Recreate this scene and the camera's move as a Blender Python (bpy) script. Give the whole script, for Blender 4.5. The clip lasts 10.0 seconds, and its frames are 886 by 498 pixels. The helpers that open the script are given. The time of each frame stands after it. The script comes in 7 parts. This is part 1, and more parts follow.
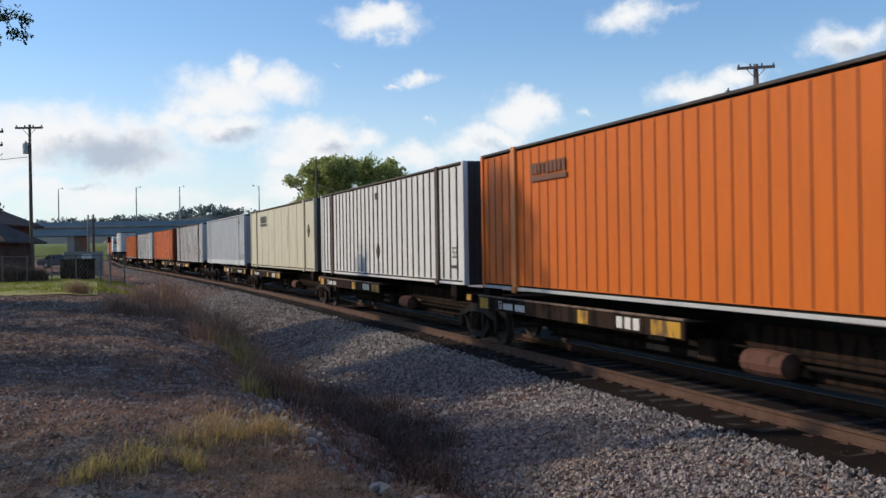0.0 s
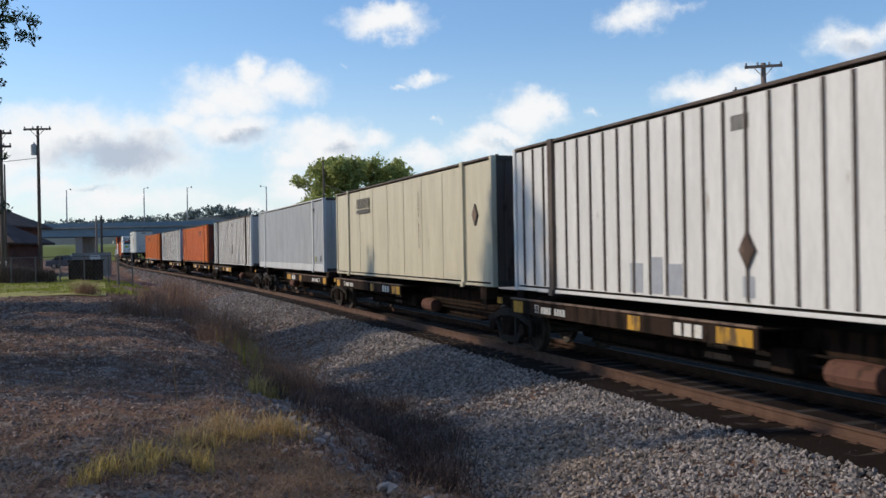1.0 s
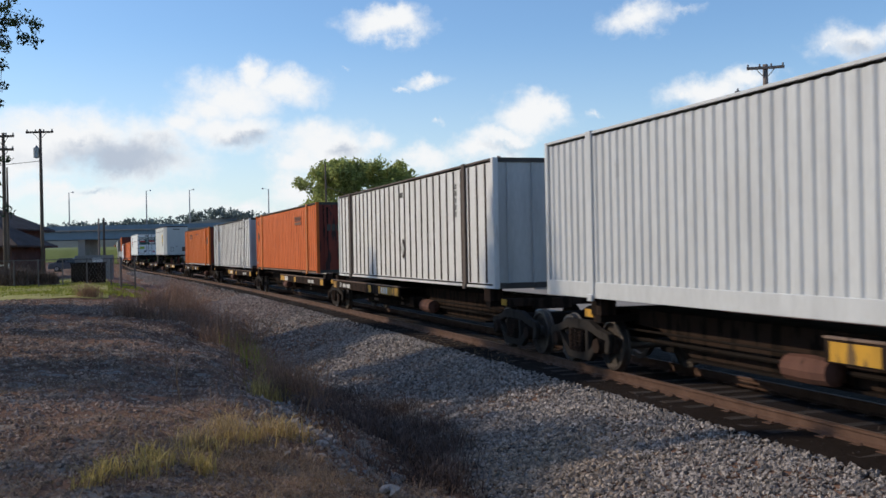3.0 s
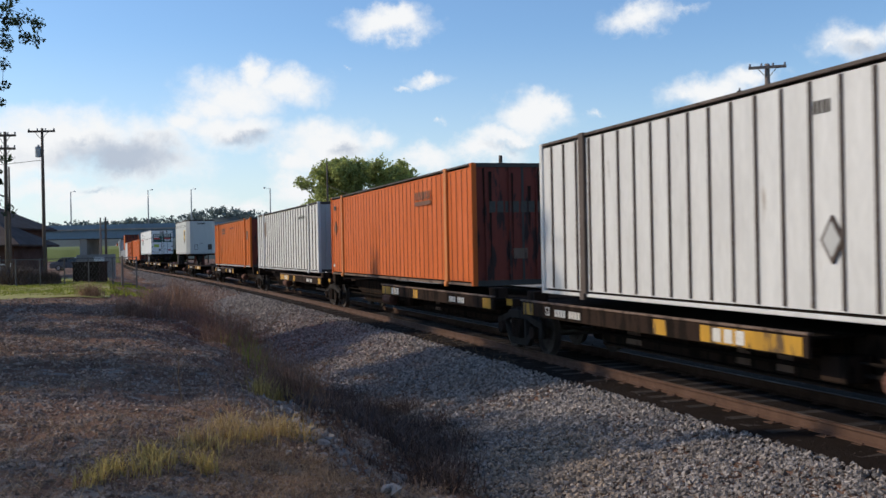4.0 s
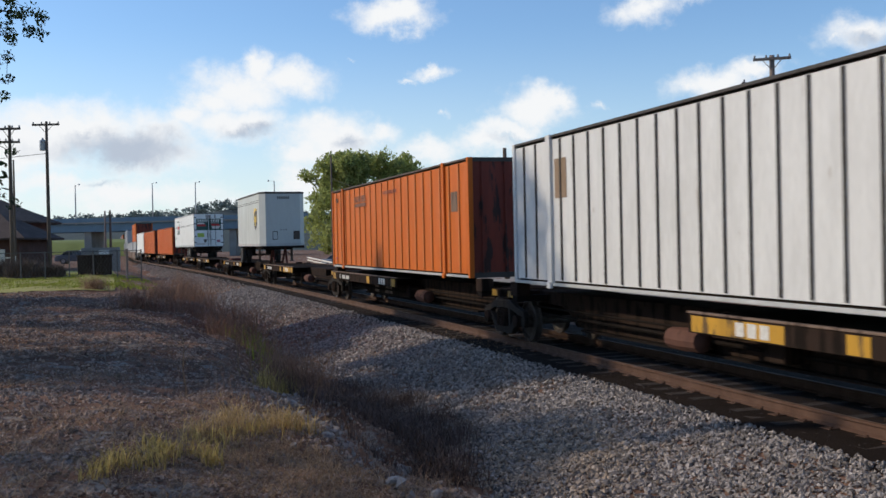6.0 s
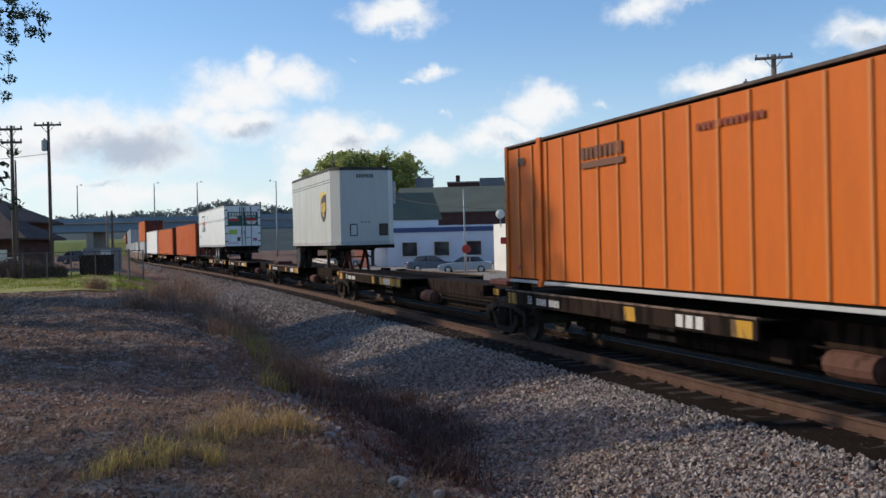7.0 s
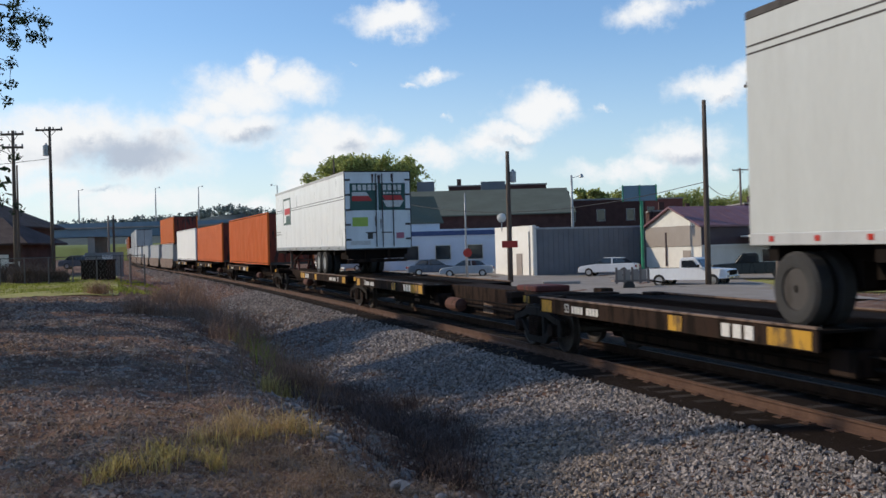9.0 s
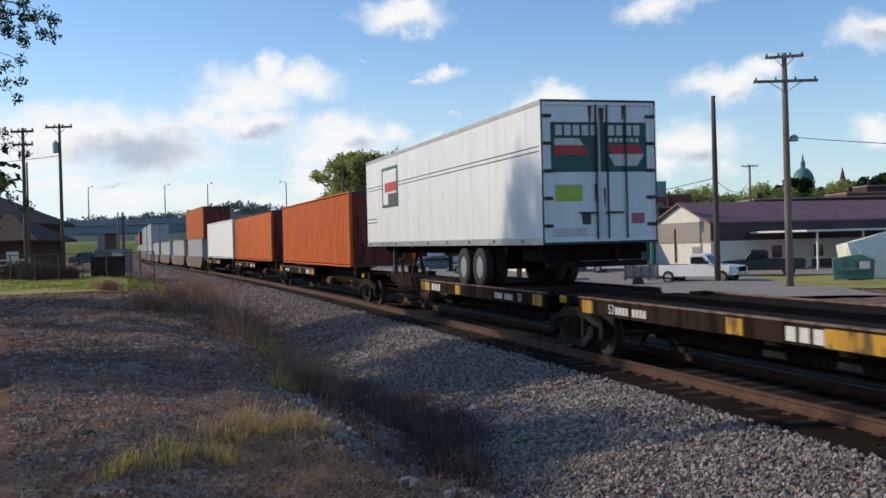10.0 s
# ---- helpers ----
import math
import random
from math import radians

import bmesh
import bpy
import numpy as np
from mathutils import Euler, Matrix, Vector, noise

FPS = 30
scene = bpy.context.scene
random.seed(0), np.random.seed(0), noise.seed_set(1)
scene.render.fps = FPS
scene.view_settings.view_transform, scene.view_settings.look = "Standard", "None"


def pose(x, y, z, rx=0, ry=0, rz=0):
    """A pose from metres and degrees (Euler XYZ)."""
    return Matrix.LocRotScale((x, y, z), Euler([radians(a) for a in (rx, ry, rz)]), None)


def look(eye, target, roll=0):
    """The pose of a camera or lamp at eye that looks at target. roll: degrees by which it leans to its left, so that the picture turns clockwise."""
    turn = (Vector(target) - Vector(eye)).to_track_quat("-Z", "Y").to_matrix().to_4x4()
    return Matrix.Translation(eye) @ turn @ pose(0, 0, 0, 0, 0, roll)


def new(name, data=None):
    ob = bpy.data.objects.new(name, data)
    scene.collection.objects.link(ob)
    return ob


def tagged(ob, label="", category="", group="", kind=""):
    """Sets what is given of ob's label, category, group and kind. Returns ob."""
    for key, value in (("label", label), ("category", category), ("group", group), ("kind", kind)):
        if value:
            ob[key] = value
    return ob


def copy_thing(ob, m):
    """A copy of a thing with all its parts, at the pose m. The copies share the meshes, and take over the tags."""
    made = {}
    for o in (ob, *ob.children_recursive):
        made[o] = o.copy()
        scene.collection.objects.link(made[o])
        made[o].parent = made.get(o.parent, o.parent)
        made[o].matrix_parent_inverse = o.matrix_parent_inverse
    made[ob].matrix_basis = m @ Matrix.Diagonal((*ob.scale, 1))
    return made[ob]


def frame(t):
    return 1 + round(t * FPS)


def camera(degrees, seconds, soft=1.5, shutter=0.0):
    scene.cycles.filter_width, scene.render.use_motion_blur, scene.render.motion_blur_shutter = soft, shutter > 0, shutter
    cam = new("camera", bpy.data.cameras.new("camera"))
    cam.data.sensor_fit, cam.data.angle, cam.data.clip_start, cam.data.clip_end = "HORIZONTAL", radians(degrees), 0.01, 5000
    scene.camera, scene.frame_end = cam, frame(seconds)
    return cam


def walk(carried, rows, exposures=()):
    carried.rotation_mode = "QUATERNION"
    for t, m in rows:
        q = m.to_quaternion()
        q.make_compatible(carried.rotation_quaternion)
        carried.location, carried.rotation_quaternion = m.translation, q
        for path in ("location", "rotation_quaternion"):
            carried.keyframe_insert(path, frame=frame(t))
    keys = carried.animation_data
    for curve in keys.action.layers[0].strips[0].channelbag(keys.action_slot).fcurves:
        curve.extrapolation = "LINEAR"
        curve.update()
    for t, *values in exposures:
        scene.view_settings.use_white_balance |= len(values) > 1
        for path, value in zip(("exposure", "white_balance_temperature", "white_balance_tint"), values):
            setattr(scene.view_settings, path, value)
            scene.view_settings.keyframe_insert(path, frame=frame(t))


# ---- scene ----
EYE = 2.25
VIEW = (  # seconds, turn, tilt, lean of the hand-held camera
    (0.0, 0.000, 0.053, 1.002), (0.5, 0.205, 0.038, 1.057), (1.0, 0.405, 0.062, 1.140), (1.5, 0.386, 0.211, 1.216),
    (2.0, 0.468, 0.268, 1.329), (2.5, 0.478, 0.215, 1.286), (4.0, 0.616, 0.146, 1.215), (4.5, 0.670, 0.086, 1.240),
    (5.0, 0.832, -0.034, 1.326), (5.5, 0.840, -0.225, 1.302), (7.0, 0.957, -0.278, 1.387), (7.5, 1.028, -0.254, 1.467),
    (8.0, 1.090, -0.131, 1.491), (8.5, 1.039, -0.104, 1.589), (9.0, 1.025, -0.061, 1.528), (9.5, 1.359, -0.180, 1.502),
    (10.0, 1.517, -0.240, 1.567))
cam = camera(46.76, 10.0, 1.5, 0.12)
walk(cam, [(t, pose(0, 0, EYE, 90 + tilt, 0, turn) @ pose(0, 0, 0, 0, 0, -lean)) for t, turn, tilt, lean in VIEW],
     exposures=((0, 0.0), (10, 0.0)))

# ---- sky and sun ----
SUN_EL, SUN_AZ = 28.0, 282.0   # azimuth clockwise from +y
sun_way = Vector((math.sin(radians(SUN_AZ)) * math.cos(radians(SUN_EL)), math.cos(radians(SUN_AZ)) * math.cos(radians(SUN_EL)), math.sin(radians(SUN_EL))))
sun = new("sun", bpy.data.lights.new("sun", "SUN"))
sun.data.energy, sun.data.angle, sun.data.color = 3.15, radians(1.1), (1.0, 0.86, 0.68)
sun.matrix_world = look((0, 0, 0), -sun_way)

world = bpy.data.worlds.new("world")
scene.world = world
world.use_nodes = True


def build_sky():
    nt = world.node_tree
    N, L = nt.nodes, nt.links
    N.clear()
    out = N.new("ShaderNodeOutputWorld")
    bg = N.new("ShaderNodeBackground")
    sky = N.new("ShaderNodeTexSky")
    sky.sky_type, sky.sun_disc = "NISHITA", False
    sky.sun_elevation, sky.sun_rotation = radians(SUN_EL), radians(SUN_AZ)
    sky.air_density, sky.dust_density, sky.ozone_density = 1.0, 0.4, 1.6
    co = N.new("ShaderNodeTexCoord")

    def math_(op, a, b=None, clamp=False):
        n = N.new("ShaderNodeMath")
        n.operation, n.use_clamp = op, clamp
        for i, v in enumerate((a, b)):
            if v is None:
                continue
            if isinstance(v, (int, float)):
                n.inputs[i].default_value = v
            else:
                L.new(v, n.inputs[i])
        return n.outputs[0]

    def vmath(op, a, b):
        n = N.new("ShaderNodeVectorMath")
        n.operation = op
        L.new(a, n.inputs[0])
        n.inputs[1].default_value = b
        return n.outputs["Value"] if op in ("LENGTH", "DOT_PRODUCT") else n.outputs[0]

    way = co.outputs["Generated"]

    def fbm(scale, detail, stretch=1.0):
        n = N.new("ShaderNodeTexNoise")
        n.inputs["Scale"].default_value, n.inputs["Detail"].default_value, n.inputs["Roughness"].default_value = scale, detail, 0.58
        L.new(vmath("MULTIPLY", way, (1, 1, stretch)), n.inputs["Vector"])
        return n.outputs["Fac"]

    # ragged outlines: the view direction is stirred before the puffs are cut out
    stir = N.new("ShaderNodeTexNoise")
    stir.inputs["Scale"].default_value, stir.inputs["Detail"].default_value, stir.inputs["Roughness"].default_value = 26, 7, 0.66
    L.new(way, stir.inputs["Vector"])
    shift = vmath("MULTIPLY", vmath("SUBTRACT", stir.outputs["Color"], (0.5, 0.5, 0.5)), (0.055, 0.055, 0.042))
    stirred = N.new("ShaderNodeVectorMath")
    stirred.operation = "ADD"
    L.new(way, stirred.inputs[0])
    L.new(shift, stirred.inputs[1])
    fine, soft = fbm(42, 6, 1.3), fbm(13, 3, 1.4)

    def puffs(table):
        most = None
        for az, el, wa, wh, thick in table:
            c = (math.sin(radians(az)) * math.cos(radians(el)), math.cos(radians(az)) * math.cos(radians(el)), math.sin(radians(el)))
            d = vmath("SUBTRACT", stirred.outputs[0], c)
            d = vmath("MULTIPLY", d, (1 / radians(wa), 1 / radians(wa), 1 / radians(wh)))
            m = math_("SUBTRACT", thick, vmath("LENGTH", d, (0, 0, 0)))
            most = m if most is None else math_("MAXIMUM", most, m)
        return most

    def stepped(v, lo, hi, top=1.0):
        n = N.new("ShaderNodeMapRange")
        n.interpolation_type = "SMOOTHSTEP"
        n.inputs["From Min"].default_value, n.inputs["From Max"].default_value, n.inputs["To Max"].default_value = lo, hi, top
        L.new(v, n.inputs["Value"])
        return n

    dens = math_("ADD", puffs(CLOUDS), math_("MULTIPLY", math_("SUBTRACT", fine, 0.5), 0.9))
    dens = math_("ADD", dens, math_("MULTIPLY", math_("SUBTRACT", soft, 0.5), 0.7))
    ramp = stepped(dens, -0.20, 0.80)
    grey = math_("ADD", puffs(CLOUD_SHADE), math_("MULTIPLY", math_("SUBTRACT", soft, 0.5), 1.2))
    und = stepped(grey, -0.15, 0.75, 0.95)
    ccol = N.new("ShaderNodeMix")
    ccol.data_type = "RGBA"
    ccol.inputs[6].default_value, ccol.inputs[7].default_value = (9.2, 9.35, 9.5, 1), (4.7, 5.4, 6.5, 1)
    L.new(und.outputs[0], ccol.inputs[0])
    # pale haze close to the horizon
    sep = N.new("ShaderNodeSeparateXYZ")
    L.new(way, sep.inputs[0])
    haze = N.new("ShaderNodeMapRange")
    haze.interpolation_type = "SMOOTHSTEP"
    haze.inputs["From Min"].default_value, haze.inputs["From Max"].default_value = 0.22, -0.02
    haze.inputs["To Max"].default_value = 0.7
    L.new(sep.outputs["Z"], haze.inputs["Value"])
    tint = N.new("ShaderNodeMix")
    tint.data_type, tint.blend_type = "RGBA", "MULTIPLY"
    tint.inputs[0].default_value = 1.0
    L.new(sky.outputs[0], tint.inputs[6])
    tint.inputs[7].default_value = SKY_TINT
    hz = N.new("ShaderNodeMix")
    hz.data_type = "RGBA"
    # the haze is brighter towards the sun
    side = vmath("DOT_PRODUCT", way, (math.sin(radians(SUN_AZ)), math.cos(radians(SUN_AZ)), 0))
    side = stepped(side, -0.35, 0.55)
    side.inputs["To Min"].default_value = 0.35
    L.new(math_("MULTIPLY", haze.outputs[0], side.outputs[0]), hz.inputs[0])
    L.new(tint.outputs[2], hz.inputs[6])
    hz.inputs[7].default_value = (8.2, 8.9, 9.3, 1)
    mix = N.new("ShaderNodeMix")
    mix.data_type = "RGBA"
    L.new(ramp.outputs[0], mix.inputs[0])
    L.new(hz.outputs[2], mix.inputs[6])
    L.new(ccol.outputs[2], mix.inputs[7])
    L.new(mix.outputs[2], bg.inputs["Color"])
    bg.inputs["Strength"].default_value = 0.1
    L.new(bg.outputs[0], out.inputs["Surface"])


SKY_TINT = (1.09, 1.33, 1.60, 1)
# bearing and height, half width and half height (degrees), and thickness of each puff of cloud
CLOUDS = ((-3.4, 12.6, 2.7, 0.95, 1.0), (10.6, 12.4, 2.8, 1.14, 0.8), (12.8, 12.7, 1.9, 0.7, 0.45), (-1.1, 9.5, 1.7, 0.63, 0.75), (-2.5, 9.1, 1.1, 0.38, 0.5),
          (-10.9, 9.8, 1.4, 1.2, 1), (-11.8, 8.6, 3.5, 1.58, 1), (-8.7, 9.2, 2.4, 1.26, 1), (-13.3, 8.1, 2.2, 1.11, 1), (-12.4, 6.9, 3.5, 1.42, 1),
          (-14.8, 7.2, 1.6, 1.11, 0.9), (-20.0, 6.3, 6.0, 1.74, 1.1), (-16.9, 5.6, 3.8, 1.74, 1.1), (-22.8, 5.7, 4.1, 1.9, 1.1), (-6.9, 6.1, 3.2, 1.52, 1.05),
          (-4.4, 6.1, 1.9, 0.95, 0.8), (-8.5, 5.1, 2.5, 1.26, 0.9), (-8.8, 3.7, 1.9, 1.9, 0.9), (-17.8, 3.1, 8.2, 1.26, 0.75), (-21.2, 3.7, 4.7, 0.95, 0.8),
          (-11.3, 2.8, 3.8, 0.79, 0.7), (-1.6, 5.3, 2.8, 1.01, 0.95), (1.6, 5.7, 2.8, 0.95, 0.95), (4.4, 7.4, 2.4, 1.33, 1.05), (5.7, 7.8, 1.3, 0.95, 1),
          (3.1, 6.3, 2.8, 0.79, 0.9), (7.9, 7.3, 0.8, 0.44, 0.5), (-0.6, 7.3, 0.9, 0.38, 0.4), (14.6, 8.2, 3.0, 1.01, 1), (16.3, 8.8, 1.9, 0.79, 0.95),
          (13.1, 8.0, 1.6, 0.63, 0.7), (21.7, 10.3, 3.0, 1.33, 0.75), (20.3, 10.1, 1.6, 0.79, 0.5), (23.3, 10.6, 1.9, 1.11, 0.7), (-5.6, 10.4, 0.8, 0.38, 0.35),
          (12.4, 5.1, 3.0, 1.42, 1), (10.9, 4.1, 1.9, 0.95, 0.8), (21.4, 5.4, 1.4, 1.01, 1), (14.2, 3.9, 1.9, 0.95, 0.6), (8.5, 3.9, 3.8, 0.95, 0.7),
          (60, 14, 7, 2.2, 0.8), (100, 18, 9, 2.5, 0.7), (165, 20, 9, 3, 0.7), (220, 22, 10, 3, 0.8), (262, 14, 10, 3, 1), (300, 12, 12, 3, 1),
          (325, 13, 9, 3, 1),)
# shaded undersides, in the same measures
CLOUD_SHADE = ((-18.1, 5.4, 4.7, 1.2, 1.0), (-20.0, 6.0, 2.8, 0.79, 0.6), (-11.7, 6.4, 1.9, 0.7, 0.8), (-6.0, 5.8, 1.9, 0.79, 0.5), (3.4, 5.8, 2.5, 0.63, 0.45),
               (21.8, 9.9, 2.2, 0.79, 0.5), (14.7, 7.8, 1.9, 0.44, 0.5), (-19.2, 3.8, 2.5, 0.44, 0.5), (12.7, 4.5, 2.2, 0.79, 0.6),)
build_sky()

# ---- materials ----
MATS = {}


def rgb(*c):
    return (*c, 1.0)


def material(name, colour, rough=0.7, metal=0.0, dark=None, scale=3.0, amount=0.5, fine=40.0, bump=0.1, spot=None, spot_at=0.62, stretch=(1, 1, 1), per_piece=0.0, spec=0.5):
    """A surface of one stuff: colour, a second tone mottled in at two scales, stains, fine relief."""
    if name in MATS:
        return MATS[name]
    m = bpy.data.materials.new(name)
    m.use_nodes = True
    N, L = m.node_tree.nodes, m.node_tree.links
    b = N["Principled BSDF"]
    b.inputs["Roughness"].default_value, b.inputs["Metallic"].default_value = rough, metal
    b.inputs["Specular IOR Level"].default_value = spec
    co = N.new("ShaderNodeTexCoord")
    mp = N.new("ShaderNodeMapping")
    mp.inputs["Scale"].default_value = stretch
    L.new(co.outputs["Object"], mp.inputs["Vector"])

    def fbm(s, d):
        n = N.new("ShaderNodeTexNoise")
        n.inputs["Scale"].default_value, n.inputs["Detail"].default_value, n.inputs["Roughness"].default_value = s, d, 0.62
        L.new(mp.outputs[0], n.inputs["Vector"])
        return n.outputs["Fac"]

    def mixed(fac, a, c, blend="MIX"):
        n = N.new("ShaderNodeMix")
        n.data_type, n.blend_type = "RGBA", blend
        for i, v in ((0, fac), (6, a), (7, c)):
            if isinstance(v, (tuple, float)):
                n.inputs[i].default_value = v
            else:
                L.new(v, n.inputs[i])
        return n.outputs[2]

    def ranged(v, lo, hi, top=1.0):
        n = N.new("ShaderNodeMapRange")
        n.inputs["From Min"].default_value, n.inputs["From Max"].default_value, n.inputs["To Max"].default_value = lo, hi, top
        L.new(v, n.inputs["Value"])
        return n.outputs[0]

    dark = dark or tuple(c * 0.6 for c in colour)
    big, small = fbm(scale, 5), fbm(fine, 4)
    c = mixed(ranged(big, 0.35, 0.7, amount), rgb(*colour), rgb(*dark))
    c = mixed(ranged(small, 0.4, 0.75, amount * 0.7), c, rgb(*dark))
    if spot:
        c = mixed(ranged(fbm(scale * 1.7, 8), spot_at, spot_at + 0.06, 0.9), c, rgb(*spot))
    if per_piece:
        info = N.new("ShaderNodeObjectInfo")
        hsv = N.new("ShaderNodeHueSaturation")
        L.new(ranged(info.outputs["Random"], 0, 1, 2 * per_piece), N_add(N, L, hsv, 1 - per_piece))
        L.new(c, hsv.inputs["Color"])
        c = hsv.outputs[0]
    L.new(c, b.inputs["Base Color"])
    if bump:
        bp = N.new("ShaderNodeBump")
        bp.inputs["Strength"].default_value, bp.inputs["Distance"].default_value = min(1.0, bump * 4), 0.02
        L.new(small, bp.inputs["Height"])
        L.new(bp.outputs[0], b.inputs["Normal"])
    L.new(ranged(big, 0.3, 0.7, 0.25), N_rough(N, L, b, rough))
    MATS[name] = m
    return m


def N_add(N, L, hsv, start):
    n = N.new("ShaderNodeMath")
    n.operation = "ADD"
    n.inputs[1].default_value = start
    L.new(n.outputs[0], hsv.inputs["Value"])
    return n.inputs[0]


def N_rough(N, L, b, rough):
    n = N.new("ShaderNodeMath")
    n.operation, n.use_clamp = "ADD", True
    n.inputs[1].default_value = rough - 0.12
    L.new(n.outputs[0], b.inputs["Roughness"])
    return n.inputs[0]


def thin_leaf(m, share=0.45):
    """Lets light pass through leaves and blades."""
    N, L = m.node_tree.nodes, m.node_tree.links
    b, out = N["Principled BSDF"], N["Material Output"]
    t, mix = N.new("ShaderNodeBsdfTranslucent"), N.new("ShaderNodeMixShader")
    mix.inputs[0].default_value = share
    L.new(b.inputs["Base Color"].links[0].from_socket, t.inputs["Color"])
    L.new(b.outputs[0], mix.inputs[1])
    L.new(t.outputs[0], mix.inputs[2])
    L.new(mix.outputs[0], out.inputs["Surface"])


def paint(name, colour, rust=(0.12, 0.06, 0.035), spot_at=0.66, rough=0.5, dirt=0.35, spec=0.4):
    """Weathered enamel on sheet metal, streaked downwards, with rust where it is chipped."""
    return material(name, colour, rough, 0.0, tuple(c * 0.62 + 0.01 for c in colour), 1.6, dirt, 14.0, 0.03, rust, spot_at, (1.6, 1.6, 0.35), spec=spec)


ORANGE = paint("orange_enamel", (0.60, 0.138, 0.015), (0.16, 0.05, 0.02), 0.70, 0.55, 0.35, 0.2)
ORANGE_DULL = paint("faded_orange_enamel", (0.64, 0.140, 0.024), (0.15, 0.05, 0.02), 0.66, 0.6, 0.5, 0.2)
ORANGE_RIB = paint("pale_orange_enamel", (0.62, 0.21, 0.05), (0.16, 0.06, 0.03), 0.66)
# grimy end colour of the orange containers, their shade painted in as dark red
ORANGE_SHADE = paint("shaded_orange_enamel", (0.20, 0.030, 0.014), (0.02, 0.014, 0.012), 0.52, 0.7, 0.9)
WHITE = paint("white_enamel", (0.70, 0.69, 0.665), (0.36, 0.31, 0.26), 0.66, 0.55, 0.5)
WHITE_COOL = paint("cool_white_enamel", (0.56, 0.57, 0.57), (0.38, 0.37, 0.35), 0.66, 0.55, 0.5)
GREY_WHITE = paint("dusty_white_enamel", (0.50, 0.50, 0.485), (0.27, 0.25, 0.22), 0.66, 0.6, 0.6)
CREAM = paint("cream_enamel", (0.58, 0.53, 0.39), (0.36, 0.31, 0.21), 0.64, 0.55, 0.5)
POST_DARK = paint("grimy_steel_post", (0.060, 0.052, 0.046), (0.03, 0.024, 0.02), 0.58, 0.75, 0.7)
# rusty brown, darkened further to paint in the shadow side of container posts
POST_BROWN = paint("shaded_rusty_post", (0.105, 0.078, 0.064), (0.05, 0.03, 0.022), 0.55, 0.8, 0.7)
SEAM_RED = paint("dark_orange_post", (0.24, 0.042, 0.010), (0.08, 0.03, 0.02), 0.62)
YELLOW = paint("safety_yellow_paint", (0.56, 0.29, 0.018), (0.07, 0.04, 0.02), 0.53, 0.65, 0.75)
TRAIN_BROWN = paint("grimy_brown_steel", (0.034, 0.020, 0.014), (0.012, 0.009, 0.007), 0.5, 0.97, 0.7, 0.06)
TRAIN_DARK = paint("oily_black_steel", (0.014, 0.010, 0.008), (0.034, 0.020, 0.014), 0.60, 0.98, 0.6, 0.04)
TAN = paint("faded_tan_steel", (0.20, 0.13, 0.092), (0.06, 0.036, 0.024), 0.52, 0.8, 0.7)
WHEEL = material("worn_wheel_steel", (0.10, 0.085, 0.075), 0.55, 0.6, (0.045, 0.032, 0.026), 6, 0.6, 60, 0.05)
RUBBER = material("black_rubber", (0.022, 0.022, 0.022), 0.85, 0, (0.05, 0.045, 0.04), 5, 0.5, 60, 0.1)
ALU = material("dull_aluminium", (0.62, 0.62, 0.61), 0.38, 0.85, (0.40, 0.40, 0.39), 4, 0.5, 50, 0.03)
BAR_DARK = material("black_lettering_paint", (0.035, 0.033, 0.03), 0.6, 0, (0.10, 0.08, 0.06), 12, 0.6, 60, 0.02)
BAR_FADED = material("faded_lettering_paint", (0.10, 0.045, 0.025), 0.7, 0, (0.20, 0.07, 0.03), 14, 0.8, 60, 0.02)
BAR_WHITE = material("white_lettering_paint", (0.72, 0.70, 0.66), 0.6, 0, (0.40, 0.36, 0.30), 12, 0.6, 60, 0.02)
RAIL = material("rusty_rail_steel", (0.105, 0.050, 0.028), 0.85, 0.05, (0.05, 0.024, 0.015), 3, 0.6, 50, 0.08)
RAIL_TOP = material("worn_rail_head", (0.15, 0.09, 0.062), 0.75, 0.2, (0.09, 0.05, 0.032), 2, 0.5, 60, 0.02)
TIE = material("creosoted_timber", (0.038, 0.024, 0.017), 0.95, 0, (0.022, 0.015, 0.012), 3, 0.6, 40, 0.3, None, 0.6, (0.4, 3, 3), 0.3)
STONE = material("crushed_limestone", (0.40, 0.345, 0.305), 0.9, 0, (0.15, 0.125, 0.108), 7, 0.8, 60, 0.3)
WOOD_POLE = material("weathered_pole_timber", (0.13, 0.095, 0.072), 0.9, 0, (0.05, 0.038, 0.03), 3, 0.6, 40, 0.3, None, 0.6, (4, 4, 0.4))
WOOD_GREY = material("grey_pole_timber", (0.25, 0.20, 0.17), 0.9, 0, (0.11, 0.09, 0.075), 3, 0.6, 40, 0.3, None, 0.6, (4, 4, 0.4))


def grain_by_piece(m, spread):
    """Gives each loose stone of a joined heap a tone of its own."""
    N, L = m.node_tree.nodes, m.node_tree.links
    b = N["Principled BSDF"]
    src = b.inputs["Base Color"].links[0].from_socket
    geo = N.new("ShaderNodeNewGeometry")
    rng = N.new("ShaderNodeMapRange")
    rng.inputs["To Min"].default_value, rng.inputs["To Max"].default_value = 1 - spread, 1 + spread
    L.new(geo.outputs["Random Per Island"], rng.inputs["Value"])
    hsv = N.new("ShaderNodeHueSaturation")
    L.new(rng.outputs[0], hsv.inputs["Value"])
    L.new(src, hsv.inputs["Color"])
    L.new(hsv.outputs[0], b.inputs["Base Color"])


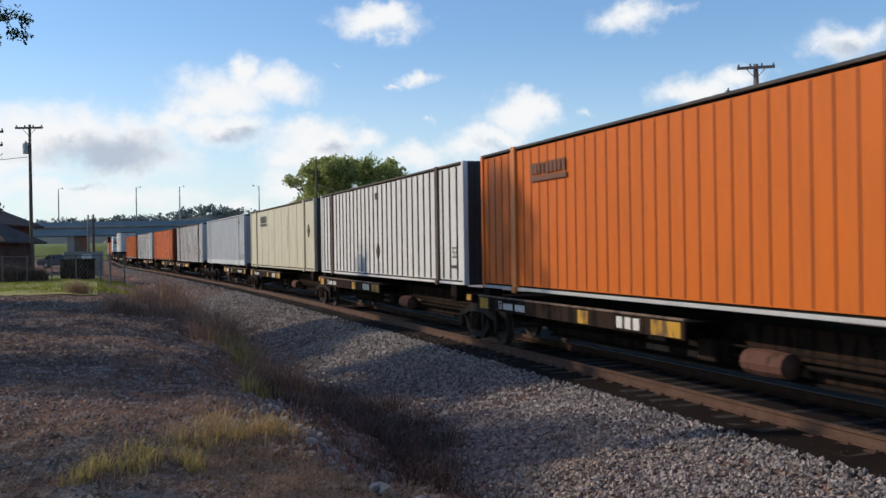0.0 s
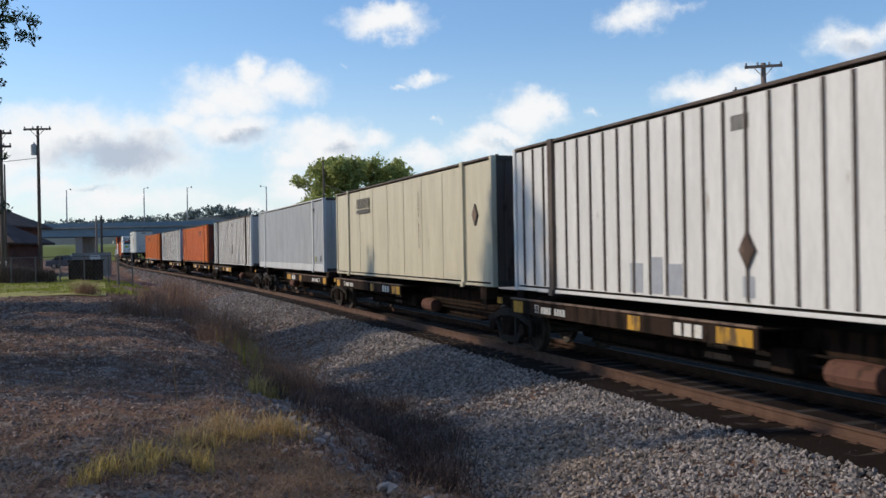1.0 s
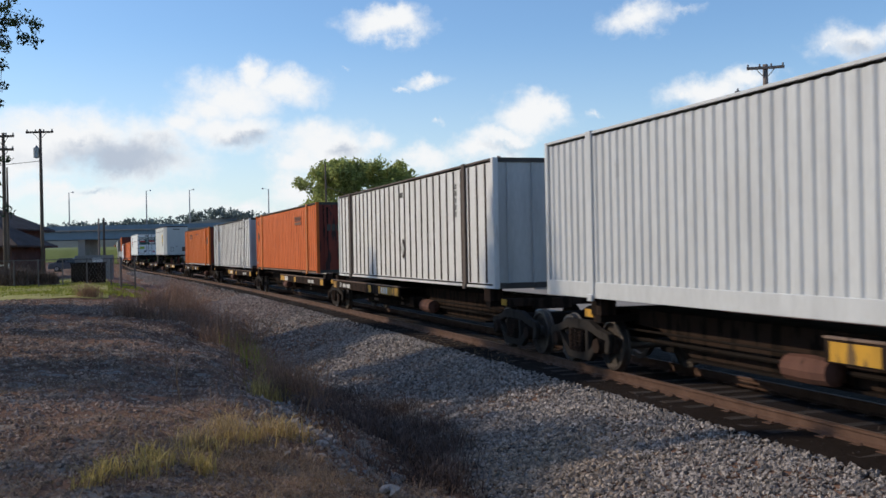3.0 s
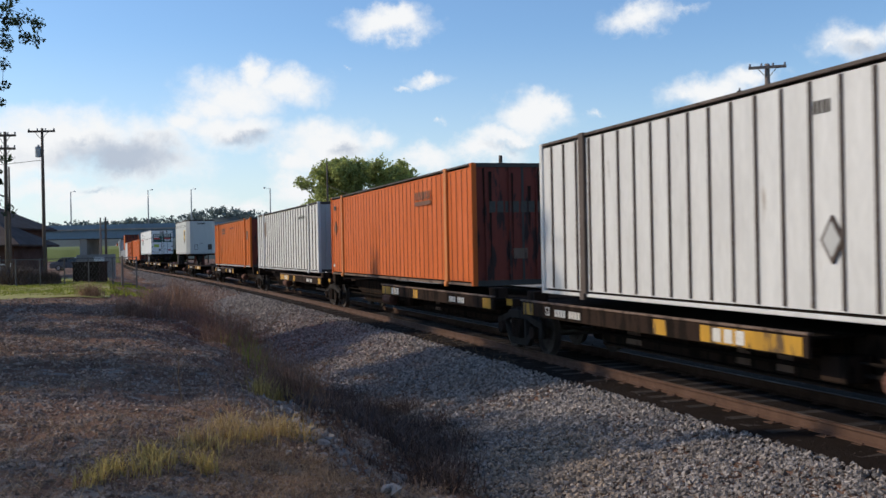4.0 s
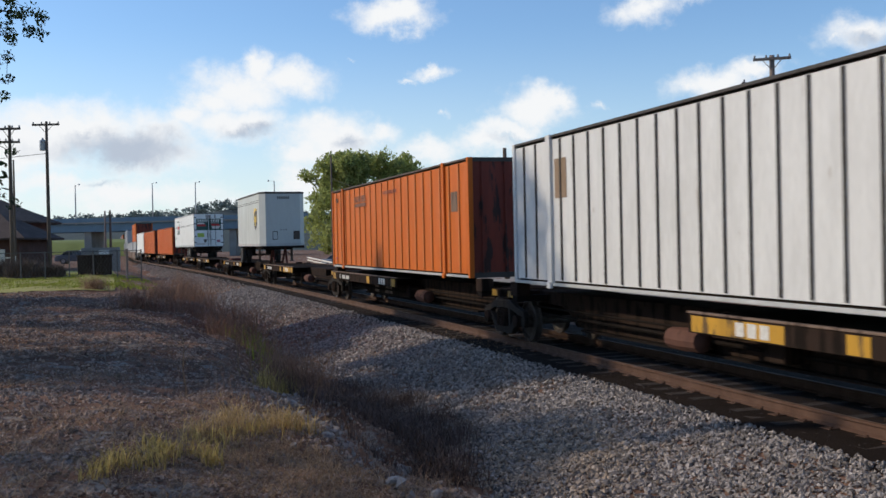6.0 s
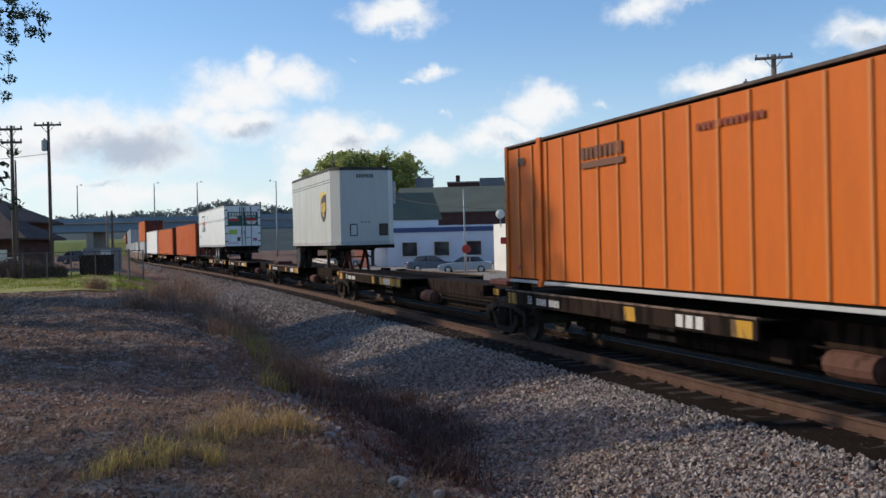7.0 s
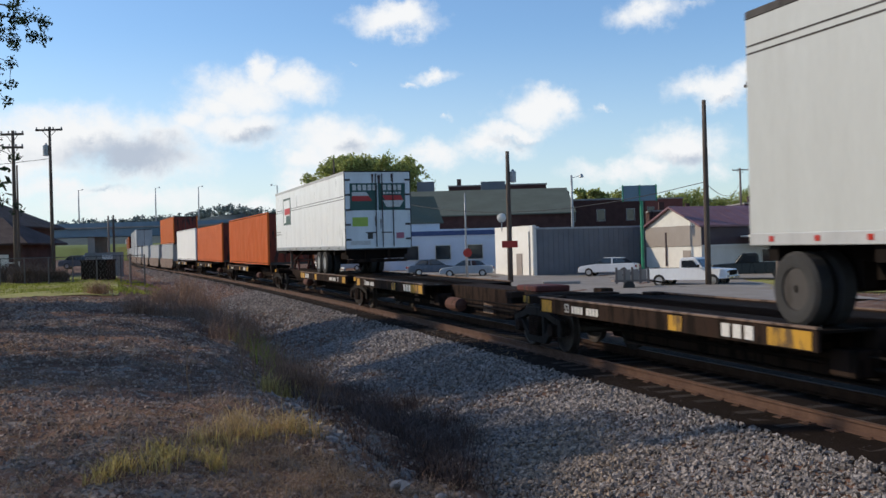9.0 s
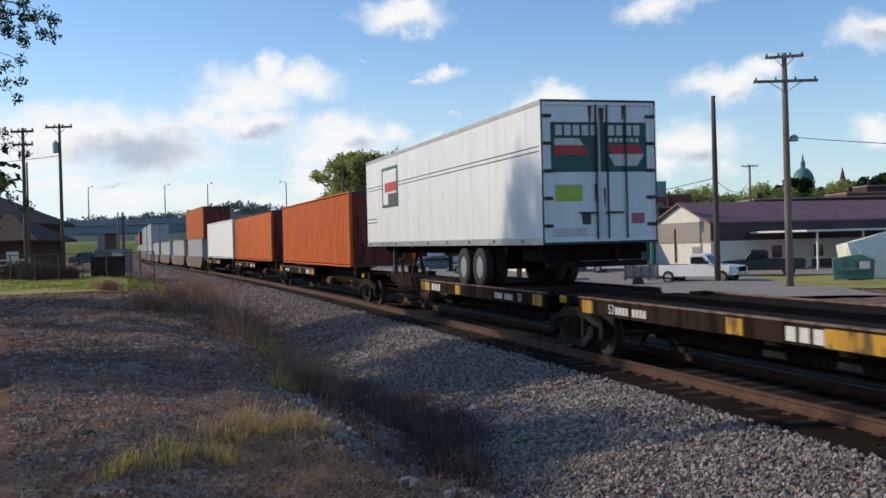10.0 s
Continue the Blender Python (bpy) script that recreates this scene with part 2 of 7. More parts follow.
# ballast stone darkened in colour to carry the shade under the train
STONE_SHADED = material("shaded_bed_stone", (0.055, 0.038, 0.03), 0.95, 0, (0.02, 0.015, 0.012), 7, 0.8, 60, 0.3)
grain_by_piece(STONE, 0.6)
grain_by_piece(STONE_SHADED, 0.5)


# ---- mesh helpers ----
def box(bm, x0, x1, y0, y1, z0, z1):
    v = [bm.verts.new((x, y, z)) for x in (x0, x1) for y in (y0, y1) for z in (z0, z1)]
    for f in ((0, 1, 3, 2), (4, 6, 7, 5), (0, 4, 5, 1), (2, 3, 7, 6), (0, 2, 6, 4), (1, 5, 7, 3)):
        bm.faces.new([v[i] for i in f])


def rod(bm, a, b, r, r2=None, seg=10):
    a, b = Vector(a), Vector(b)
    r2 = r if r2 is None else r2
    q = (b - a).to_track_quat("Z", "Y")
    rings = []
    for p, rr in ((a, r), (b, r2)):
        rings.append([bm.verts.new(p + q @ Vector((rr * math.cos(k * 2 * math.pi / seg), rr * math.sin(k * 2 * math.pi / seg), 0))) for k in range(seg)])
    for k in range(seg):
        bm.faces.new((rings[0][k], rings[0][(k + 1) % seg], rings[1][(k + 1) % seg], rings[1][k]))
    bm.faces.new(rings[0][::-1])
    bm.faces.new(rings[1])


def lathe(bm, profile, axis="y", seg=24, at=(0, 0, 0), cap=True):
    """Turns (radius, along) pairs round an axis."""
    rings = []
    for r, h in profile:
        ring = []
        for k in range(seg):
            a = 2 * math.pi * k / seg
            c, s = r * math.cos(a), r * math.sin(a)
            p = (c, h, s) if axis == "y" else (c, s, h) if axis == "z" else (h, c, s)
            ring.append(bm.verts.new(Vector(p) + Vector(at)))
        rings.append(ring)
    for a, b in zip(rings, rings[1:]):
        for k in range(seg):
            bm.faces.new((a[k], a[(k + 1) % seg], b[(k + 1) % seg], b[k]))
    if cap:
        bm.faces.new(rings[0])
        bm.faces.new(rings[-1][::-1])
    else:
        for k in range(seg):
            bm.faces.new((rings[-1][k], rings[-1][(k + 1) % seg], rings[0][(k + 1) % seg], rings[0][k]))


def tube(bm, pts, r0, r1, seg=5):
    """One tapering tube through the given points."""
    rings = []
    for i, p in enumerate(pts):
        q = (pts[min(i + 1, len(pts) - 1)] - pts[max(i - 1, 0)]).to_track_quat("Z", "Y")
        r = r0 + (r1 - r0) * i / (len(pts) - 1)
        rings.append([bm.verts.new(p + q @ Vector((r * math.cos(k * 2 * math.pi / seg), r * math.sin(k * 2 * math.pi / seg), 0))) for k in range(seg)])
    for a, b in zip(rings, rings[1:]):
        for k in range(seg):
            bm.faces.new((a[k], a[(k + 1) % seg], b[(k + 1) % seg], b[k]))
    bm.faces.new(rings[0][::-1])
    bm.faces.new(rings[-1])


def slab(bm, outline, y0, y1):
    """A plate with the given (x, z) outline between y0 and y1."""
    a = [bm.verts.new((x, y0, z)) for x, z in outline]
    b = [bm.verts.new((x, y1, z)) for x, z in outline]
    n = len(outline)
    bm.faces.new(a)
    bm.faces.new(b[::-1])
    for i in range(n):
        bm.faces.new((a[i], b[i], b[(i + 1) % n], a[(i + 1) % n]))


def part(name, bm, mat, parent=None, label="", bevel=0.0, smooth=False):
    if isinstance(bm, bmesh.types.BMesh):
        if bevel:
            bmesh.ops.bevel(bm, geom=bm.edges[:], offset=bevel, segments=1, affect="EDGES", clamp_overlap=True)
        bmesh.ops.recalc_face_normals(bm, faces=bm.faces)
        me = bpy.data.meshes.new(name)
        bm.to_mesh(me)
        bm.free()
        if smooth:
            me.polygons.foreach_set("use_smooth", [True] * len(me.polygons))
        me.materials.append(mat)
    else:
        me = bm
    ob = new(name, me)
    if parent:
        ob.parent = parent
    return tagged(ob, label)


def boxes(name, mat, parent, *dims, label="", bevel=0.0):
    bm = bmesh.new()
    for d in dims:
        box(bm, *d)
    return part(name, bm, mat, parent, label, bevel)


def rods(name, mat, parent, *dims, label="", seg=10):
    bm = bmesh.new()
    for d in dims:
        rod(bm, *d, seg=seg)
    return part(name, bm, mat, parent, label, smooth=False)


def raw(name, verts, faces, mat, parent=None, smooth=False):
    me = bpy.data.meshes.new(name)
    me.from_pydata(verts, [], faces)
    me.materials.append(mat)
    if smooth:
        me.polygons.foreach_set("use_smooth", [True] * len(me.polygons))
    ob = new(name, me)
    ob.parent = parent
    return ob


def writing(text, height, mat, parent, m, label="", wide=1.0):
    """Letters from the built-in font as a thin mesh in the local x-z plane."""
    cu = bpy.data.curves.new("lettering", "FONT")
    cu.body, cu.size, cu.extrude, cu.align_x, cu.resolution_u = text, height * 1.38, 0.004, "CENTER", 3
    tmp = bpy.data.objects.new("lettering", cu)
    me = bpy.data.meshes.new_from_object(tmp)
    bpy.data.objects.remove(tmp)
    me.materials.clear()
    me.materials.append(mat)
    me.transform(Matrix.Diagonal((wide, 1, 1, 1)))
    ob = new("lettering", me)
    ob.parent = parent
    ob.matrix_basis = m
    return tagged(ob, label)


# ---- the line of the track ----
TH0, K1, K2, OFFSET, GRADE = 0.29332, 0.0010777, -6.146e-6, 8.926, 0.0043


def heading(s):
    if s < 130:
        return TH0 + K1 * s + K2 * s * s / 2
    h = TH0 + K1 * 130 + K2 * 130 * 130 / 2
    return h - 0.00076 * (min(s, 200) - 130)


STEP, S_MIN, S_MAX = 0.5, -120.0, 900.0


def lay_out():
    n = int((S_MAX - S_MIN) / STEP) + 1
    s = S_MIN + STEP * np.arange(n)
    h = np.array([heading(v) for v in s])
    x = np.concatenate([[0], np.cumsum(-np.sin((h[1:] + h[:-1]) / 2) * STEP)])
    y = np.concatenate([[0], np.cumsum(np.cos((h[1:] + h[:-1]) / 2) * STEP)])
    i0 = int(round(-S_MIN / STEP))
    x += OFFSET * math.cos(TH0) - x[i0]
    y += OFFSET * math.sin(TH0) - y[i0]
    z = GRADE * np.clip(s, -60, 320)
    return s, x, y, z, h


LINE_S, LINE_X, LINE_Y, LINE_Z, LINE_H = lay_out()


def on_track(s, off=0.0, z=0.0):
    """The place s metres up the line, off metres towards the camera's side, z above the rail heads."""
    x, y, zz, h = (float(np.interp(s, LINE_S, a)) for a in (LINE_X, LINE_Y, LINE_Z, LINE_H))
    return Vector((x - off * math.cos(h), y - off * math.sin(h), zz + z))


def beside_track(xs, ys):
    """For arrays of places: distance up the line, offset towards the camera's side, height of the rails there."""
    sel = slice(0, len(LINE_S), 8)
    lx, ly, ls, lh = LINE_X[sel], LINE_Y[sel], LINE_S[sel], LINE_H[sel]
    best = np.full(xs.shape, 1e9)
    s, o = np.zeros(xs.shape), np.zeros(xs.shape)
    for i in range(len(ls)):
        dx, dy = xs - lx[i], ys - ly[i]
        along = -dx * math.sin(lh[i]) + dy * math.cos(lh[i])
        d = np.abs(along)
        off = -(dx * math.cos(lh[i]) + dy * math.sin(lh[i]))
        far = d + 0.02 * np.abs(off)
        k = far < best
        best[k], s[k], o[k] = far[k], (ls[i] + along)[k], off[k]
    return s, o, np.interp(s, LINE_S, LINE_Z)


PROFILE_O = (-400, -60, -9.0, -4.2, -1.75, 1.75, 2.1, 4.3, 4.9, 5.7, 6.6, 7.6, 9.2, 400)
PROFILE_Z = (-0.6, -0.6, -0.62, -0.55, -0.20, -0.20, -0.24, -0.74, -0.82, -0.66, -0.22, 0.26, 0.50, 0.55)
_tab = np.random.RandomState(5).rand(64, 64)


def lumps(x, y, size):
    """Smooth random heights from 0 to 1, one lump every size metres."""
    u, v = np.asarray(x) / size, np.asarray(y) / size
    i, j = np.floor(u).astype(int), np.floor(v).astype(int)
    a, b = u - i, v - j
    a, b = a * a * (3 - 2 * a), b * b * (3 - 2 * b)
    g = lambda p, q: _tab[p % 64, q % 64]
    return (g(i, j) * (1 - a) + g(i + 1, j) * a) * (1 - b) + (g(i, j + 1) * (1 - a) + g(i + 1, j + 1) * a) * b


def ground_height(xs, ys):
    xs, ys = np.asarray(xs, float), np.asarray(ys, float)
    s, o, z = beside_track(xs, ys)
    bank = np.clip(1 - np.abs(o - 6.6) / 2.4, 0, 1)
    wob = o + bank * (1.7 * (lumps(xs, ys, 2.6) - 0.5) + 1.1 * (lumps(xs + 7, ys, 0.9) - 0.5))
    h = np.interp(wob, PROFILE_O, PROFILE_Z)
    rough = np.clip((np.abs(o) - 2.0) / 2.0, 0, 1)
    h = h + rough * (0.16 * (lumps(xs, ys, 2.3) - 0.5) + 0.09 * (lumps(xs + 40, ys, 0.7) - 0.5) + 0.05 * (lumps(xs, ys + 9, 0.23) - 0.5))
    fade = np.clip(1 - np.abs(o) / 500, 0, 1)
    return h + z * fade


def ground_at(x, y):
    return float(ground_height(np.array([float(x)]), np.array([float(y)]))[0])


# ---- ground ----
GRAVEL = material("gravelly_dirt", (0.26, 0.150, 0.102), 0.97, 0, (0.078, 0.043, 0.031), 1.3, 0.9, 22.0, 0.95, (0.27, 0.235, 0.20), 0.55, spec=0.1)
ASPHALT = material("worn_asphalt", (0.31, 0.27, 0.225), 0.95, 0, (0.19, 0.16, 0.13), 0.6, 0.6, 25, 0.2)


def spaced(stops):
    """Grid lines whose spacing follows (place, spacing) stops."""
    out, x = [stops[0][0]], stops[0][0]
    ps, ds = [p for p, _ in stops], [d for _, d in stops]
    while x < stops[-1][0]:
        x += float(np.interp(x, ps, ds))
        out.append(x)
    return np.array(out)


def make_ground():
    gx = spaced(((-2500, 400), (-300, 40), (-60, 4), (-16, 0.3), (-6, 0.13), (8, 0.13), (16, 0.4), (60, 4), (300, 40), (2500, 400)))
    gy = spaced(((-600, 150), (-60, 6), (2, 0.3), (6, 0.13), (20, 0.16), (45, 0.5), (120, 3), (400, 20), (3500, 400)))
    X, Y = np.meshgrid(gx, gy)
    Z = ground_height(X.ravel(), Y.ravel())
    n, m = len(gx), len(gy)
    verts = np.stack([X.ravel(), Y.ravel(), Z], 1).tolist()
    i = (np.arange(m - 1)[:, None] * n + np.arange(n - 1)[None, :]).ravel()
    faces = np.stack([i, i + 1, i + n + 1, i + n], 1).tolist()
    g = raw("ground", verts, faces, GRAVEL, None, True)
    tagged(g, "gravelly dirt ground with dry patches and a trackside ditch", "ground", kind="structure")


make_ground()

STONE_SHAPE_V = np.array([(1, 0, 0), (-1, 0, 0), (0, 1, 0), (0, -1, 0), (0, 0, 1), (0, 0, -1)], float)
STONE_SHAPE_F = np.array([(0, 2, 4), (2, 1, 4), (1, 3, 4), (3, 0, 4), (2, 0, 5), (1, 2, 5), (3, 1, 5), (0, 3, 5)])


def stones(name, x, y, size, mat, seed, sink=0.25):
    """Broken stones lying on the ground at the given places."""
    rs = np.random.RandomState(seed)
    n = len(x)
    z = ground_height(x, y)
    v = STONE_SHAPE_V[None] * (size[:, None] * 0.5)[:, None] * rs.uniform(0.6, 1.25, (n, 6, 1))
    v = v + rs.uniform(-0.18, 0.18, (n, 6, 3)) * size[:, None, None]
    a, b = rs.uniform(0, 2 * np.pi, n), rs.uniform(-0.9, 0.9, n)
    ca, sa, cb, sb = np.cos(a), np.sin(a), np.cos(b), np.sin(b)
    vx, vy, vz = v[..., 0], v[..., 1], v[..., 2] * 0.85
    vy, vz = vy * cb[:, None] - vz * sb[:, None], vy * sb[:, None] + vz * cb[:, None]
    vx, vy = vx * ca[:, None] - vy * sa[:, None], vx * sa[:, None] + vy * ca[:, None]
    P = np.stack([vx + x[:, None], vy + y[:, None], vz + (z + size * (0.5 - sink) * 0.8)[:, None]], -1).reshape(-1, 3)
    F = (STONE_SHAPE_F[None] + 6 * np.arange(n)[:, None, None]).reshape(-1, 3)
    return raw(name, P.tolist(), F.tolist(), mat)


def along(s, o):
    x, y, h = (np.interp(s, LINE_S, a) for a in (LINE_X, LINE_Y, LINE_H))
    return x - o * np.cos(h), y - o * np.sin(h)


def make_ballast():
    rs = np.random.RandomState(3)
    s = np.concatenate([rs.uniform(5, 16, 26000), rs.uniform(14, 30, 22000), rs.uniform(28, 60, 16000), rs.uniform(60, 150, 9000)])
    o = rs.uniform(1.55, 5.1, len(s))
    keep = rs.rand(len(s)) < np.interp(o, (1.5, 1.9, 4.2, 4.8, 5.1), (0.25, 1, 1, 0.55, 0.15))
    s, o = s[keep], o[keep]
    x, y = along(s, o)
    size = rs.uniform(0.035, 0.085, len(s)) * np.interp(s, (10, 60, 150), (1.0, 1.5, 2.2))
    b = stones("ballast", x, y, size, STONE, 4)
    tagged(b, "grey crushed-stone ballast shoulder beside the rails", "ballast", kind="stuff")
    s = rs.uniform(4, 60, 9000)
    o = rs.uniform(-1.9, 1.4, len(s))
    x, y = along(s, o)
    b = stones("ballast_bed", x, y, rs.uniform(0.04, 0.08, len(s)), STONE_SHADED, 6)
    tagged(b, "crushed stone between the sleepers, darkened as train shade", "ballast", kind="stuff")


make_ballast()


# ---- track ----
def make_track():
    track = tagged(new("railway_track"), "rusty single railway track on wooden sleepers and ballast", "track", kind="structure")
    prof = ((-0.068, -0.17), (0.068, -0.17), (0.068, -0.155), (0.012, -0.13), (0.012, -0.045), (0.036, -0.035), (0.036, -0.004),
            (0.028, 0.0), (-0.028, 0.0), (-0.036, -0.004), (-0.036, -0.035), (-0.012, -0.045), (-0.012, -0.13), (-0.068, -0.155))
    for side in (-1, 1):
        verts, faces = [], []
        stations = np.concatenate([np.arange(-100, 200, 2.0), np.arange(200, 860, 10.0)])
        k = len(prof)
        for s in stations:
            for a, z in prof:
                verts.append(tuple(on_track(s, side * 0.7535 + a, z)))
        for i in range(len(stations) - 1):
            for j in range(k):
                faces.append((i * k + j, i * k + (j + 1) % k, (i + 1) * k + (j + 1) % k, (i + 1) * k + j))
        raw("rail", verts, faces, RAIL, track)
        v2, f2 = [], []
        for s in stations:
            for a in (-0.022, 0.022):
                v2.append(tuple(on_track(s, side * 0.7535 + a, 0.0015)))
        for i in range(len(stations) - 1):
            f2.append((2 * i, 2 * i + 1, 2 * i + 3, 2 * i + 2))
        raw("running_band", v2, f2, RAIL_TOP, track)
    # dark sheet under the sleepers, shade beneath the train painted into its colour
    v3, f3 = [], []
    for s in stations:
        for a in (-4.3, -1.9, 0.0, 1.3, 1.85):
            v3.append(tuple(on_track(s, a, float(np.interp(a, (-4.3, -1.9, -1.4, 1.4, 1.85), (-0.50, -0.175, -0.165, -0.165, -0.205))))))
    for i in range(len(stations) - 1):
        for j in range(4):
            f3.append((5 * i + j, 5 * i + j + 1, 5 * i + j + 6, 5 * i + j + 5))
    raw("oily_bed", v3, f3, material("shaded_bed_dirt", (0.024, 0.016, 0.012), 0.97, 0, (0.014, 0.010, 0.008), 2.0, 0.8, 30, 0.6, spec=0.08), track)
    bm = bmesh.new()
    box(bm, -1.3, 1.3, -0.115, 0.115, -0.36, -0.160)
    bmesh.ops.bevel(bm, geom=bm.edges[:], offset=0.012, segments=1, affect="EDGES")
    me = bpy.data.meshes.new("sleeper")
    bm.to_mesh(me)
    bm.free()
    me.materials.append(TIE)
    rnd = random.Random(8)
    plate = bmesh.new()
    for sx in (-1, 1):
        box(plate, sx * 0.7535 - 0.17, sx * 0.7535 + 0.17, -0.09, 0.09, -0.162, -0.150)
        for a in (-0.1, 0.1):
            box(plate, sx * 0.7535 + a - 0.014, sx * 0.7535 + a + 0.014, -0.05, -0.02, -0.16, -0.135)
    pm = bpy.data.meshes.new("tie_plate")
    plate.to_mesh(pm)
    plate.free()
    pm.materials.append(RAIL)
    far = bmesh.new()
    for i in range(-8, 560):
        s = i * 0.54
        p, h = on_track(s), float(np.interp(s, LINE_S, LINE_H))
        m = pose(p.x, p.y, p.z + rnd.uniform(-0.012, 0.0), rnd.uniform(-0.6, 0.6), rnd.uniform(-0.4, 0.4), math.degrees(h) + rnd.uniform(-1.2, 1.2)) @ pose(rnd.uniform(-0.06, 0.06), 0, 0)
        if i < 270:
            t = new("sleeper", me)
            t.parent, t.matrix_basis = track, m
            if 0 < s < 50:
                q = new("tie_plate", pm)
                q.parent, q.matrix_basis = t, pose(0, 0, 0.003)
        else:
            bmesh.ops.create_cube(far, size=1, matrix=m @ Matrix.Translation((0, 0, -0.26)) @ Matrix.Diagonal((2.6, 0.23, 0.18, 1)))
    f = part("distant_sleepers", far, TIE, track)
    f["kind"] = "stuff"


make_track()


# ---- the train ----
SPEED, SLOWING, WHEEL_R = 18.91, -0.0521, 0.457
RIDES = []     # (thing, front, rear) along the line at the start of the clip
WHEELS = []


def travelled(t):
    return SPEED * t + SLOWING * t * t / 2


def ride_pose(front, rear, t):
    a, b = on_track(front - travelled(t)), on_track(rear - travelled(t))
    x = (a - b).normalized()
    y = Vector((0, 0, 1)).cross(x).normalized()
    z = x.cross(y)
    m = Matrix((x, y, z)).transposed().to_4x4()
    m.translation = (a + b) / 2
    return m


def rides(thing, front, rear):
    RIDES.append((thing, front, rear))
    thing.matrix_world = ride_pose(front, rear, 0)
    return thing


# All rolling things: x points the way the train goes, the camera sees the side at -y, z from the rail heads.
def side_strip(bm, xs, depth, z0, z1, sign):
    """A ribbed sheet standing in x-z, pressed out by depth at each x."""
    lo = [bm.verts.new((x, sign * d, z0)) for x, d in zip(xs, depth)]
    hi = [bm.verts.new((x, sign * d, z1)) for x, d in zip(xs, depth)]
    for i in range(len(xs) - 1):
        bm.faces.new((lo[i], lo[i + 1], hi[i + 1], hi[i]))


SHARED = {}


def shared_box(key, mat, *dims, bevel=0.0):
    k = (key, mat.name, dims)
    if k not in SHARED:
        bm = bmesh.new()
        for d in dims:
            box(bm, *d)
        if bevel:
            bmesh.ops.bevel(bm, geom=bm.edges[:], offset=bevel, segments=1, affect="EDGES")
        bmesh.ops.recalc_face_normals(bm, faces=bm.faces)
        me = bpy.data.meshes.new(key)
        bm.to_mesh(me)
        bm.free()
        me.materials.append(mat)
        SHARED[k] = me
    return SHARED[k]


def put(name, me, parent, m, label=""):
    ob = new(name, me)
    ob.parent, ob.matrix_basis = parent, m
    return tagged(ob, label)


def container(label, wall, post, style, length=16.15, z0=1.32, high=2.9, end=None, posts=26, rail=None, top=None, lift=None, corner=None, cap=0.05, sill=0.06, group="containers on the train"):
    c = tagged(new("shipping_container"), label, "container", group)
    h, w, z1 = length / 2, 1.295, z0 + high
    end, rail, top, corner = end or wall, rail or wall, top or POST_DARK, corner or wall
    inset = 0.035
    if style == "fine":
        xs, ds, n = [], [], int(length / 0.27)
        for i in range(n):
            a = -h + 0.1 + (length - 0.2) * i / n
            p = (length - 0.2) / n
            for f, d in ((0.0, 0), (0.42, 0), (0.55, 1), (0.87, 1)):
                xs.append(a + p * f)
                ds.append(w - 0.012 - 0.034 * (1 - d))
        xs.append(h - 0.1)
        ds.append(w - 0.046)
    elif style == "coarse":
        xs, ds, n = [], [], posts
        for i in range(n):
            a = -h + 0.1 + (length - 0.2) * i / n
            p = (length - 0.2) / n
            for f, d in ((0.0, 1), (0.66, 1), (0.72, 0), (0.94, 0)):
                xs.append(a + p * f)
                ds.append(w - 0.008 - 0.04 * (1 - d))
        xs.append(h - 0.1)
        ds.append(w - 0.008)
    else:
        xs, ds = [-h + 0.1, h - 0.1], [w - 0.03, w - 0.03]
    for sign in (-1, 1):
        bm = bmesh.new()
        side_strip(bm, xs, ds, z0 + 0.10, z1 - 0.09, sign)
        part("side_wall", bm, wall, c)
    boxes("roof", GREY_WHITE, c, (-h + 0.05, h - 0.05, -w + 0.04, w - 0.04, z1 - 0.05, z1 - 0.012))
    boxes("floor_frame", TRAIN_DARK, c, (-h + 0.05, h - 0.05, -w + 0.06, w - 0.06, z0 + 0.02, z0 + 0.16))
    for sign in (-1, 1):
        y0, y1 = sorted((sign * w, sign * (w - 0.07)))
        boxes("top_rail", top, c, (-h + 0.08, h - 0.08, y0, y1, z1 - cap, z1), bevel=0.008)
        boxes("bottom_rail", rail, c, (-h + 0.08, h - 0.08, y0, y1, z0, z0 + (0.28 if style == "fine" else sill)), bevel=0.008)
        for ex in (-1, 1):
            x0, x1 = sorted((ex * h, ex * (h - 0.13)))
            boxes("corner_post", corner, c, (x0, x1, *sorted((sign * (w + 0.005), sign * (w - 0.12))), z0, z1 + 0.004), bevel=0.01)
    if style in ("posts", "ribs", "seams"):
        deep, broad = {"posts": (0.028, 0.050), "ribs": (0.034, 0.060), "seams": (0.012, 0.028)}[style]
        me = shared_box("side_post", post, (-broad / 2, broad / 2, -deep, 0.0, z0 + 0.12, z1 - 0.10), bevel=0.004)
        for i in range(1, posts):
            x = -h + length * i / posts
            put("side_post", me, c, pose(x, -w + 0.03, 0))
            put("side_post", me, c, pose(x, w - 0.03, 0, 0, 0, 180))
    if lift:
        me = shared_box("lifting_post", lift, (-0.105, 0.105, -0.03, 0.05, z0, z1 + 0.01), (-0.09, 0.09, -0.06, 0.0, z0 - 0.05, z0 + 0.07), bevel=0.008)
        for x in (-6.1, 6.1):
            put("lifting_post", me, c, pose(x, -w, 0))
            put("lifting_post", me, c, pose(x, w, 0, 0, 0, 180))
    # front end towards the way of travel: doors with rods; rear end plain ribs
    doors = boxes("end_wall", end, c, (h - 0.09, h - 0.04, -w + 0.1, w - 0.1, z0 + 0.1, z1 - 0.08))
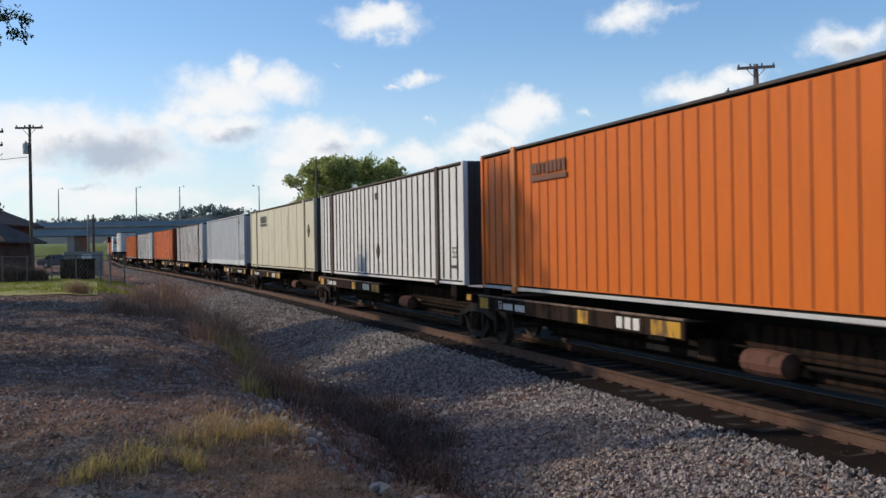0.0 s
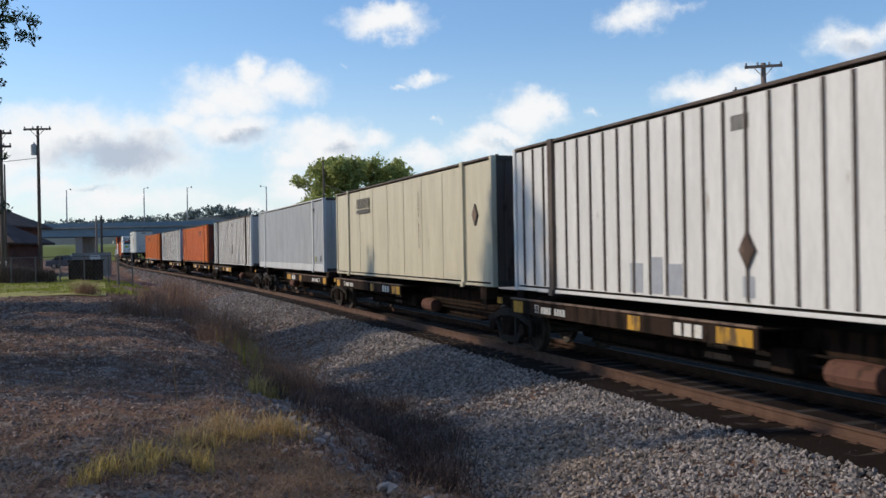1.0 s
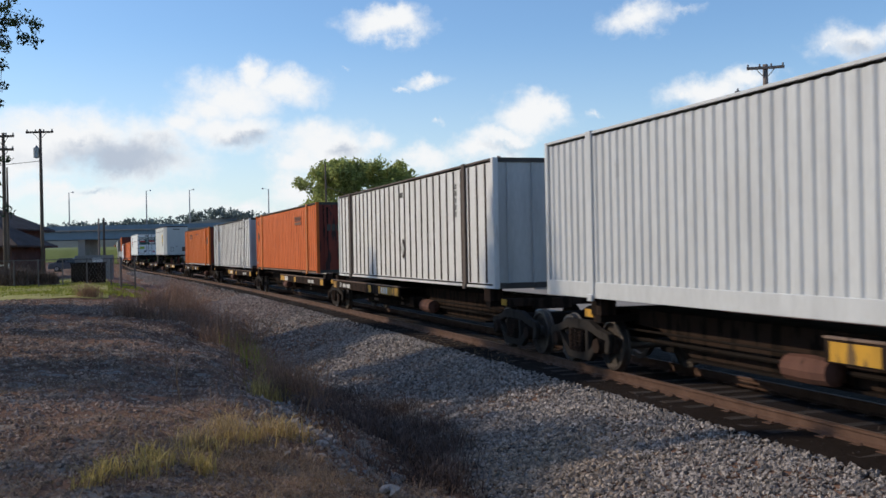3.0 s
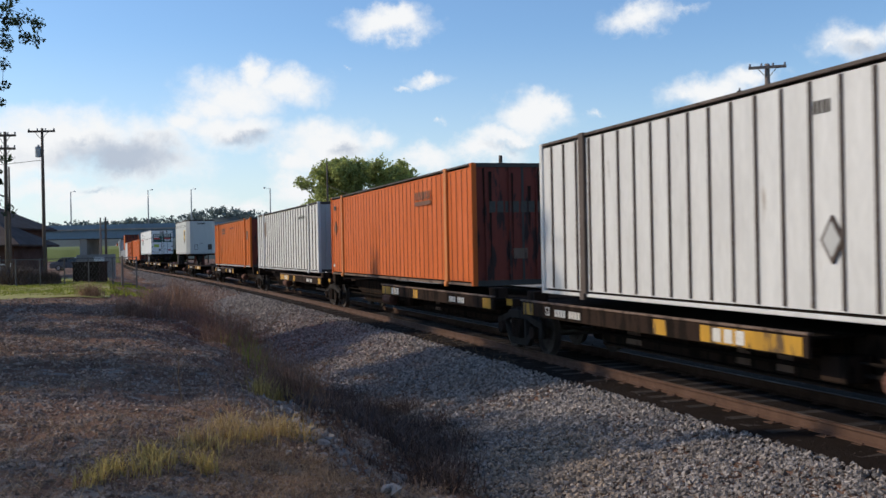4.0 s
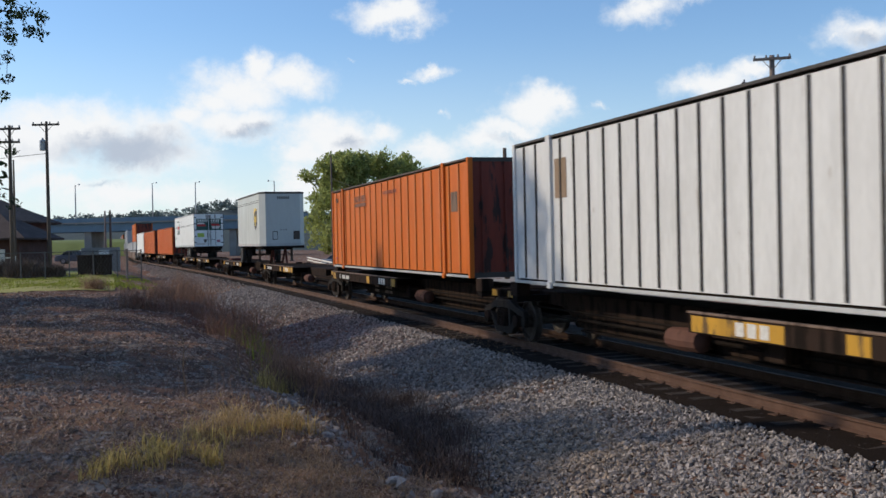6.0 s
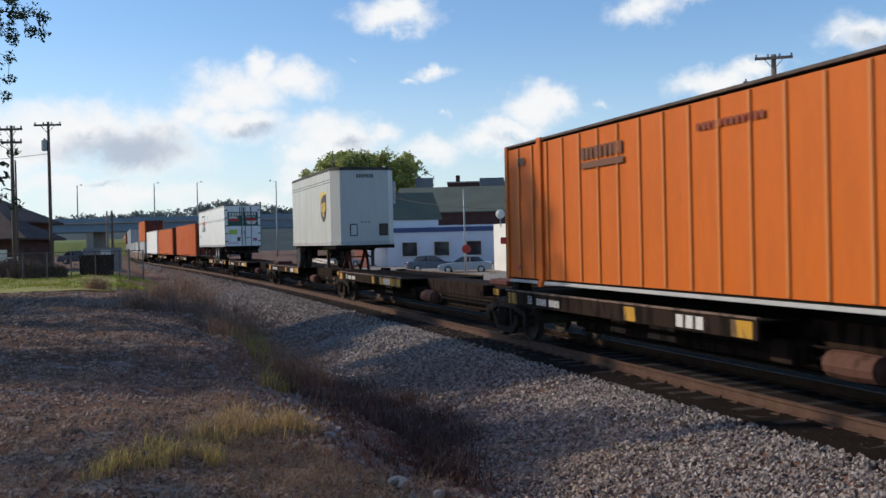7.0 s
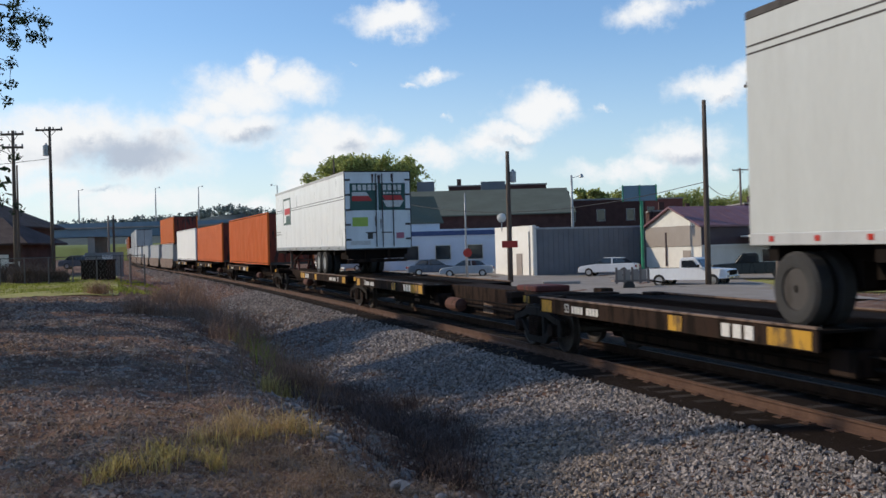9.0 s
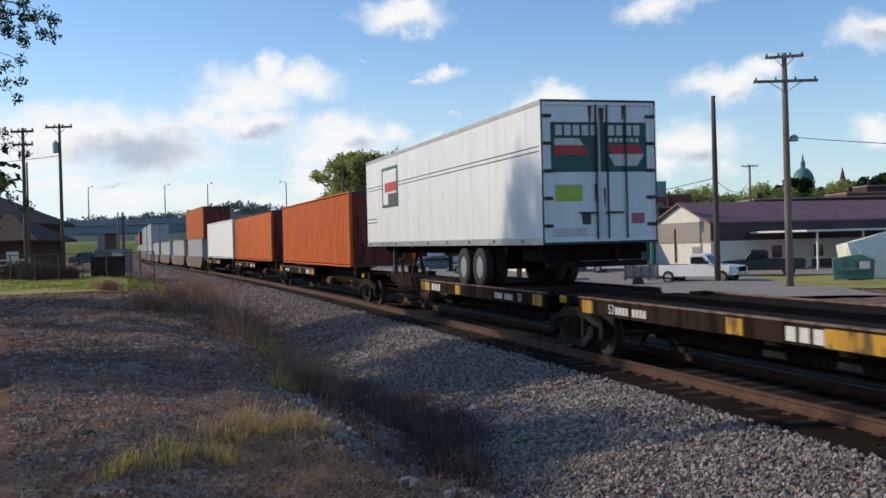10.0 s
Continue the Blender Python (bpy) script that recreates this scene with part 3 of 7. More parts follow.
    for y in (-0.95, -0.35, 0.35, 0.95):
        rods("locking_rod", end, c, ((h - 0.015, y, z0 + 0.12), (h - 0.015, y, z1 - 0.1), 0.022), seg=6)
    boxes("end_seam", POST_DARK, c, (h - 0.045, h - 0.03, -0.03, 0.03, z0 + 0.1, z1 - 0.1))
    boxes("end_sill", POST_DARK, c, (h - 0.12, h - 0.01, -w + 0.1, w - 0.1, z0, z0 + 0.13))
    boxes("end_header", POST_DARK, c, (h - 0.12, h - 0.01, -w + 0.1, w - 0.1, z1 - 0.1, z1))
    boxes("end_wall", end, c, (-h + 0.04, -h + 0.09, -w + 0.1, w - 0.1, z0 + 0.04, z1 - 0.04))
    return c


def bars(parent, x, z, w, h, mat, y=-1.30, rows=1, n=0, label="", seed=1):
    """Unreadable lettering as short upright bars in rows on the side that faces the camera."""
    rnd = random.Random(seed)
    bm = bmesh.new()
    n = n or max(3, int(w / (h / rows) * 1.3))
    for r in range(rows):
        zz = z + h * (r / rows)
        for i in range(n):
            a = x - w / 2 + w * i / n
            box(bm, a, a + w / n * rnd.uniform(0.55, 0.8), y - 0.005, y, zz, zz + h / rows * 0.78)
    return tagged(part("lettering", bm, mat, parent, label), kind="stuff")


def patch(parent, name, x, z, w, h, mat, y=-1.30, label=""):
    return boxes(name, mat, parent, (x - w / 2, x + w / 2, y - 0.006, y, z, z + h), label=label)


BOGIE_STEEL = paint("dusty_cast_steel", (0.034, 0.028, 0.024), (0.015, 0.013, 0.011), 0.56, 0.95, 0.6, 0.1)


def bogie():
    """A three-piece freight bogie with two wheelsets."""
    b = tagged(new("rail_bogie"), "grimy cast steel freight bogie with bare steel wheels", "bogie", "bogies under the train")
    chords = ([(-1.28, 0.56), (-1.22, 0.68), (-0.80, 0.74), (-0.45, 0.88), (0.45, 0.88), (0.80, 0.74), (1.22, 0.68), (1.28, 0.56), (1.12, 0.56), (0.78, 0.62), (0.42, 0.72), (-0.42, 0.72), (-0.78, 0.62), (-1.12, 0.56)],
              [(-0.98, 0.60), (-0.86, 0.62), (-0.38, 0.28), (0.38, 0.28), (0.86, 0.62), (0.98, 0.60), (0.46, 0.14), (-0.46, 0.14)],
              [(-0.42, 0.26), (-0.30, 0.26), (-0.30, 0.74), (-0.42, 0.74)], [(0.30, 0.26), (0.42, 0.26), (0.42, 0.74), (0.30, 0.74)],
              [(-1.28, 0.58), (-1.10, 0.58), (-1.06, 0.34), (-1.22, 0.34)], [(1.10, 0.58), (1.28, 0.58), (1.22, 0.34), (1.06, 0.34)])
    for y in (-1.06, 0.94):
        bm = bmesh.new()
        for k, outline in enumerate(chords):
            slab(bm, outline, y + 0.004 * (k % 3), y + 0.12 - 0.004 * (k % 3))
        part("side_frame", bm, BOGIE_STEEL, b, bevel=0.012)
        yc = y + (-0.015 if y < 0 else 0.135)
        for sx in (-0.2, 0.0, 0.2):
            bm = bmesh.new()
            lathe(bm, tuple((0.058 + 0.014 * (k % 2), 0.30 + 0.026 * k) for k in range(16)), "z", 8, (sx, yc, 0))
            part("spring", bm, TRAIN_BROWN, b)
        for sx in (-0.9, 0.9):
            bm = bmesh.new()
            lathe(bm, ((0.05, -0.05), (0.13, -0.045), (0.14, 0.02), (0.14, 0.10)), "y", 12, (sx, y - 0.03 if y < 0 else y + 0.05, 0.457))
            part("axle_box", bm, TRAIN_BROWN, b)
    boxes("bolster", TRAIN_DARK, b, (-0.22, 0.22, -1.0, 1.0, 0.48, 0.80), bevel=0.02)
    for sx in (-0.9, 0.9):
        bm = bmesh.new()
        for sy in (-1, 1):
            lathe(bm, tuple((r, sy * h) for r, h in ((0.10, 0.62), (0.13, 0.69), (0.36, 0.71), (0.40, 0.685), (0.485, 0.68), (0.485, 0.705), (WHEEL_R, 0.715), (WHEEL_R - 0.006, 0.81), (0.40, 0.82), (0.36, 0.77), (0.14, 0.76), (0.11, 0.84), (0.08, 0.92))), "y", 28)
        lathe(bm, ((0.085, -0.9), (0.085, 0.9)), "y", 12)
        w = part("wheelset", bm, WHEEL, b, "bare steel wheels on one axle")
        w.location = (sx, 0, WHEEL_R)
        WHEELS.append((w, sx))
    return b


RUST_RED = paint("rusty_red_primer", (0.13, 0.062, 0.045), (0.05, 0.03, 0.02), 0.54, 0.9, 0.7, 0.12)


def spine_unit(length, wide="rear", number="", loaded=True, worn=1.35):
    """One platform of an articulated spine car, between two bogie centres."""
    u = tagged(new("spine_wagon"), "grimy brown spine wagon platform with yellow-striped side boards", "rail wagon", "wagons of the train")
    h = length / 2
    bm = bmesh.new()
    outline = [(-h + 0.25, 0.86), (-h + 0.25, 1.10), (h - 0.25, 1.10), (h - 0.25, 0.86), (h - 2.0, 0.82), (h - 3.0, 0.42), (-h + 3.0, 0.42), (-h + 2.0, 0.82)]
    slab(bm, outline, -0.46, 0.46)
    part("centre_sill", bm, TRAIN_BROWN, u, bevel=0.015)
    boxes("sill_flange", TRAIN_DARK, u, (-h + 3.1, h - 3.1, -0.56, 0.56, 0.38, 0.42))
    # wheel platform over half the length, with its side boards
    a, b = ((-h + 0.9, 0.9) if wide == "rear" else (-0.9, h - 0.9))
    boxes("deck", TRAIN_DARK, u, (a, b, -1.26, 1.26, 1.06, 1.10), bevel=0.006)
    rnd = random.Random(int(length * 1000) + len(RIDES))
    for sy in (-1, 1):
        y0, y1 = sorted((sy * 1.255, sy * 1.315))
        boxes("side_board", TRAIN_BROWN, u, (a - 0.05, b + 0.05, y0, y1, 0.84, 1.115), bevel=0.008)
        z0, z1 = sorted((sy * 1.25, sy * 1.335))
        boxes("board_lip", TAN, u, (a - 0.06, b + 0.06, z0, z1, 1.118, 1.15), bevel=0.006)
        tip = a if wide == "rear" else b
        s = 1 if wide == "rear" else -1
        yy0, yy1 = sorted((sy * 1.317, sy * 1.322))
        for p, w in ((tip + s * 0.35, 0.5), (tip + s * (b - a) * 0.62, 0.40), (tip + s * (b - a - worn / 2 - 0.05), worn)):
            boxes("yellow_panel", YELLOW, u, (p - w / 2, p + w / 2, yy0, yy1, 0.86, 1.09))
        for i in range(5):
            x = a + (b - a) * (i + 0.5) / 5
            boxes("cross_bearer", TRAIN_DARK, u, (x - 0.06, x + 0.06, *sorted((sy * 0.45, sy * 1.25)), 0.86, 1.05))
    # bars of the wagon's mark, white on the board
    bm = bmesh.new()
    s = 1 if wide == "rear" else -1
    tip = a if wide == "rear" else b
    x = tip + s * (b - a - max(1.6, worn - 0.9))
    for k in range(3):
        box(bm, x + k * 0.28 - 0.42, x + k * 0.28 - 0.22, -1.326, -1.317, 0.885, 1.07)
    tagged(part("wagon_mark", bm, BAR_WHITE, u, "white lettering bars"), kind="stuff")
    bm = bmesh.new()
    x = tip + s * (b - a) * 0.25
    for k in range(9):
        if k != 4:
            box(bm, x + k * 0.13 - 0.6, x + k * 0.13 - 0.51, -1.326, -1.317, 0.90, 1.03)
    tagged(part("wagon_number", bm, BAR_WHITE, u), kind="stuff")
    if number:
        writing(number, 0.17, BAR_WHITE, u, pose(tip + s * 1.35, -1.320, 0.90, 90, 0, 0), "white painted number")
    # slanted tan plates that paint sunlit patches onto the dark sill
    for k in range(3):
        x, w = rnd.uniform(-h + 3.6, h - 3.6), rnd.uniform(0.35, 1.1)
        bm = bmesh.new()
        slab(bm, [(x, 0.46), (x + w, 0.46), (x + w * rnd.uniform(0.7, 1.0), 0.46 + rnd.uniform(0.16, 0.32)), (x + w * 0.12, 0.72)], -0.466, -0.461)
        part("faded_patch", bm, TAN, u, "tan plate painted as a sunlit patch")
    # ends: bearing wings over the bogies, container pedestals, pipework
    for e in (-1, 1):
        boxes("end_sheet", TRAIN_BROWN, u, (*sorted((e * (h - 0.75), e * (h - 0.3))), -1.05, 1.05, 0.93, 1.10), bevel=0.012)
        boxes("end_marker", YELLOW, u, (*sorted((e * (h - 0.68), e * (h - 0.36))), -1.062, -1.056, 0.95, 1.09))
        hi = 1.32 if loaded else 1.16
        for sy in (-1, 1):
            boxes("pedestal", TRAIN_BROWN, u, (*sorted((e * (h - 1.35), e * (h - 0.95))), *sorted((sy * 0.92, sy * 1.22)), 1.02, hi - 0.002), bevel=0.01)
            boxes("pedestal_arm", TRAIN_DARK, u, (*sorted((e * (h - 1.30), e * (h - 1.0))), *sorted((sy * 0.44, sy * 1.2)), 0.90, 1.03))
    rods("brake_pipe", TRAIN_DARK, u, ((-h + 0.6, -0.62, 0.62), (h - 0.6, -0.62, 0.62), 0.035), ((-h + 0.6, -0.7, 0.78), (h - 0.6, -0.7, 0.78), 0.022), seg=6)
    bm = bmesh.new()
    lathe(bm, ((0.05, -0.5), (0.17, -0.45), (0.19, 0), (0.17, 0.45), (0.05, 0.5)), "x", 12, ((-1.9 if wide == "front" else 2.2), -0.78, 0.62))
    part("air_reservoir", bm, RUST_RED, u, "rusty red air reservoir")
    boxes("brake_valve", TRAIN_BROWN, u, ((0.3 if wide == "front" else 0.6), (0.75 if wide == "front" else 1.1), -0.9, -0.5, 0.52, 0.85), bevel=0.02)
    return u


def flat_hitch(parent, x):
    """A folding stanchion that carries the kingpin end of a trailer."""
    RED = paint("red_hitch_paint", (0.095, 0.018, 0.013), (0.03, 0.018, 0.013), 0.55, 0.8)
    b = boxes("trailer_hitch", RED, parent, (x - 0.30, x + 0.30, -0.42, 0.42, 1.98, 2.10), bevel=0.02, label="red steel trailer hitch")
    rods("hitch_leg", RED, b, ((x - 1.0, -0.36, 1.10), (x, -0.36, 2.0), 0.06), ((x - 1.0, 0.36, 1.10), (x, 0.36, 2.0), 0.06), ((x + 0.45, -0.36, 1.10), (x, -0.36, 2.0), 0.06),
         ((x + 0.45, 0.36, 1.10), (x, 0.36, 2.0), 0.06), seg=8)


def road_wheel(parent, x, y, z, r=0.5, double=True, hub=None):
    sy = -1 if y < 0 else 1
    for k in range(2 if double else 1):
        bm = bmesh.new()
        yc = y - sy * 0.34 * k
        lathe(bm, ((0.27, yc - 0.12), (0.33, yc - 0.13), (r - 0.05, yc - 0.13), (r, yc - 0.09), (r, yc + 0.09), (r - 0.05, yc + 0.13), (0.33, yc + 0.13), (0.27, yc + 0.12)), "y", 28, (x, 0, z), False)
        t = part("tyre", bm, RUBBER, parent, smooth=False)
        if k == 0:
            bm = bmesh.new()
            o = yc + sy * 0.02
            lathe(bm, ((0.285, yc + sy * 0.10), (0.26, yc + sy * 0.11), (0.23, o), (0.13, o), (0.12, yc + sy * 0.09), (0.05, yc + sy * 0.10)), "y", 24, (x, 0, z))
            part("rim", bm, hub or ALU, t)


def trailer(label, length, wall, nose_first, z0=2.12, z1=5.05, wheels=(0.9,), trim=0.62):
    """A van semi-trailer; nose_first: its kingpin end leads, otherwise its doors do."""
    c = tagged(new("semi_trailer"), label, "trailer", "trailers on the train")
    h, w = length / 2, 1.28
    bm = bmesh.new()
    if nose_first:
        cut = 0.42
        plan = [(-h, -w), (h - cut, -w), (h, -w + 0.30), (h, w - 0.30), (h - cut, w), (-h, w)]
    else:
        plan = [(-h, -w), (h, -w), (h, w), (-h, w)]
    lo, hi = [bm.verts.new((x, y, z0 + 0.10)) for x, y in plan], [bm.verts.new((x, y, z1 - 0.08)) for x, y in plan]
    for i in range(len(plan)):
        j = (i + 1) % len(plan)
        bm.faces.new((lo[i], lo[j], hi[j], hi[i]))
    bm.faces.new(lo[::-1])
    bm.faces.new(hi)
    body = part("body", bm, wall, c)
    rim = ALU if not nose_first else GREY_WHITE
    for sy in (-1, 1):
        e = h - (0.42 if nose_first else 0.0)
        boxes("top_rail", POST_DARK if nose_first else GREY_WHITE, c, (-h, e, *sorted((sy * (w + 0.012), sy * (w - 0.05))), z1 - 0.11, z1), bevel=0.01)
        boxes("bottom_rail", rim, c, (-h, e, *sorted((sy * (w + 0.015), sy * (w - 0.05))), z0, z0 + 0.16), bevel=0.01)
    if nose_first:
        for za, zb, g in ((z1 - 0.11, z1 + 0.005, 0.014), (z0, z0 + 0.15, 0.014)):
            bm = bmesh.new()
            pl = [(h - 0.44, -w - g), (h + g, -w + 0.30 - g), (h + g, w - 0.30 + g), (h - 0.44, w + g)]
            a, b = [bm.verts.new((x, y, za)) for x, y in pl], [bm.verts.new((x, y, zb)) for x, y in pl]
            for i in range(4):
                bm.faces.new((a[i], a[(i + 1) % 4], b[(i + 1) % 4], b[i]))
            bm.faces.new(a[::-1])
            bm.faces.new(b)
            part("nose_band", bm, POST_DARK if za > 3 else GREY_WHITE, c)
    boxes("roof", ALU, c, (-h, h - (0.42 if nose_first else 0.02), -w + 0.05, w - 0.05, z1 - 0.07, z1 - 0.02))
    boxes("chassis_rail", TRAIN_DARK, c, (-h + 0.2, h - 0.6, -0.55, -0.42, z0 - 0.22, z0 + 0.02), (-h + 0.2, h - 0.6, 0.42, 0.55, z0 - 0.22, z0 + 0.02))
    k = 1 if nose_first else -1
    boxes("kingpin_plate", TRAIN_DARK, c, (*sorted((k * (h - 2.4), k * (h - 0.02))), -1.2, 1.2, z0 - 0.14, z0 + 0.01), bevel=0.01)
    for d in (0.3, 2.3):
        boxes("cross_member", TRAIN_DARK, c, (*sorted((-k * (h - d), -k * (h - d - 0.2))), -1.2, 1.2, z0 - 0.2, z0 + 0.01))
    ends = -1 if nose_first else 1     # the end that has the road wheels
    for d in wheels:
        x = ends * (h - d)
        for y in (-1.10, 1.10):
            road_wheel(c, x, y, 1.105 + 0.47, 0.47, True, POST_DARK if nose_first else ALU)
        rods("axle", TRAIN_DARK, c, ((x, -1.0, 1.575), (x, 1.0, 1.575), 0.07), seg=8)
        boxes("spring_hanger", TRAIN_DARK, c, (x - 0.5, x + 0.5, -0.6, -0.4, 1.58, z0 - 0.2), (x - 0.5, x + 0.5, 0.4, 0.6, 1.58, z0 - 0.2))
    x = -ends * (h - 2.6)
    for y in (-0.95, 0.95):
        leg = boxes("landing_leg", POST_BROWN, c, (x - 0.06, x + 0.06, y - 0.06, y + 0.06, 1.25, z0 + 0.02))
        boxes("landing_foot", POST_BROWN, leg, (x - 0.14, x + 0.14, y - 0.13, y + 0.13, 1.21, 1.25))
    rods("leg_brace", POST_BROWN, c, ((x, -0.95, 1.5), (x - ends * -0.9, -0.5, z0), 0.025), ((x, 0.95, 1.5), (x - ends * -0.9, 0.5, z0), 0.025), ((x, -0.95, 1.62), (x, 0.95, 1.62), 0.03), seg=6)
    # trim line and rub rail studs along the sides
    for sy in (-1, 1):
        e = h - (0.44 if nose_first else 0.05)
        for dz in (0.0, 0.10):
            boxes("trim_line", POST_DARK, c, (-h + 0.02, e, *sorted((sy * (w + 0.004), sy * w)), z1 - trim - dz - 0.024, z1 - trim - dz))
    LAMP = material("red_marker_lens", (0.45, 0.03, 0.02), 0.3, 0, (0.3, 0.02, 0.02), 5, 0.3, 40, 0)
    for i in range(9):
        x = -h + 0.5 + (length - 1.6) * i / 8
        boxes("marker_lens", LAMP if nose_first else POST_DARK, c, (x - 0.05, x + 0.05, -w - 0.022, -w - 0.014, z0 + 0.05, z0 + 0.12))
    return c


WORN = (2.3, 1.5, 2.2, 0.5, 2.5, 0.9, 1.2, 0.9, 0.9, 0.9, 0.9)   # lengths of the yellow end panels, wagon by wagon


def make_train():
    # bogie centres up the line at the start of the clip
    pivots = [5.3, 22.6, 39.9, 57.3, 74.1]
    second = [77.4, 95.9, 115.4, 134.4, 153.0, 170.8, 188.2, 205.1, 223.6, 243.3, 262.3, 280.4]
    first = bogie()
    spots = pivots + second
    made = [first]
    for s in spots[1:]:
        b = copy_thing(first, Matrix.Identity(4))
        made.append(b)
        for ch, sx in zip([k for k in b.children if k.name.startswith("wheelset")], (-0.9, 0.9)):
            WHEELS.append((ch, ch.location.x))
    for b, s in zip(made, spots):
        rides(b, s - 0.9, s + 0.9)
    empty = {(153.0, 170.8), (170.8, 188.2), (188.2, 205.1), (205.1, 223.6)}
    for seq, wides in ((pivots, ("rear", "rear", "rear", "front")), (second, ("rear", "front", "front", "rear", "rear", "rear", "rear", "front", "rear", "rear", "rear"))):
        for i, (a, b) in enumerate(zip(seq, seq[1:])):
            bare = (a, b) in empty
            u = spine_unit(b - a, wides[i], "53" if b - a < 19 else "", loaded=not bare, worn=0.85 if seq is pivots else WORN[i])
            if bare and (a, b) in ((153.0, 170.8), (188.2, 205.1)):
                hh = (b - a) / 2
                boxes("folded_hitch", paint("red_hitch_paint", (0.095, 0.018, 0.013), (0.03, 0.018, 0.013), 0.55, 0.8), u, (hh - 2.7, hh - 1.5, -0.42, 0.42, 1.10, 1.24), bevel=0.03, label="folded red trailer hitch")
            if (a, b) == (170.8, 188.2):
                flat_hitch(u, (b - a) / 2 - 1.6)
            if (a, b) == (205.1, 223.6):
                flat_hitch(u, -(b - a) / 2 + 2.3)
            rides(u, a, b)

    def load(rear, length, *args, **kw):
        c = container(*args, length=length, **kw)
        return rides(c, rear - length, rear)

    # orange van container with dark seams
    c = load(21.52, 16.15, "bright orange ribbed steel container on a spine wagon", ORANGE, SEAM_RED, "seams", posts=40, lift=ORANGE_RIB, rail=GREY_WHITE, end=ORANGE_SHADE, corner=ORANGE)
    bars(c, -4.37, 3.60, 1.68, 0.27, BAR_FADED, rows=1, n=9, label="faded black lettering bars", seed=2)
    patch(c, "lettering_strip", -4.37, 3.46, 1.68, 0.10, BAR_FADED)
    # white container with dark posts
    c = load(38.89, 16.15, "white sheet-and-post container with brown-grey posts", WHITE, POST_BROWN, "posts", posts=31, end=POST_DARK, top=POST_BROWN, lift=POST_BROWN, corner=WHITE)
    writing("53", 0.28, BAR_DARK, c, pose(7.35, -1.272, 1.95, 90, 0, 0), "black painted length number")
    bars(c, 7.35, 1.70, 0.5, 0.10, BAR_DARK, y=-1.267, n=7, seed=3)
    bars(c, 0.13, 3.70, 0.42, 0.26, BAR_DARK, y=-1.267, n=6, seed=4)
    placard(c, 0.27, 2.12, 0.36)
    patch(c, "stencil_box", 0.27, 1.50, 0.26, 0.28, material("grey_touch_up_paint", (0.36, 0.38, 0.42), 0.6), y=-1.267)
    for i, x in enumerate((-2.80, -2.18, -1.60)):
        patch(c, "repaint_patch", x, 1.46, 0.40, 0.46 + 0.10 * (i % 2), material("grey_touch_up_paint", (0.36, 0.38, 0.42), 0.6), y=-1.267)
    # cream smooth container
    c = load(56.36, 16.15, "cream smooth-sided container with rust-stained seams", CREAM, CREAM, "seams", posts=9, end=POST_BROWN, top=POST_BROWN, lift=CREAM, rail=CREAM)
    for z in (3.05, 2.2):
        bars(c, 2.5, z, 0.07, 0.7, TAN, rows=5, n=1, seed=int(z * 10))
    bm = bmesh.new()
    for k in range(3):
        box(bm, 8.04, 8.052, -0.35 + 0.42 * k, -0.02 + 0.42 * k, 3.55, 3.85)
    tagged(part("lettering", bm, BAR_DARK, c, "black lettering bars on the end"), kind="stuff")
    for y, z, w in ((-0.6, 1.8, 0.5), (0.1, 2.1, 0.4), (0.5, 2.8, 0.45)):
        boxes("grime_patch", POST_DARK, c, (8.04, 8.05, y, y + w, z, z + 0.4))
    bars(c, -3.9, 3.55, 1.75, 0.40, BAR_DARK, rows=1, n=9, label="black lettering bars", seed=5)
    patch(c, "lettering_strip", -3.9, 3.38, 1.75, 0.12, BAR_DARK)
    placard(c, 6.96, 2.95, 0.36)
    # finely corrugated white container
    c = load(74.93, 16.22, "white finely corrugated container with a deep bottom rail", WHITE_COOL, WHITE_COOL, "fine", end=GREY_WHITE, top=WHITE_COOL, lift=WHITE_COOL)
    writing("51", 0.24, BAR_DARK, c, pose(7.55, -1.300, 1.72, 90, 0, 0), "black painted length number")
    patch(c, "placard", 5.95 + 0.6, 1.72, 0.25, 0.2, material("olive_placard", (0.30, 0.30, 0.12), 0.6), y=-1.296)
    bars(c, 6.35, 3.72, 0.36, 0.2, BAR_DARK, y=-1.297, n=2, seed=6)
    bm = bmesh.new()
    for k in range(11):
        if k != 4:
            box(bm, 8.09, 8.096, -0.05 + 0.105 * k - 0.2, 0.02 + 0.105 * k - 0.2, 3.62, 3.80)
    tagged(part("lettering", bm, BAR_DARK, c, "dark lettering bars on the end"), kind="stuff")
    # coarse corrugated white
    c = load(94.0, 16.15, "white deeply corrugated container with grimy grooves", WHITE, POST_BROWN, "posts", end=GREY_WHITE, posts=29, top=POST_BROWN, corner=WHITE, lift=POST_BROWN)
    bars(c, 0.46, 3.72, 0.42, 0.2, BAR_DARK, y=-1.267, n=5, seed=14)
    placard(c, 0.66, 2.25, 0.40)
    for x in (5.45, 5.85):
        bars(c, x, 3.0, 0.16, 0.85, BAR_DARK, y=-1.267, rows=5, n=1, seed=int(x * 9))
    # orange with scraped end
    c = load(114.27, 16.15, "weathered orange container with a scraped dark red end", ORANGE_DULL, SEAM_RED, "seams", posts=40, end=ORANGE_SHADE, lift=ORANGE_RIB, rail=TAN, corner=ORANGE_DULL)
    bars(c, 4.1, 3.56, 1.5, 0.27, BAR_FADED, rows=1, n=9, label="faded black lettering bars", seed=7)
    patch(c, "lettering_strip", 4.1, 3.40, 1.5, 0.11, BAR_FADED)
    end_grime(c, 8.042, 1.45, 4.12, 41)
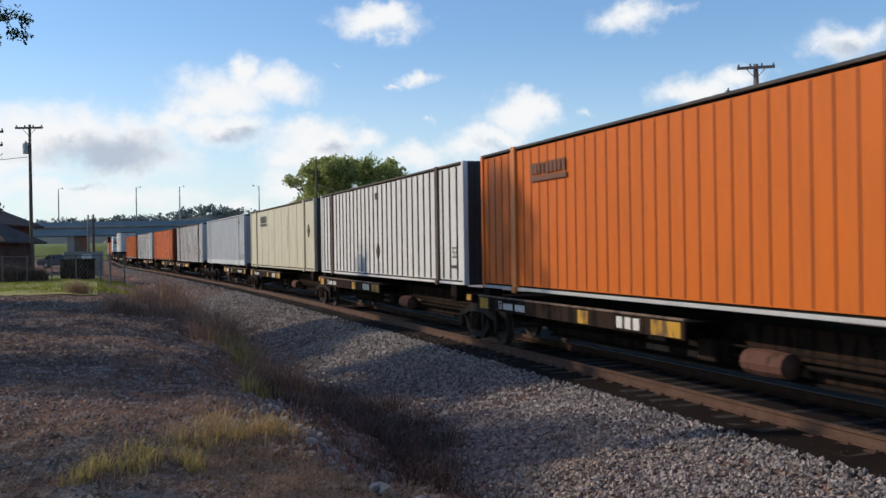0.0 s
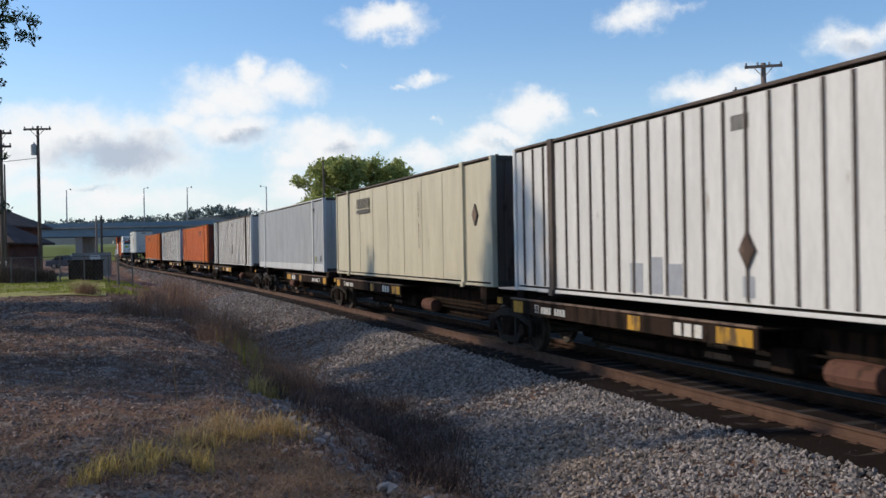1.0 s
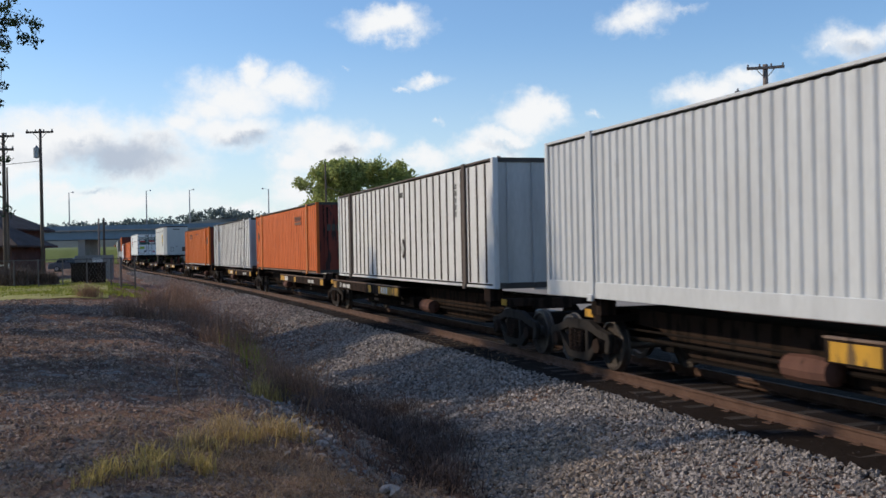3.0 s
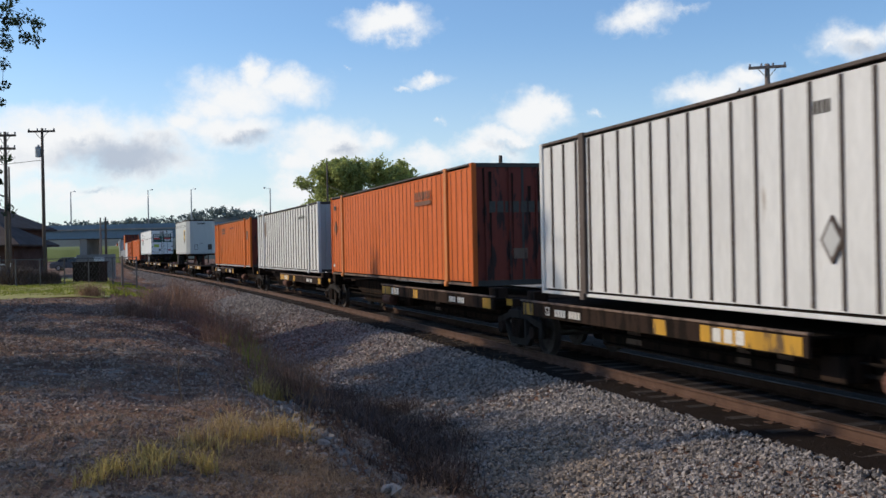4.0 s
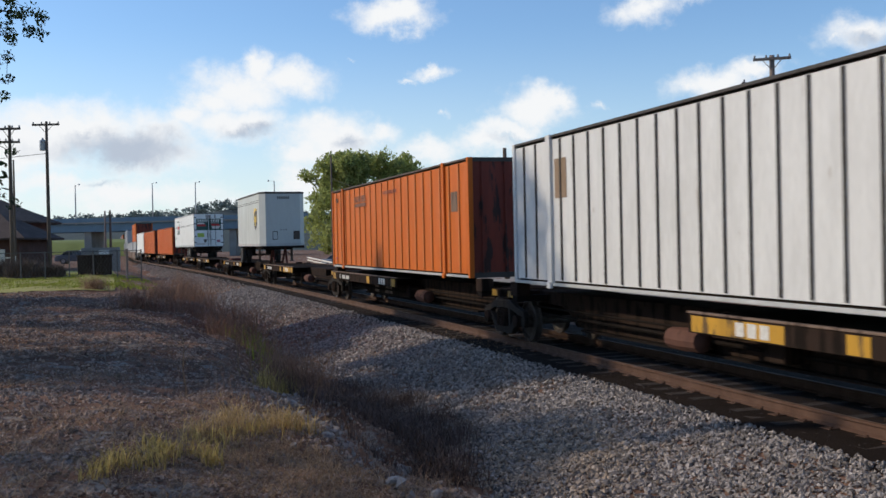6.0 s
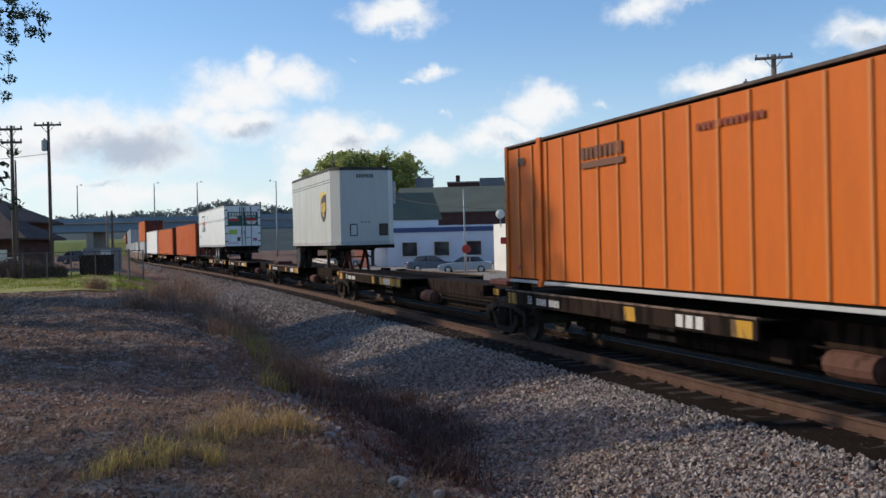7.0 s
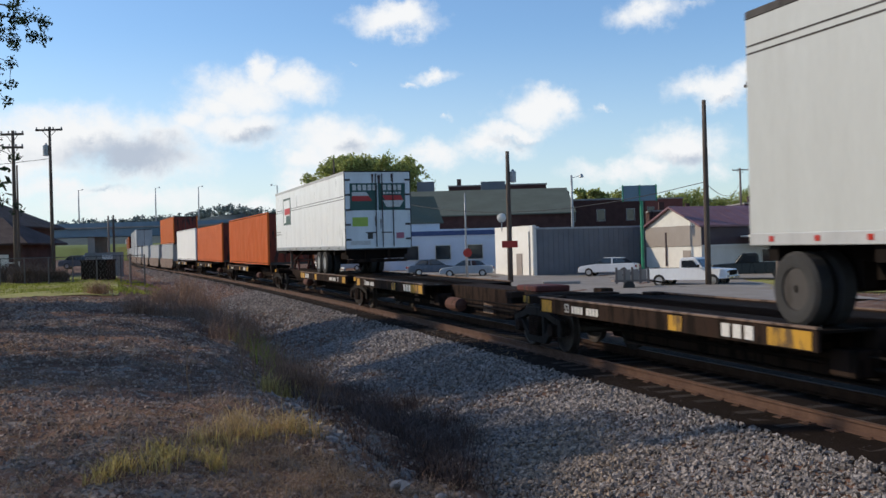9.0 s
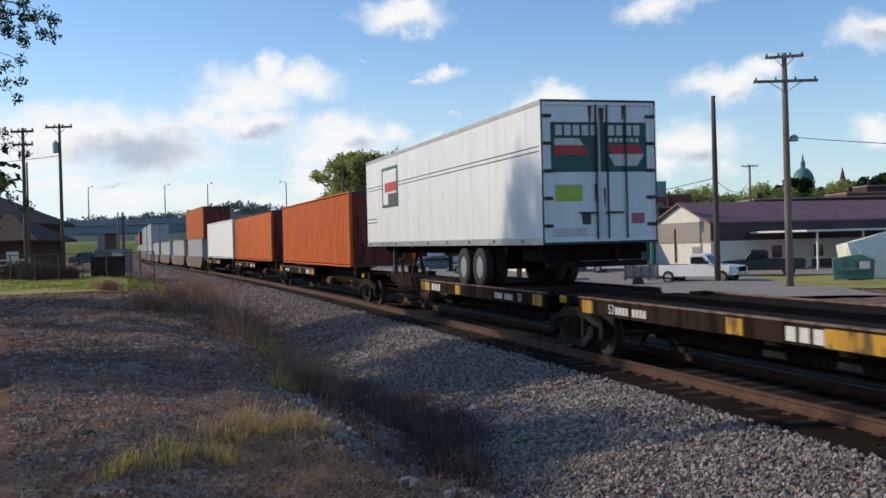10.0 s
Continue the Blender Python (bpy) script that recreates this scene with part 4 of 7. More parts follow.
    bm = bmesh.new()
    for k in range(9):
        box(bm, 8.04, 8.052, -0.85 + 0.2 * k, -0.70 + 0.2 * k, 3.05, 3.32)
    tagged(part("lettering", bm, BAR_DARK, c, "dark lettering bars on the end"), kind="stuff")
    placard(c, -7.25, 3.05, 0.36, TAN)
    bars(c, -7.3, 3.72, 0.36, 0.2, BAR_DARK, n=4, seed=17)
    patch(c, "scraped_patch", -7.6, 1.6, 0.28, 0.10, WHITE)
    boxes("placard", WHITE, c, (8.04, 8.054, 0.45, 0.62, 1.95, 2.25), label="white paper placard")
    boxes("scraped_patch", TAN, c, (8.04, 8.052, -0.25, 0.1, 1.95, 2.2))
    boxes("scraped_patch", POST_BROWN, c, (8.04, 8.052, 0.75, 1.1, 2.3, 2.75))
    # white posts, orange-brown patches
    c = load(133.0, 16.15, "scuffed white container with dark posts and brown repair patches", WHITE, POST_DARK, "posts", end=GREY_WHITE, lift=WHITE, rail=GREY_WHITE)
    brown = material("brown_primer", (0.26, 0.17, 0.10), 0.7)
    patch(c, "repair_patch", -5.6, 3.0, 0.55, 0.75, brown, y=-1.268)
    bars(c, 4.6, 3.62, 1.5, 0.16, BAR_DARK, y=-1.297, n=9, seed=8)
    boxes("repair_patch", brown, c, (8.04, 8.052, 0.2, 0.75, 3.45, 3.95))
    boxes("repair_patch", brown, c, (8.04, 8.052, -0.35, 0.0, 2.2, 2.6))
    for y in (-0.7, -0.15, 0.45, 1.0):
        boxes("end_post", POST_DARK, c, (8.03, 8.06, y - 0.05, y + 0.05, 1.45, 4.1))
    # orange with pale raised ribs
    c = load(152.12, 16.15, "orange container with pale raised ribs on a spine wagon", ORANGE, ORANGE_RIB, "ribs", posts=21, end=ORANGE_SHADE, lift=ORANGE, rail=GREY_WHITE, top=POST_BROWN)
    bars(c, 0.7, 3.72, 1.7, 0.13, SEAM_RED, n=12, seed=18)
    bars(c, -3.27, 3.62, 1.66, 0.27, BAR_FADED, rows=1, n=9, label="faded black lettering bars", seed=9)
    patch(c, "lettering_strip", -3.27, 3.46, 1.66, 0.11, BAR_FADED)
    patch(c, "scraped_patch", 6.9, 2.95, 0.5, 0.5, TAN, y=-1.268)
    bars(c, -7.1, 3.75, 0.4, 0.2, BAR_DARK, n=3, seed=10)
    bars(c, -7.3, 1.60, 0.12, 0.10, material("purple_mark", (0.20, 0.05, 0.22), 0.6), n=2, seed=11)
    # two trailers
    c = trailer("short pale grey parcel trailer riding nose first on a spine wagon", 9.0, GREY_WHITE_T, True, z1=5.19, wheels=(0.85,), trim=0.45)
    shield(c, 2.72, 3.70)
    for y, w, plate in ((-0.46, 0.30, GREY_WHITE_T), (0.76, 0.36, POST_BROWN)):
        boxes("socket_box", POST_DARK, c, (4.5, 4.53, y - w / 2, y + w / 2, 2.48, 2.96), bevel=0.01)
        boxes("socket_plate", plate, c, (4.53, 4.535, y - w / 2 + 0.035, y + w / 2 - 0.035, 2.52, 2.92))
    for y in (-0.12, 0.02, 0.16):
        boxes("nose_mark", POST_DARK, c, (4.5, 4.506, y - 0.03, y + 0.03, 3.0, 3.05))
    bm = bmesh.new()
    for k in range(7):
        box(bm, 4.5, 4.507, -0.30 + 0.10 * k, -0.235 + 0.10 * k, 4.78, 4.93)
    tagged(part("lettering", bm, BAR_DARK, c, "dark number bars"), kind="stuff")
    rides(c, 170.99, 179.99)
    c = trailer("dented white van trailer riding doors first on a spine wagon", 16.15, WHITE_T, False, z0=2.10, z1=5.06, wheels=(4.25, 5.5), trim=0.93)
    van_doors(c)
    rides(c, 206.05, 222.2)
    # containers behind the trailers
    load(241.34, 16.15, "weathered orange corrugated container behind the trailers", ORANGE_DULL, ORANGE_DULL, "coarse", posts=34, end=ORANGE_SHADE, top=ORANGE_DULL)
    load(261.59, 16.15, "plain orange container behind the trailers", ORANGE_DULL, SEAM_RED, "seams", end=ORANGE_SHADE)
    load(279.15, 16.15, "clean white container behind the trailers", WHITE_CLEAN, WHITE_CLEAN, "seams", posts=14, end=GREY_WHITE, top=WHITE_CLEAN)
    # well wagons with stacked and single containers
    s = 282.4
    plan = [("orange", 2), ("none", 1), ("pale", 1), ("pale", 1), ("pale", 2), ("pale", 2), ("pale", 2), ("red", 1), ("pale", 1), ("orange", 2), ("pale", 2), ("red", 2), ("pale", 1), ("pale", 2)]
    paints = {"orange": ORANGE, "pale": GREY_WHITE, "none": GREY_WHITE, "red": ORANGE_DULL}
    for i, (kind, stack) in enumerate(plan):
        L = 14.6
        w = well_wagon(L)
        rides(w, s, s + L)
        b = container("pale container sunk in a well wagon", GREY_WHITE, GREY_WHITE, "coarse", 12.19, 0.42, 2.6, posts=30, top=GREY_WHITE, group="containers in the wells")
        rides(b, s + 1.2, s + 13.39)
        if stack == 2:
            t = container("container stacked on another in a well wagon", paints[kind], paints[kind], "coarse", 14.4 if i == 0 else 12.19, 3.03, 2.9, end=ORANGE_SHADE if kind == "orange" else GREY_WHITE, posts=30, top=paints[kind], group="containers in the wells")
            rides(t, s + (0.1 if i == 0 else 1.2), s + (14.5 if i == 0 else 13.39))
        s += L + 1.6


WHITE_CLEAN = paint("clean_white_enamel", (0.84, 0.83, 0.79), (0.6, 0.58, 0.54), 0.75, 0.5, 0.15)
GREY_WHITE_T = paint("pale_grey_trailer_skin", (0.52, 0.53, 0.50), (0.40, 0.40, 0.37), 0.72, 0.42, 0.25)
WHITE_T = paint("dented_white_trailer_skin", (0.82, 0.83, 0.81), (0.55, 0.54, 0.51), 0.70, 0.36, 0.3)


def placard(c, x, z, size, rim=None):
    """An empty diamond-shaped placard frame on a container's side."""
    bm = bmesh.new()
    slab(bm, [(x - size / 2, z), (x, z + size * 0.7), (x + size / 2, z), (x, z - size * 0.7)], -1.304, -1.266)
    p = part("placard_frame", bm, rim or POST_BROWN, c)
    bm = bmesh.new()
    k = size * 0.38
    slab(bm, [(x - k, z), (x, z + k * 1.4), (x + k, z), (x, z - k * 1.4)], -1.308, -1.304)
    part("placard_face", bm, GREY_WHITE if size > 0.37 else TAN, p)


GRIME = material("black_streaked_grime", (0.018, 0.014, 0.012), 0.9, 0, (0.05, 0.022, 0.015), 6, 0.7, 30, 0.02, spec=0.1)


def end_grime(c, x, z0, z1, seed, y0=-1.1, y1=1.1):
    """Tapering streaks of soot and rust running down the end that leads."""
    rnd = random.Random(seed)
    for k in range(9):
        y, w = rnd.uniform(y0, y1), rnd.uniform(0.03, 0.12)
        top = z1 - rnd.uniform(0, 0.3) * (z1 - z0)
        low = top - rnd.uniform(0.25, 0.95) * (top - z0)
        bm = bmesh.new()
        ring = [(y - w / 2, top), (y + w / 2, top), (y + w * 0.3, (top + low) / 2), (y + w * 0.08, low), (y - w * 0.2, (top + low) / 2 - 0.1)]
        a = [bm.verts.new((x, p, q)) for p, q in ring]
        b = [bm.verts.new((x + 0.003 + 0.0004 * k, p, q)) for p, q in ring]
        bm.faces.new(a)
        bm.faces.new(b[::-1])
        for i in range(5):
            bm.faces.new((a[i], b[i], b[(i + 1) % 5], a[(i + 1) % 5]))
        part("grime_streak", bm, GRIME, c)


def shield(c, x, z):
    """A shield-shaped emblem without lettering."""
    GOLD = material("gold_vinyl", (0.75, 0.50, 0.06), 0.45, 0, (0.6, 0.40, 0.05), 4, 0.3, 40, 0)
    BROWN = material("dark_brown_vinyl", (0.045, 0.022, 0.012), 0.45, 0, (0.03, 0.015, 0.01), 4, 0.3, 40, 0)
    k = 0.62
    rim = [(-0.56, 1.22), (-0.3, 1.34), (0.0, 1.38), (0.3, 1.34), (0.56, 1.22)]
    foot = [(0.56, 0.0), (0.46, -0.30), (0.25, -0.52), (0.0, -0.66), (-0.25, -0.52), (-0.46, -0.30), (-0.56, 0.0)]
    sweep = [(0.56, 1.12), (0.2, 1.15), (-0.15, 1.05), (-0.42, 0.82), (-0.56, 0.6)]
    bm = bmesh.new()
    slab(bm, [(x + a, z + k * (b - 0.36)) for a, b in rim + foot], -1.287, -1.281)
    s = part("shield_emblem", bm, BROWN, c, "brown and gold shield emblem")
    bm = bmesh.new()
    slab(bm, [(x + a, z + k * (b - 0.36)) for a, b in rim + sweep], -1.291, -1.288)
    part("shield_top", bm, GOLD, s)
    for a, lo, hi in ((-0.42, 0.05, 0.62), (-0.12, -0.28, 0.62), (0.18, 0.05, 0.66)):
        boxes("shield_bar", GOLD, s, (x + a, x + a + 0.20, -1.293, -1.288, z + k * (lo - 0.36), z + k * (hi - 0.36)))


def plate(bm, ring, x0, x1):
    """A thin plate with the given (y, z) outline on an end wall."""
    a, b = [bm.verts.new((x0, y, z)) for y, z in ring], [bm.verts.new((x1, y, z)) for y, z in ring]
    n = len(ring)
    bm.faces.new(a[::-1])
    bm.faces.new(b)
    for i in range(n):
        bm.faces.new((a[i], a[(i + 1) % n], b[(i + 1) % n], b[i]))


def van_doors(c):
    """The swing doors, hinges, rods, sign panel and bumper of the van trailer's rear."""
    GREEN = material("dark_green_vinyl", (0.012, 0.075, 0.06), 0.45, 0, (0.01, 0.05, 0.04), 4, 0.3, 40, 0)
    REDV = material("red_vinyl", (0.50, 0.02, 0.02), 0.45, 0, (0.35, 0.02, 0.02), 4, 0.3, 40, 0)
    LIME = material("lime_sticker", (0.42, 0.55, 0.08), 0.5, 0, (0.3, 0.4, 0.06), 6, 0.5, 40, 0)
    h, z0, z1 = 8.075, 2.10, 5.06
    boxes("rear_frame", WHITE_T, c, (h - 0.08, h + 0.03, -1.29, -1.19, z0, z1), (h - 0.08, h + 0.03, 1.19, 1.29, z0, z1), (h - 0.08, h + 0.03, -1.19, 1.19, z1 - 0.12, z1), (h - 0.08, h + 0.03, -1.19, 1.19, z0, z0 + 0.16), bevel=0.008)
    for sy in (-1, 1):
        d = boxes("rear_door", WHITE_T, c, (h - 0.02, h + 0.02, *sorted((sy * 0.012, sy * 1.185)), z0 + 0.17, z1 - 0.13), bevel=0.006)
        for k in range(5):
            zz = z0 + 0.35 + k * 0.56
            boxes("hinge", POST_DARK, d, (h + 0.02, h + 0.05, *sorted((sy * 1.06, sy * 1.25)), zz, zz + 0.07))
        for y in ((0.08,) if sy < 0 else (0.17, 0.59)):
            rods("lock_rod", POST_DARK, d, ((h + 0.055, sy * y, z0 + 0.1), (h + 0.055, sy * y, z1 - 0.1), 0.02), seg=8)
        boxes("lock_handle", POST_DARK, d, (h + 0.06, h + 0.08, *sorted((sy * 0.10, sy * 0.50)), z0 + 0.62, z0 + 0.66))
        boxes("sign_panel", GREEN, d, (h + 0.021, h + 0.026, *sorted((sy * 0.02, sy * 1.08)), 3.58, 4.60), label="dark green sign panel")
        bm = bmesh.new()
        low, high = (3.93, 4.12) if sy < 0 else (3.95, 4.14)
        ring = [(-1.0, low), (-0.22, low), (-0.34, high), (-1.0, high)] if sy < 0 else [(0.30, low), (1.0, low), (0.9, high), (0.16, high)]
        plate(bm, ring, h + 0.027, h + 0.031)
        part("sign_stripe", bm, REDV, d)
        bm = bmesh.new()
        plate(bm, [(-1.0, 4.125), (-0.35, 4.125), (-0.45, 4.27), (-1.0, 4.27)] if sy < 0 else [(0.34, 3.70), (0.86, 3.70), (1.02, 3.945), (0.20, 3.945)], h + 0.027, h + 0.030)
        part("sign_flash", bm, BAR_WHITE, d)
    bm = bmesh.new()
    for k in range(10):
        if k != 5:
            box(bm, h + 0.027, h + 0.031, -0.97 + 0.195 * k, -0.83 + 0.195 * k, 4.33, 4.54)
    for k in range(6):
        box(bm, h + 0.027, h + 0.031, 0.22 + 0.12 * k, 0.30 + 0.12 * k, 4.19, 4.27)
    tagged(part("lettering", bm, BAR_WHITE, c, "white lettering bars"), kind="stuff")
    boxes("sticker", LIME, c, (h + 0.022, h + 0.026, -1.0, -0.40, 2.98, 3.32), label="lime green sticker")
    boxes("sticker", BAR_WHITE, c, (h + 0.022, h + 0.026, -1.08, -0.32, 2.28, 2.44))
    boxes("sticker", BAR_DARK, c, (h + 0.022, h + 0.026, -0.42, -0.22, 2.5, 2.75))
    boxes("sticker", material("pink_sticker", (0.5, 0.15, 0.2), 0.5), c, (h + 0.022, h + 0.026, 0.70, 1.0, 2.5, 2.72))
    boxes("rear_bumper", TRAIN_BROWN, c, (h - 0.25, h - 0.15, -1.15, 1.15, 1.62, 1.74), (h - 0.25, h - 0.18, -0.5, -0.4, 1.7, 2.12), (h - 0.25, h - 0.18, 0.4, 0.5, 1.7, 2.12), bevel=0.01)
    for sy in (-1, 1):
        boxes("frame_edge", POST_DARK, c, (h + 0.028, h + 0.036, *sorted((sy * 1.262, sy * 1.296)), z0, z1))
    boxes("frame_edge", POST_DARK, c, (h + 0.028, h + 0.036, -1.26, 1.26, z1 - 0.045, z1))
    boxes("frame_edge", POST_DARK, c, (h + 0.028, h + 0.036, -1.26, 1.26, z0, z0 + 0.05))
    boxes("underride_panel", TRAIN_DARK, c, (h - 1.6, h - 0.35, -1.1, 1.1, 1.75, 2.0))
    RUST = material("rust_streak", (0.10, 0.055, 0.04), 0.8, 0, (0.05, 0.03, 0.02), 8, 0.6, 40, 0.05)
    for y, w, za in ((-0.20, 0.09, 4.62), (0.06, 0.12, 4.56), (0.55, 0.07, 4.70), (-0.10, 0.06, 3.0), (0.10, 0.05, 2.9)):
        bm = bmesh.new()
        v = [bm.verts.new((h + 0.0225, y + a * w, zz)) for a, zz in ((-0.5, za + 0.34), (0.5, za + 0.34), (0.25, za), (-0.2, za - 0.06))]
        bm.faces.new(v)
        fb = bmesh.ops.extrude_face_region(bm, geom=bm.faces[:])
        bmesh.ops.translate(bm, verts=[q for q in fb["geom"] if isinstance(q, bmesh.types.BMVert)], vec=(0.003, 0, 0))
        part("rust_streak", bm, RUST, c)
    for k in range(13):
        x = -7.4 + k * 1.22
        boxes("panel_seam", WHITE_T, c, (x - 0.02, x + 0.02, -1.2835, -1.279, 2.26, 4.95))
    boxes("trim_line", POST_DARK, c, (-8.05, -6.6, -1.285, -1.28, 3.02, 3.05), (-8.05, -6.6, -1.285, -1.28, 2.90, 2.93))
    RIM = material("side_emblem_frame", (0.05, 0.10, 0.08), 0.5)
    boxes("side_emblem", RIM, c, (-5.72, -3.62, -1.290, -1.284, 3.36, 4.66))
    boxes("side_emblem_field", WHITE_T, c, (-5.56, -3.78, -1.294, -1.291, 3.46, 4.56))
    boxes("side_emblem_base", RIM, c, (-4.9, -3.78, -1.298, -1.295, 3.46, 3.80))
    boxes("side_emblem_stripe", REDV, c, (-5.3, -3.78, -1.298, -1.295, 3.86, 4.16))


def well_wagon(length):
    w = tagged(new("well_wagon"), "dusty tan well wagon for stacked containers", "rail wagon", "wagons of the train")
    h = length / 2
    for sy in (-1, 1):
        bm = bmesh.new()
        out = [(-h + 0.3, 0.9), (-h + 0.3, 1.35), (h - 0.3, 1.35), (h - 0.3, 0.9), (h - 1.4, 0.34), (-h + 1.4, 0.34)]
        slab(bm, out, *sorted((sy * 1.36, sy * 1.44)))
        part("side_sill", bm, TAN, w)
    boxes("well_floor", TRAIN_DARK, w, (-h + 1.3, h - 1.3, -1.36, 1.36, 0.33, 0.41))
    for e in (-1, 1):
        boxes("end_platform", TAN, w, (*sorted((e * (h - 1.2), e * (h + 0.5))), -1.2, 1.2, 1.0, 1.15))
        bg = boxes("bogie_frame", TRAIN_DARK, w, (*sorted((e * (h - 0.9), e * (h + 0.7))), -1.06, -0.94, 0.3, 0.8), (*sorted((e * (h - 0.9), e * (h + 0.7))), 0.94, 1.06, 0.3, 0.8))
        bm = bmesh.new()
        for y in (-0.76, 0.76):
            lathe(bm, ((0.45, y - 0.06), (0.45, y + 0.06)), "y", 16, (e * (h - 0.1), 0, 0.455))
        part("wheel", bm, WHEEL, w)
    return w


make_train()


# ---- plants ----
LEAF = material("spring_leaves", (0.40, 0.43, 0.14), 0.75, 0, (0.22, 0.26, 0.08), 0.8, 0.7, 6, 0)
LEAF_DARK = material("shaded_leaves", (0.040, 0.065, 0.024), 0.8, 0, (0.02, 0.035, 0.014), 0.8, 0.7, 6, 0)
# far leaf colour with distance haze mixed in as pale blue-green
LEAF_HAZE = material("hazy_distant_woods", (0.15, 0.19, 0.18), 0.9, 0, (0.10, 0.135, 0.135), 0.05, 0.7, 0.4, 0)
GRASS_Y = material("yellowing_grass", (0.58, 0.44, 0.16), 0.8, 0, (0.32, 0.25, 0.09), 2.5, 0.8, 20, 0)
GRASS_G = material("green_lawn_grass", (0.26, 0.29, 0.045), 0.8, 0, (0.17, 0.19, 0.03), 0.6, 0.8, 10, 0)
STRAW = material("dry_straw", (0.40, 0.28, 0.17), 0.85, 0, (0.20, 0.125, 0.08), 3, 0.7, 20, 0)
STRAW_PALE = material("pale_yellow_straw", (0.55, 0.40, 0.19), 0.85, 0, (0.30, 0.20, 0.10), 3, 0.8, 20, 0)
WEED = material("dead_brown_weeds", (0.36, 0.235, 0.165), 0.9, 0, (0.17, 0.10, 0.07), 3, 0.7, 20, 0)
BARK = material("grey_brown_bark", (0.10, 0.078, 0.06), 0.95, 0, (0.045, 0.035, 0.028), 3, 0.7, 25, 0.4, None, 0.6, (3, 3, 0.6))
for _m in (LEAF, LEAF_HAZE, LEAF_DARK, GRASS_Y, GRASS_G, STRAW, STRAW_PALE, WEED):
    grain_by_piece(_m, 0.35)
    thin_leaf(_m, 0.5)


def blades(x, y, z, height, lean, wide, rs, bend=0.5, turn=None):
    """Grass blades as bent strips; returns points and faces."""
    n = len(x)
    a = rs.uniform(0, 2 * np.pi, n) if turn is None else turn
    dx, dy = np.cos(a), np.sin(a)
    px, py = -dy * wide / 2, dx * wide / 2
    out = []
    for f, w in ((0.0, 1.0), (0.55, 0.8), (1.0, 0.0)):
        off = lean * height * (f ** 2 if bend else f)
        up = height * f * (1 - 0.35 * lean * f)
        c = np.stack([x + dx * off, y + dy * off, z + up], 1)
        if w:
            out.append(c + np.stack([px, py, np.zeros(n)], 1) * w)
            out.append(c - np.stack([px, py, np.zeros(n)], 1) * w)
        else:
            out.append(c)
    P = np.stack(out, 1).reshape(-1, 3)
    b = 5 * np.arange(n)
    F = np.stack([b, b + 1, b + 3, b + 2], 1).tolist() + np.stack([b + 2, b + 3, b + 4], 1).tolist()
    return P.tolist(), F


def tuft(name, label, spots, n, height, wide, mat, seed, lean=(0.1, 0.9), category="grass", kind="", twigs=0):
    """A clump of blades growing at the given (x, y, radius) spots."""
    rs = np.random.RandomState(seed)
    xs, ys = [], []
    tot = sum(r for _, _, r in spots)
    for cx, cy, r in spots:
        k = int(n * r / tot)
        d, a = r * np.sqrt(rs.rand(k)) * rs.uniform(0.5, 1.15, k), rs.uniform(0, 2 * np.pi, k)
        xs.append(cx + d * np.cos(a))
        ys.append(cy + d * np.sin(a))
    x, y = np.concatenate(xs), np.concatenate(ys)
    z = ground_height(x, y) - 0.01
    h = rs.uniform(0.35, 1.0, len(x)) * height
    le, turn, w = rs.uniform(*lean, len(x)), rs.uniform(0, 2 * np.pi, len(x)), wide * rs.uniform(0.6, 1.3, len(x))
    P, F = blades(x, y, z, h, le, w, rs, turn=turn)
    for _ in range(twigs):
        f = rs.uniform(0.3, 1.0, len(x))
        out, up = le * h * f ** 2, h * f * (1 - 0.35 * le * f)
        Q, G = blades(x + np.cos(turn) * out, y + np.sin(turn) * out, z + up, h * rs.uniform(0.12, 0.35, len(x)), rs.uniform(0.5, 1.5, len(x)), w * 0.7, rs)
        k = len(P)
        P, F = P + Q, F + [tuple(i + k for i in face) for face in G]
    ob = raw(name, P, F, mat)
    return tagged(ob, label, category, kind=kind)


def leaf_cloud(centres, per, size, rs):
    """Small bent leaves round many twig ends."""
    c = np.repeat(np.asarray(centres)[:, :3], per, 0)
    rad = np.repeat(np.asarray(centres)[:, 3], per)
    n = len(c)
    d = rs.normal(0, 1, (n, 3))
    d /= np.linalg.norm(d, axis=1)[:, None] + 1e-9
    p = c + d * (rad * rs.rand(n) ** 0.5)[:, None]
    u = rs.normal(0, 1, (n, 3))
    u /= np.linalg.norm(u, axis=1)[:, None]
    v = np.cross(u, rs.normal(0, 1, (n, 3)))
    v /= np.linalg.norm(v, axis=1)[:, None]
    s = size * rs.uniform(0.5, 1.3, n)
    a, b = u * s[:, None], v * (s * 0.5)[:, None]
    P = np.stack([p - a, p + b, p + a, p - b], 1).reshape(-1, 3)
    i = 4 * np.arange(n)
    return P.tolist(), np.stack([i, i + 1, i + 2, i + 3], 1).tolist()


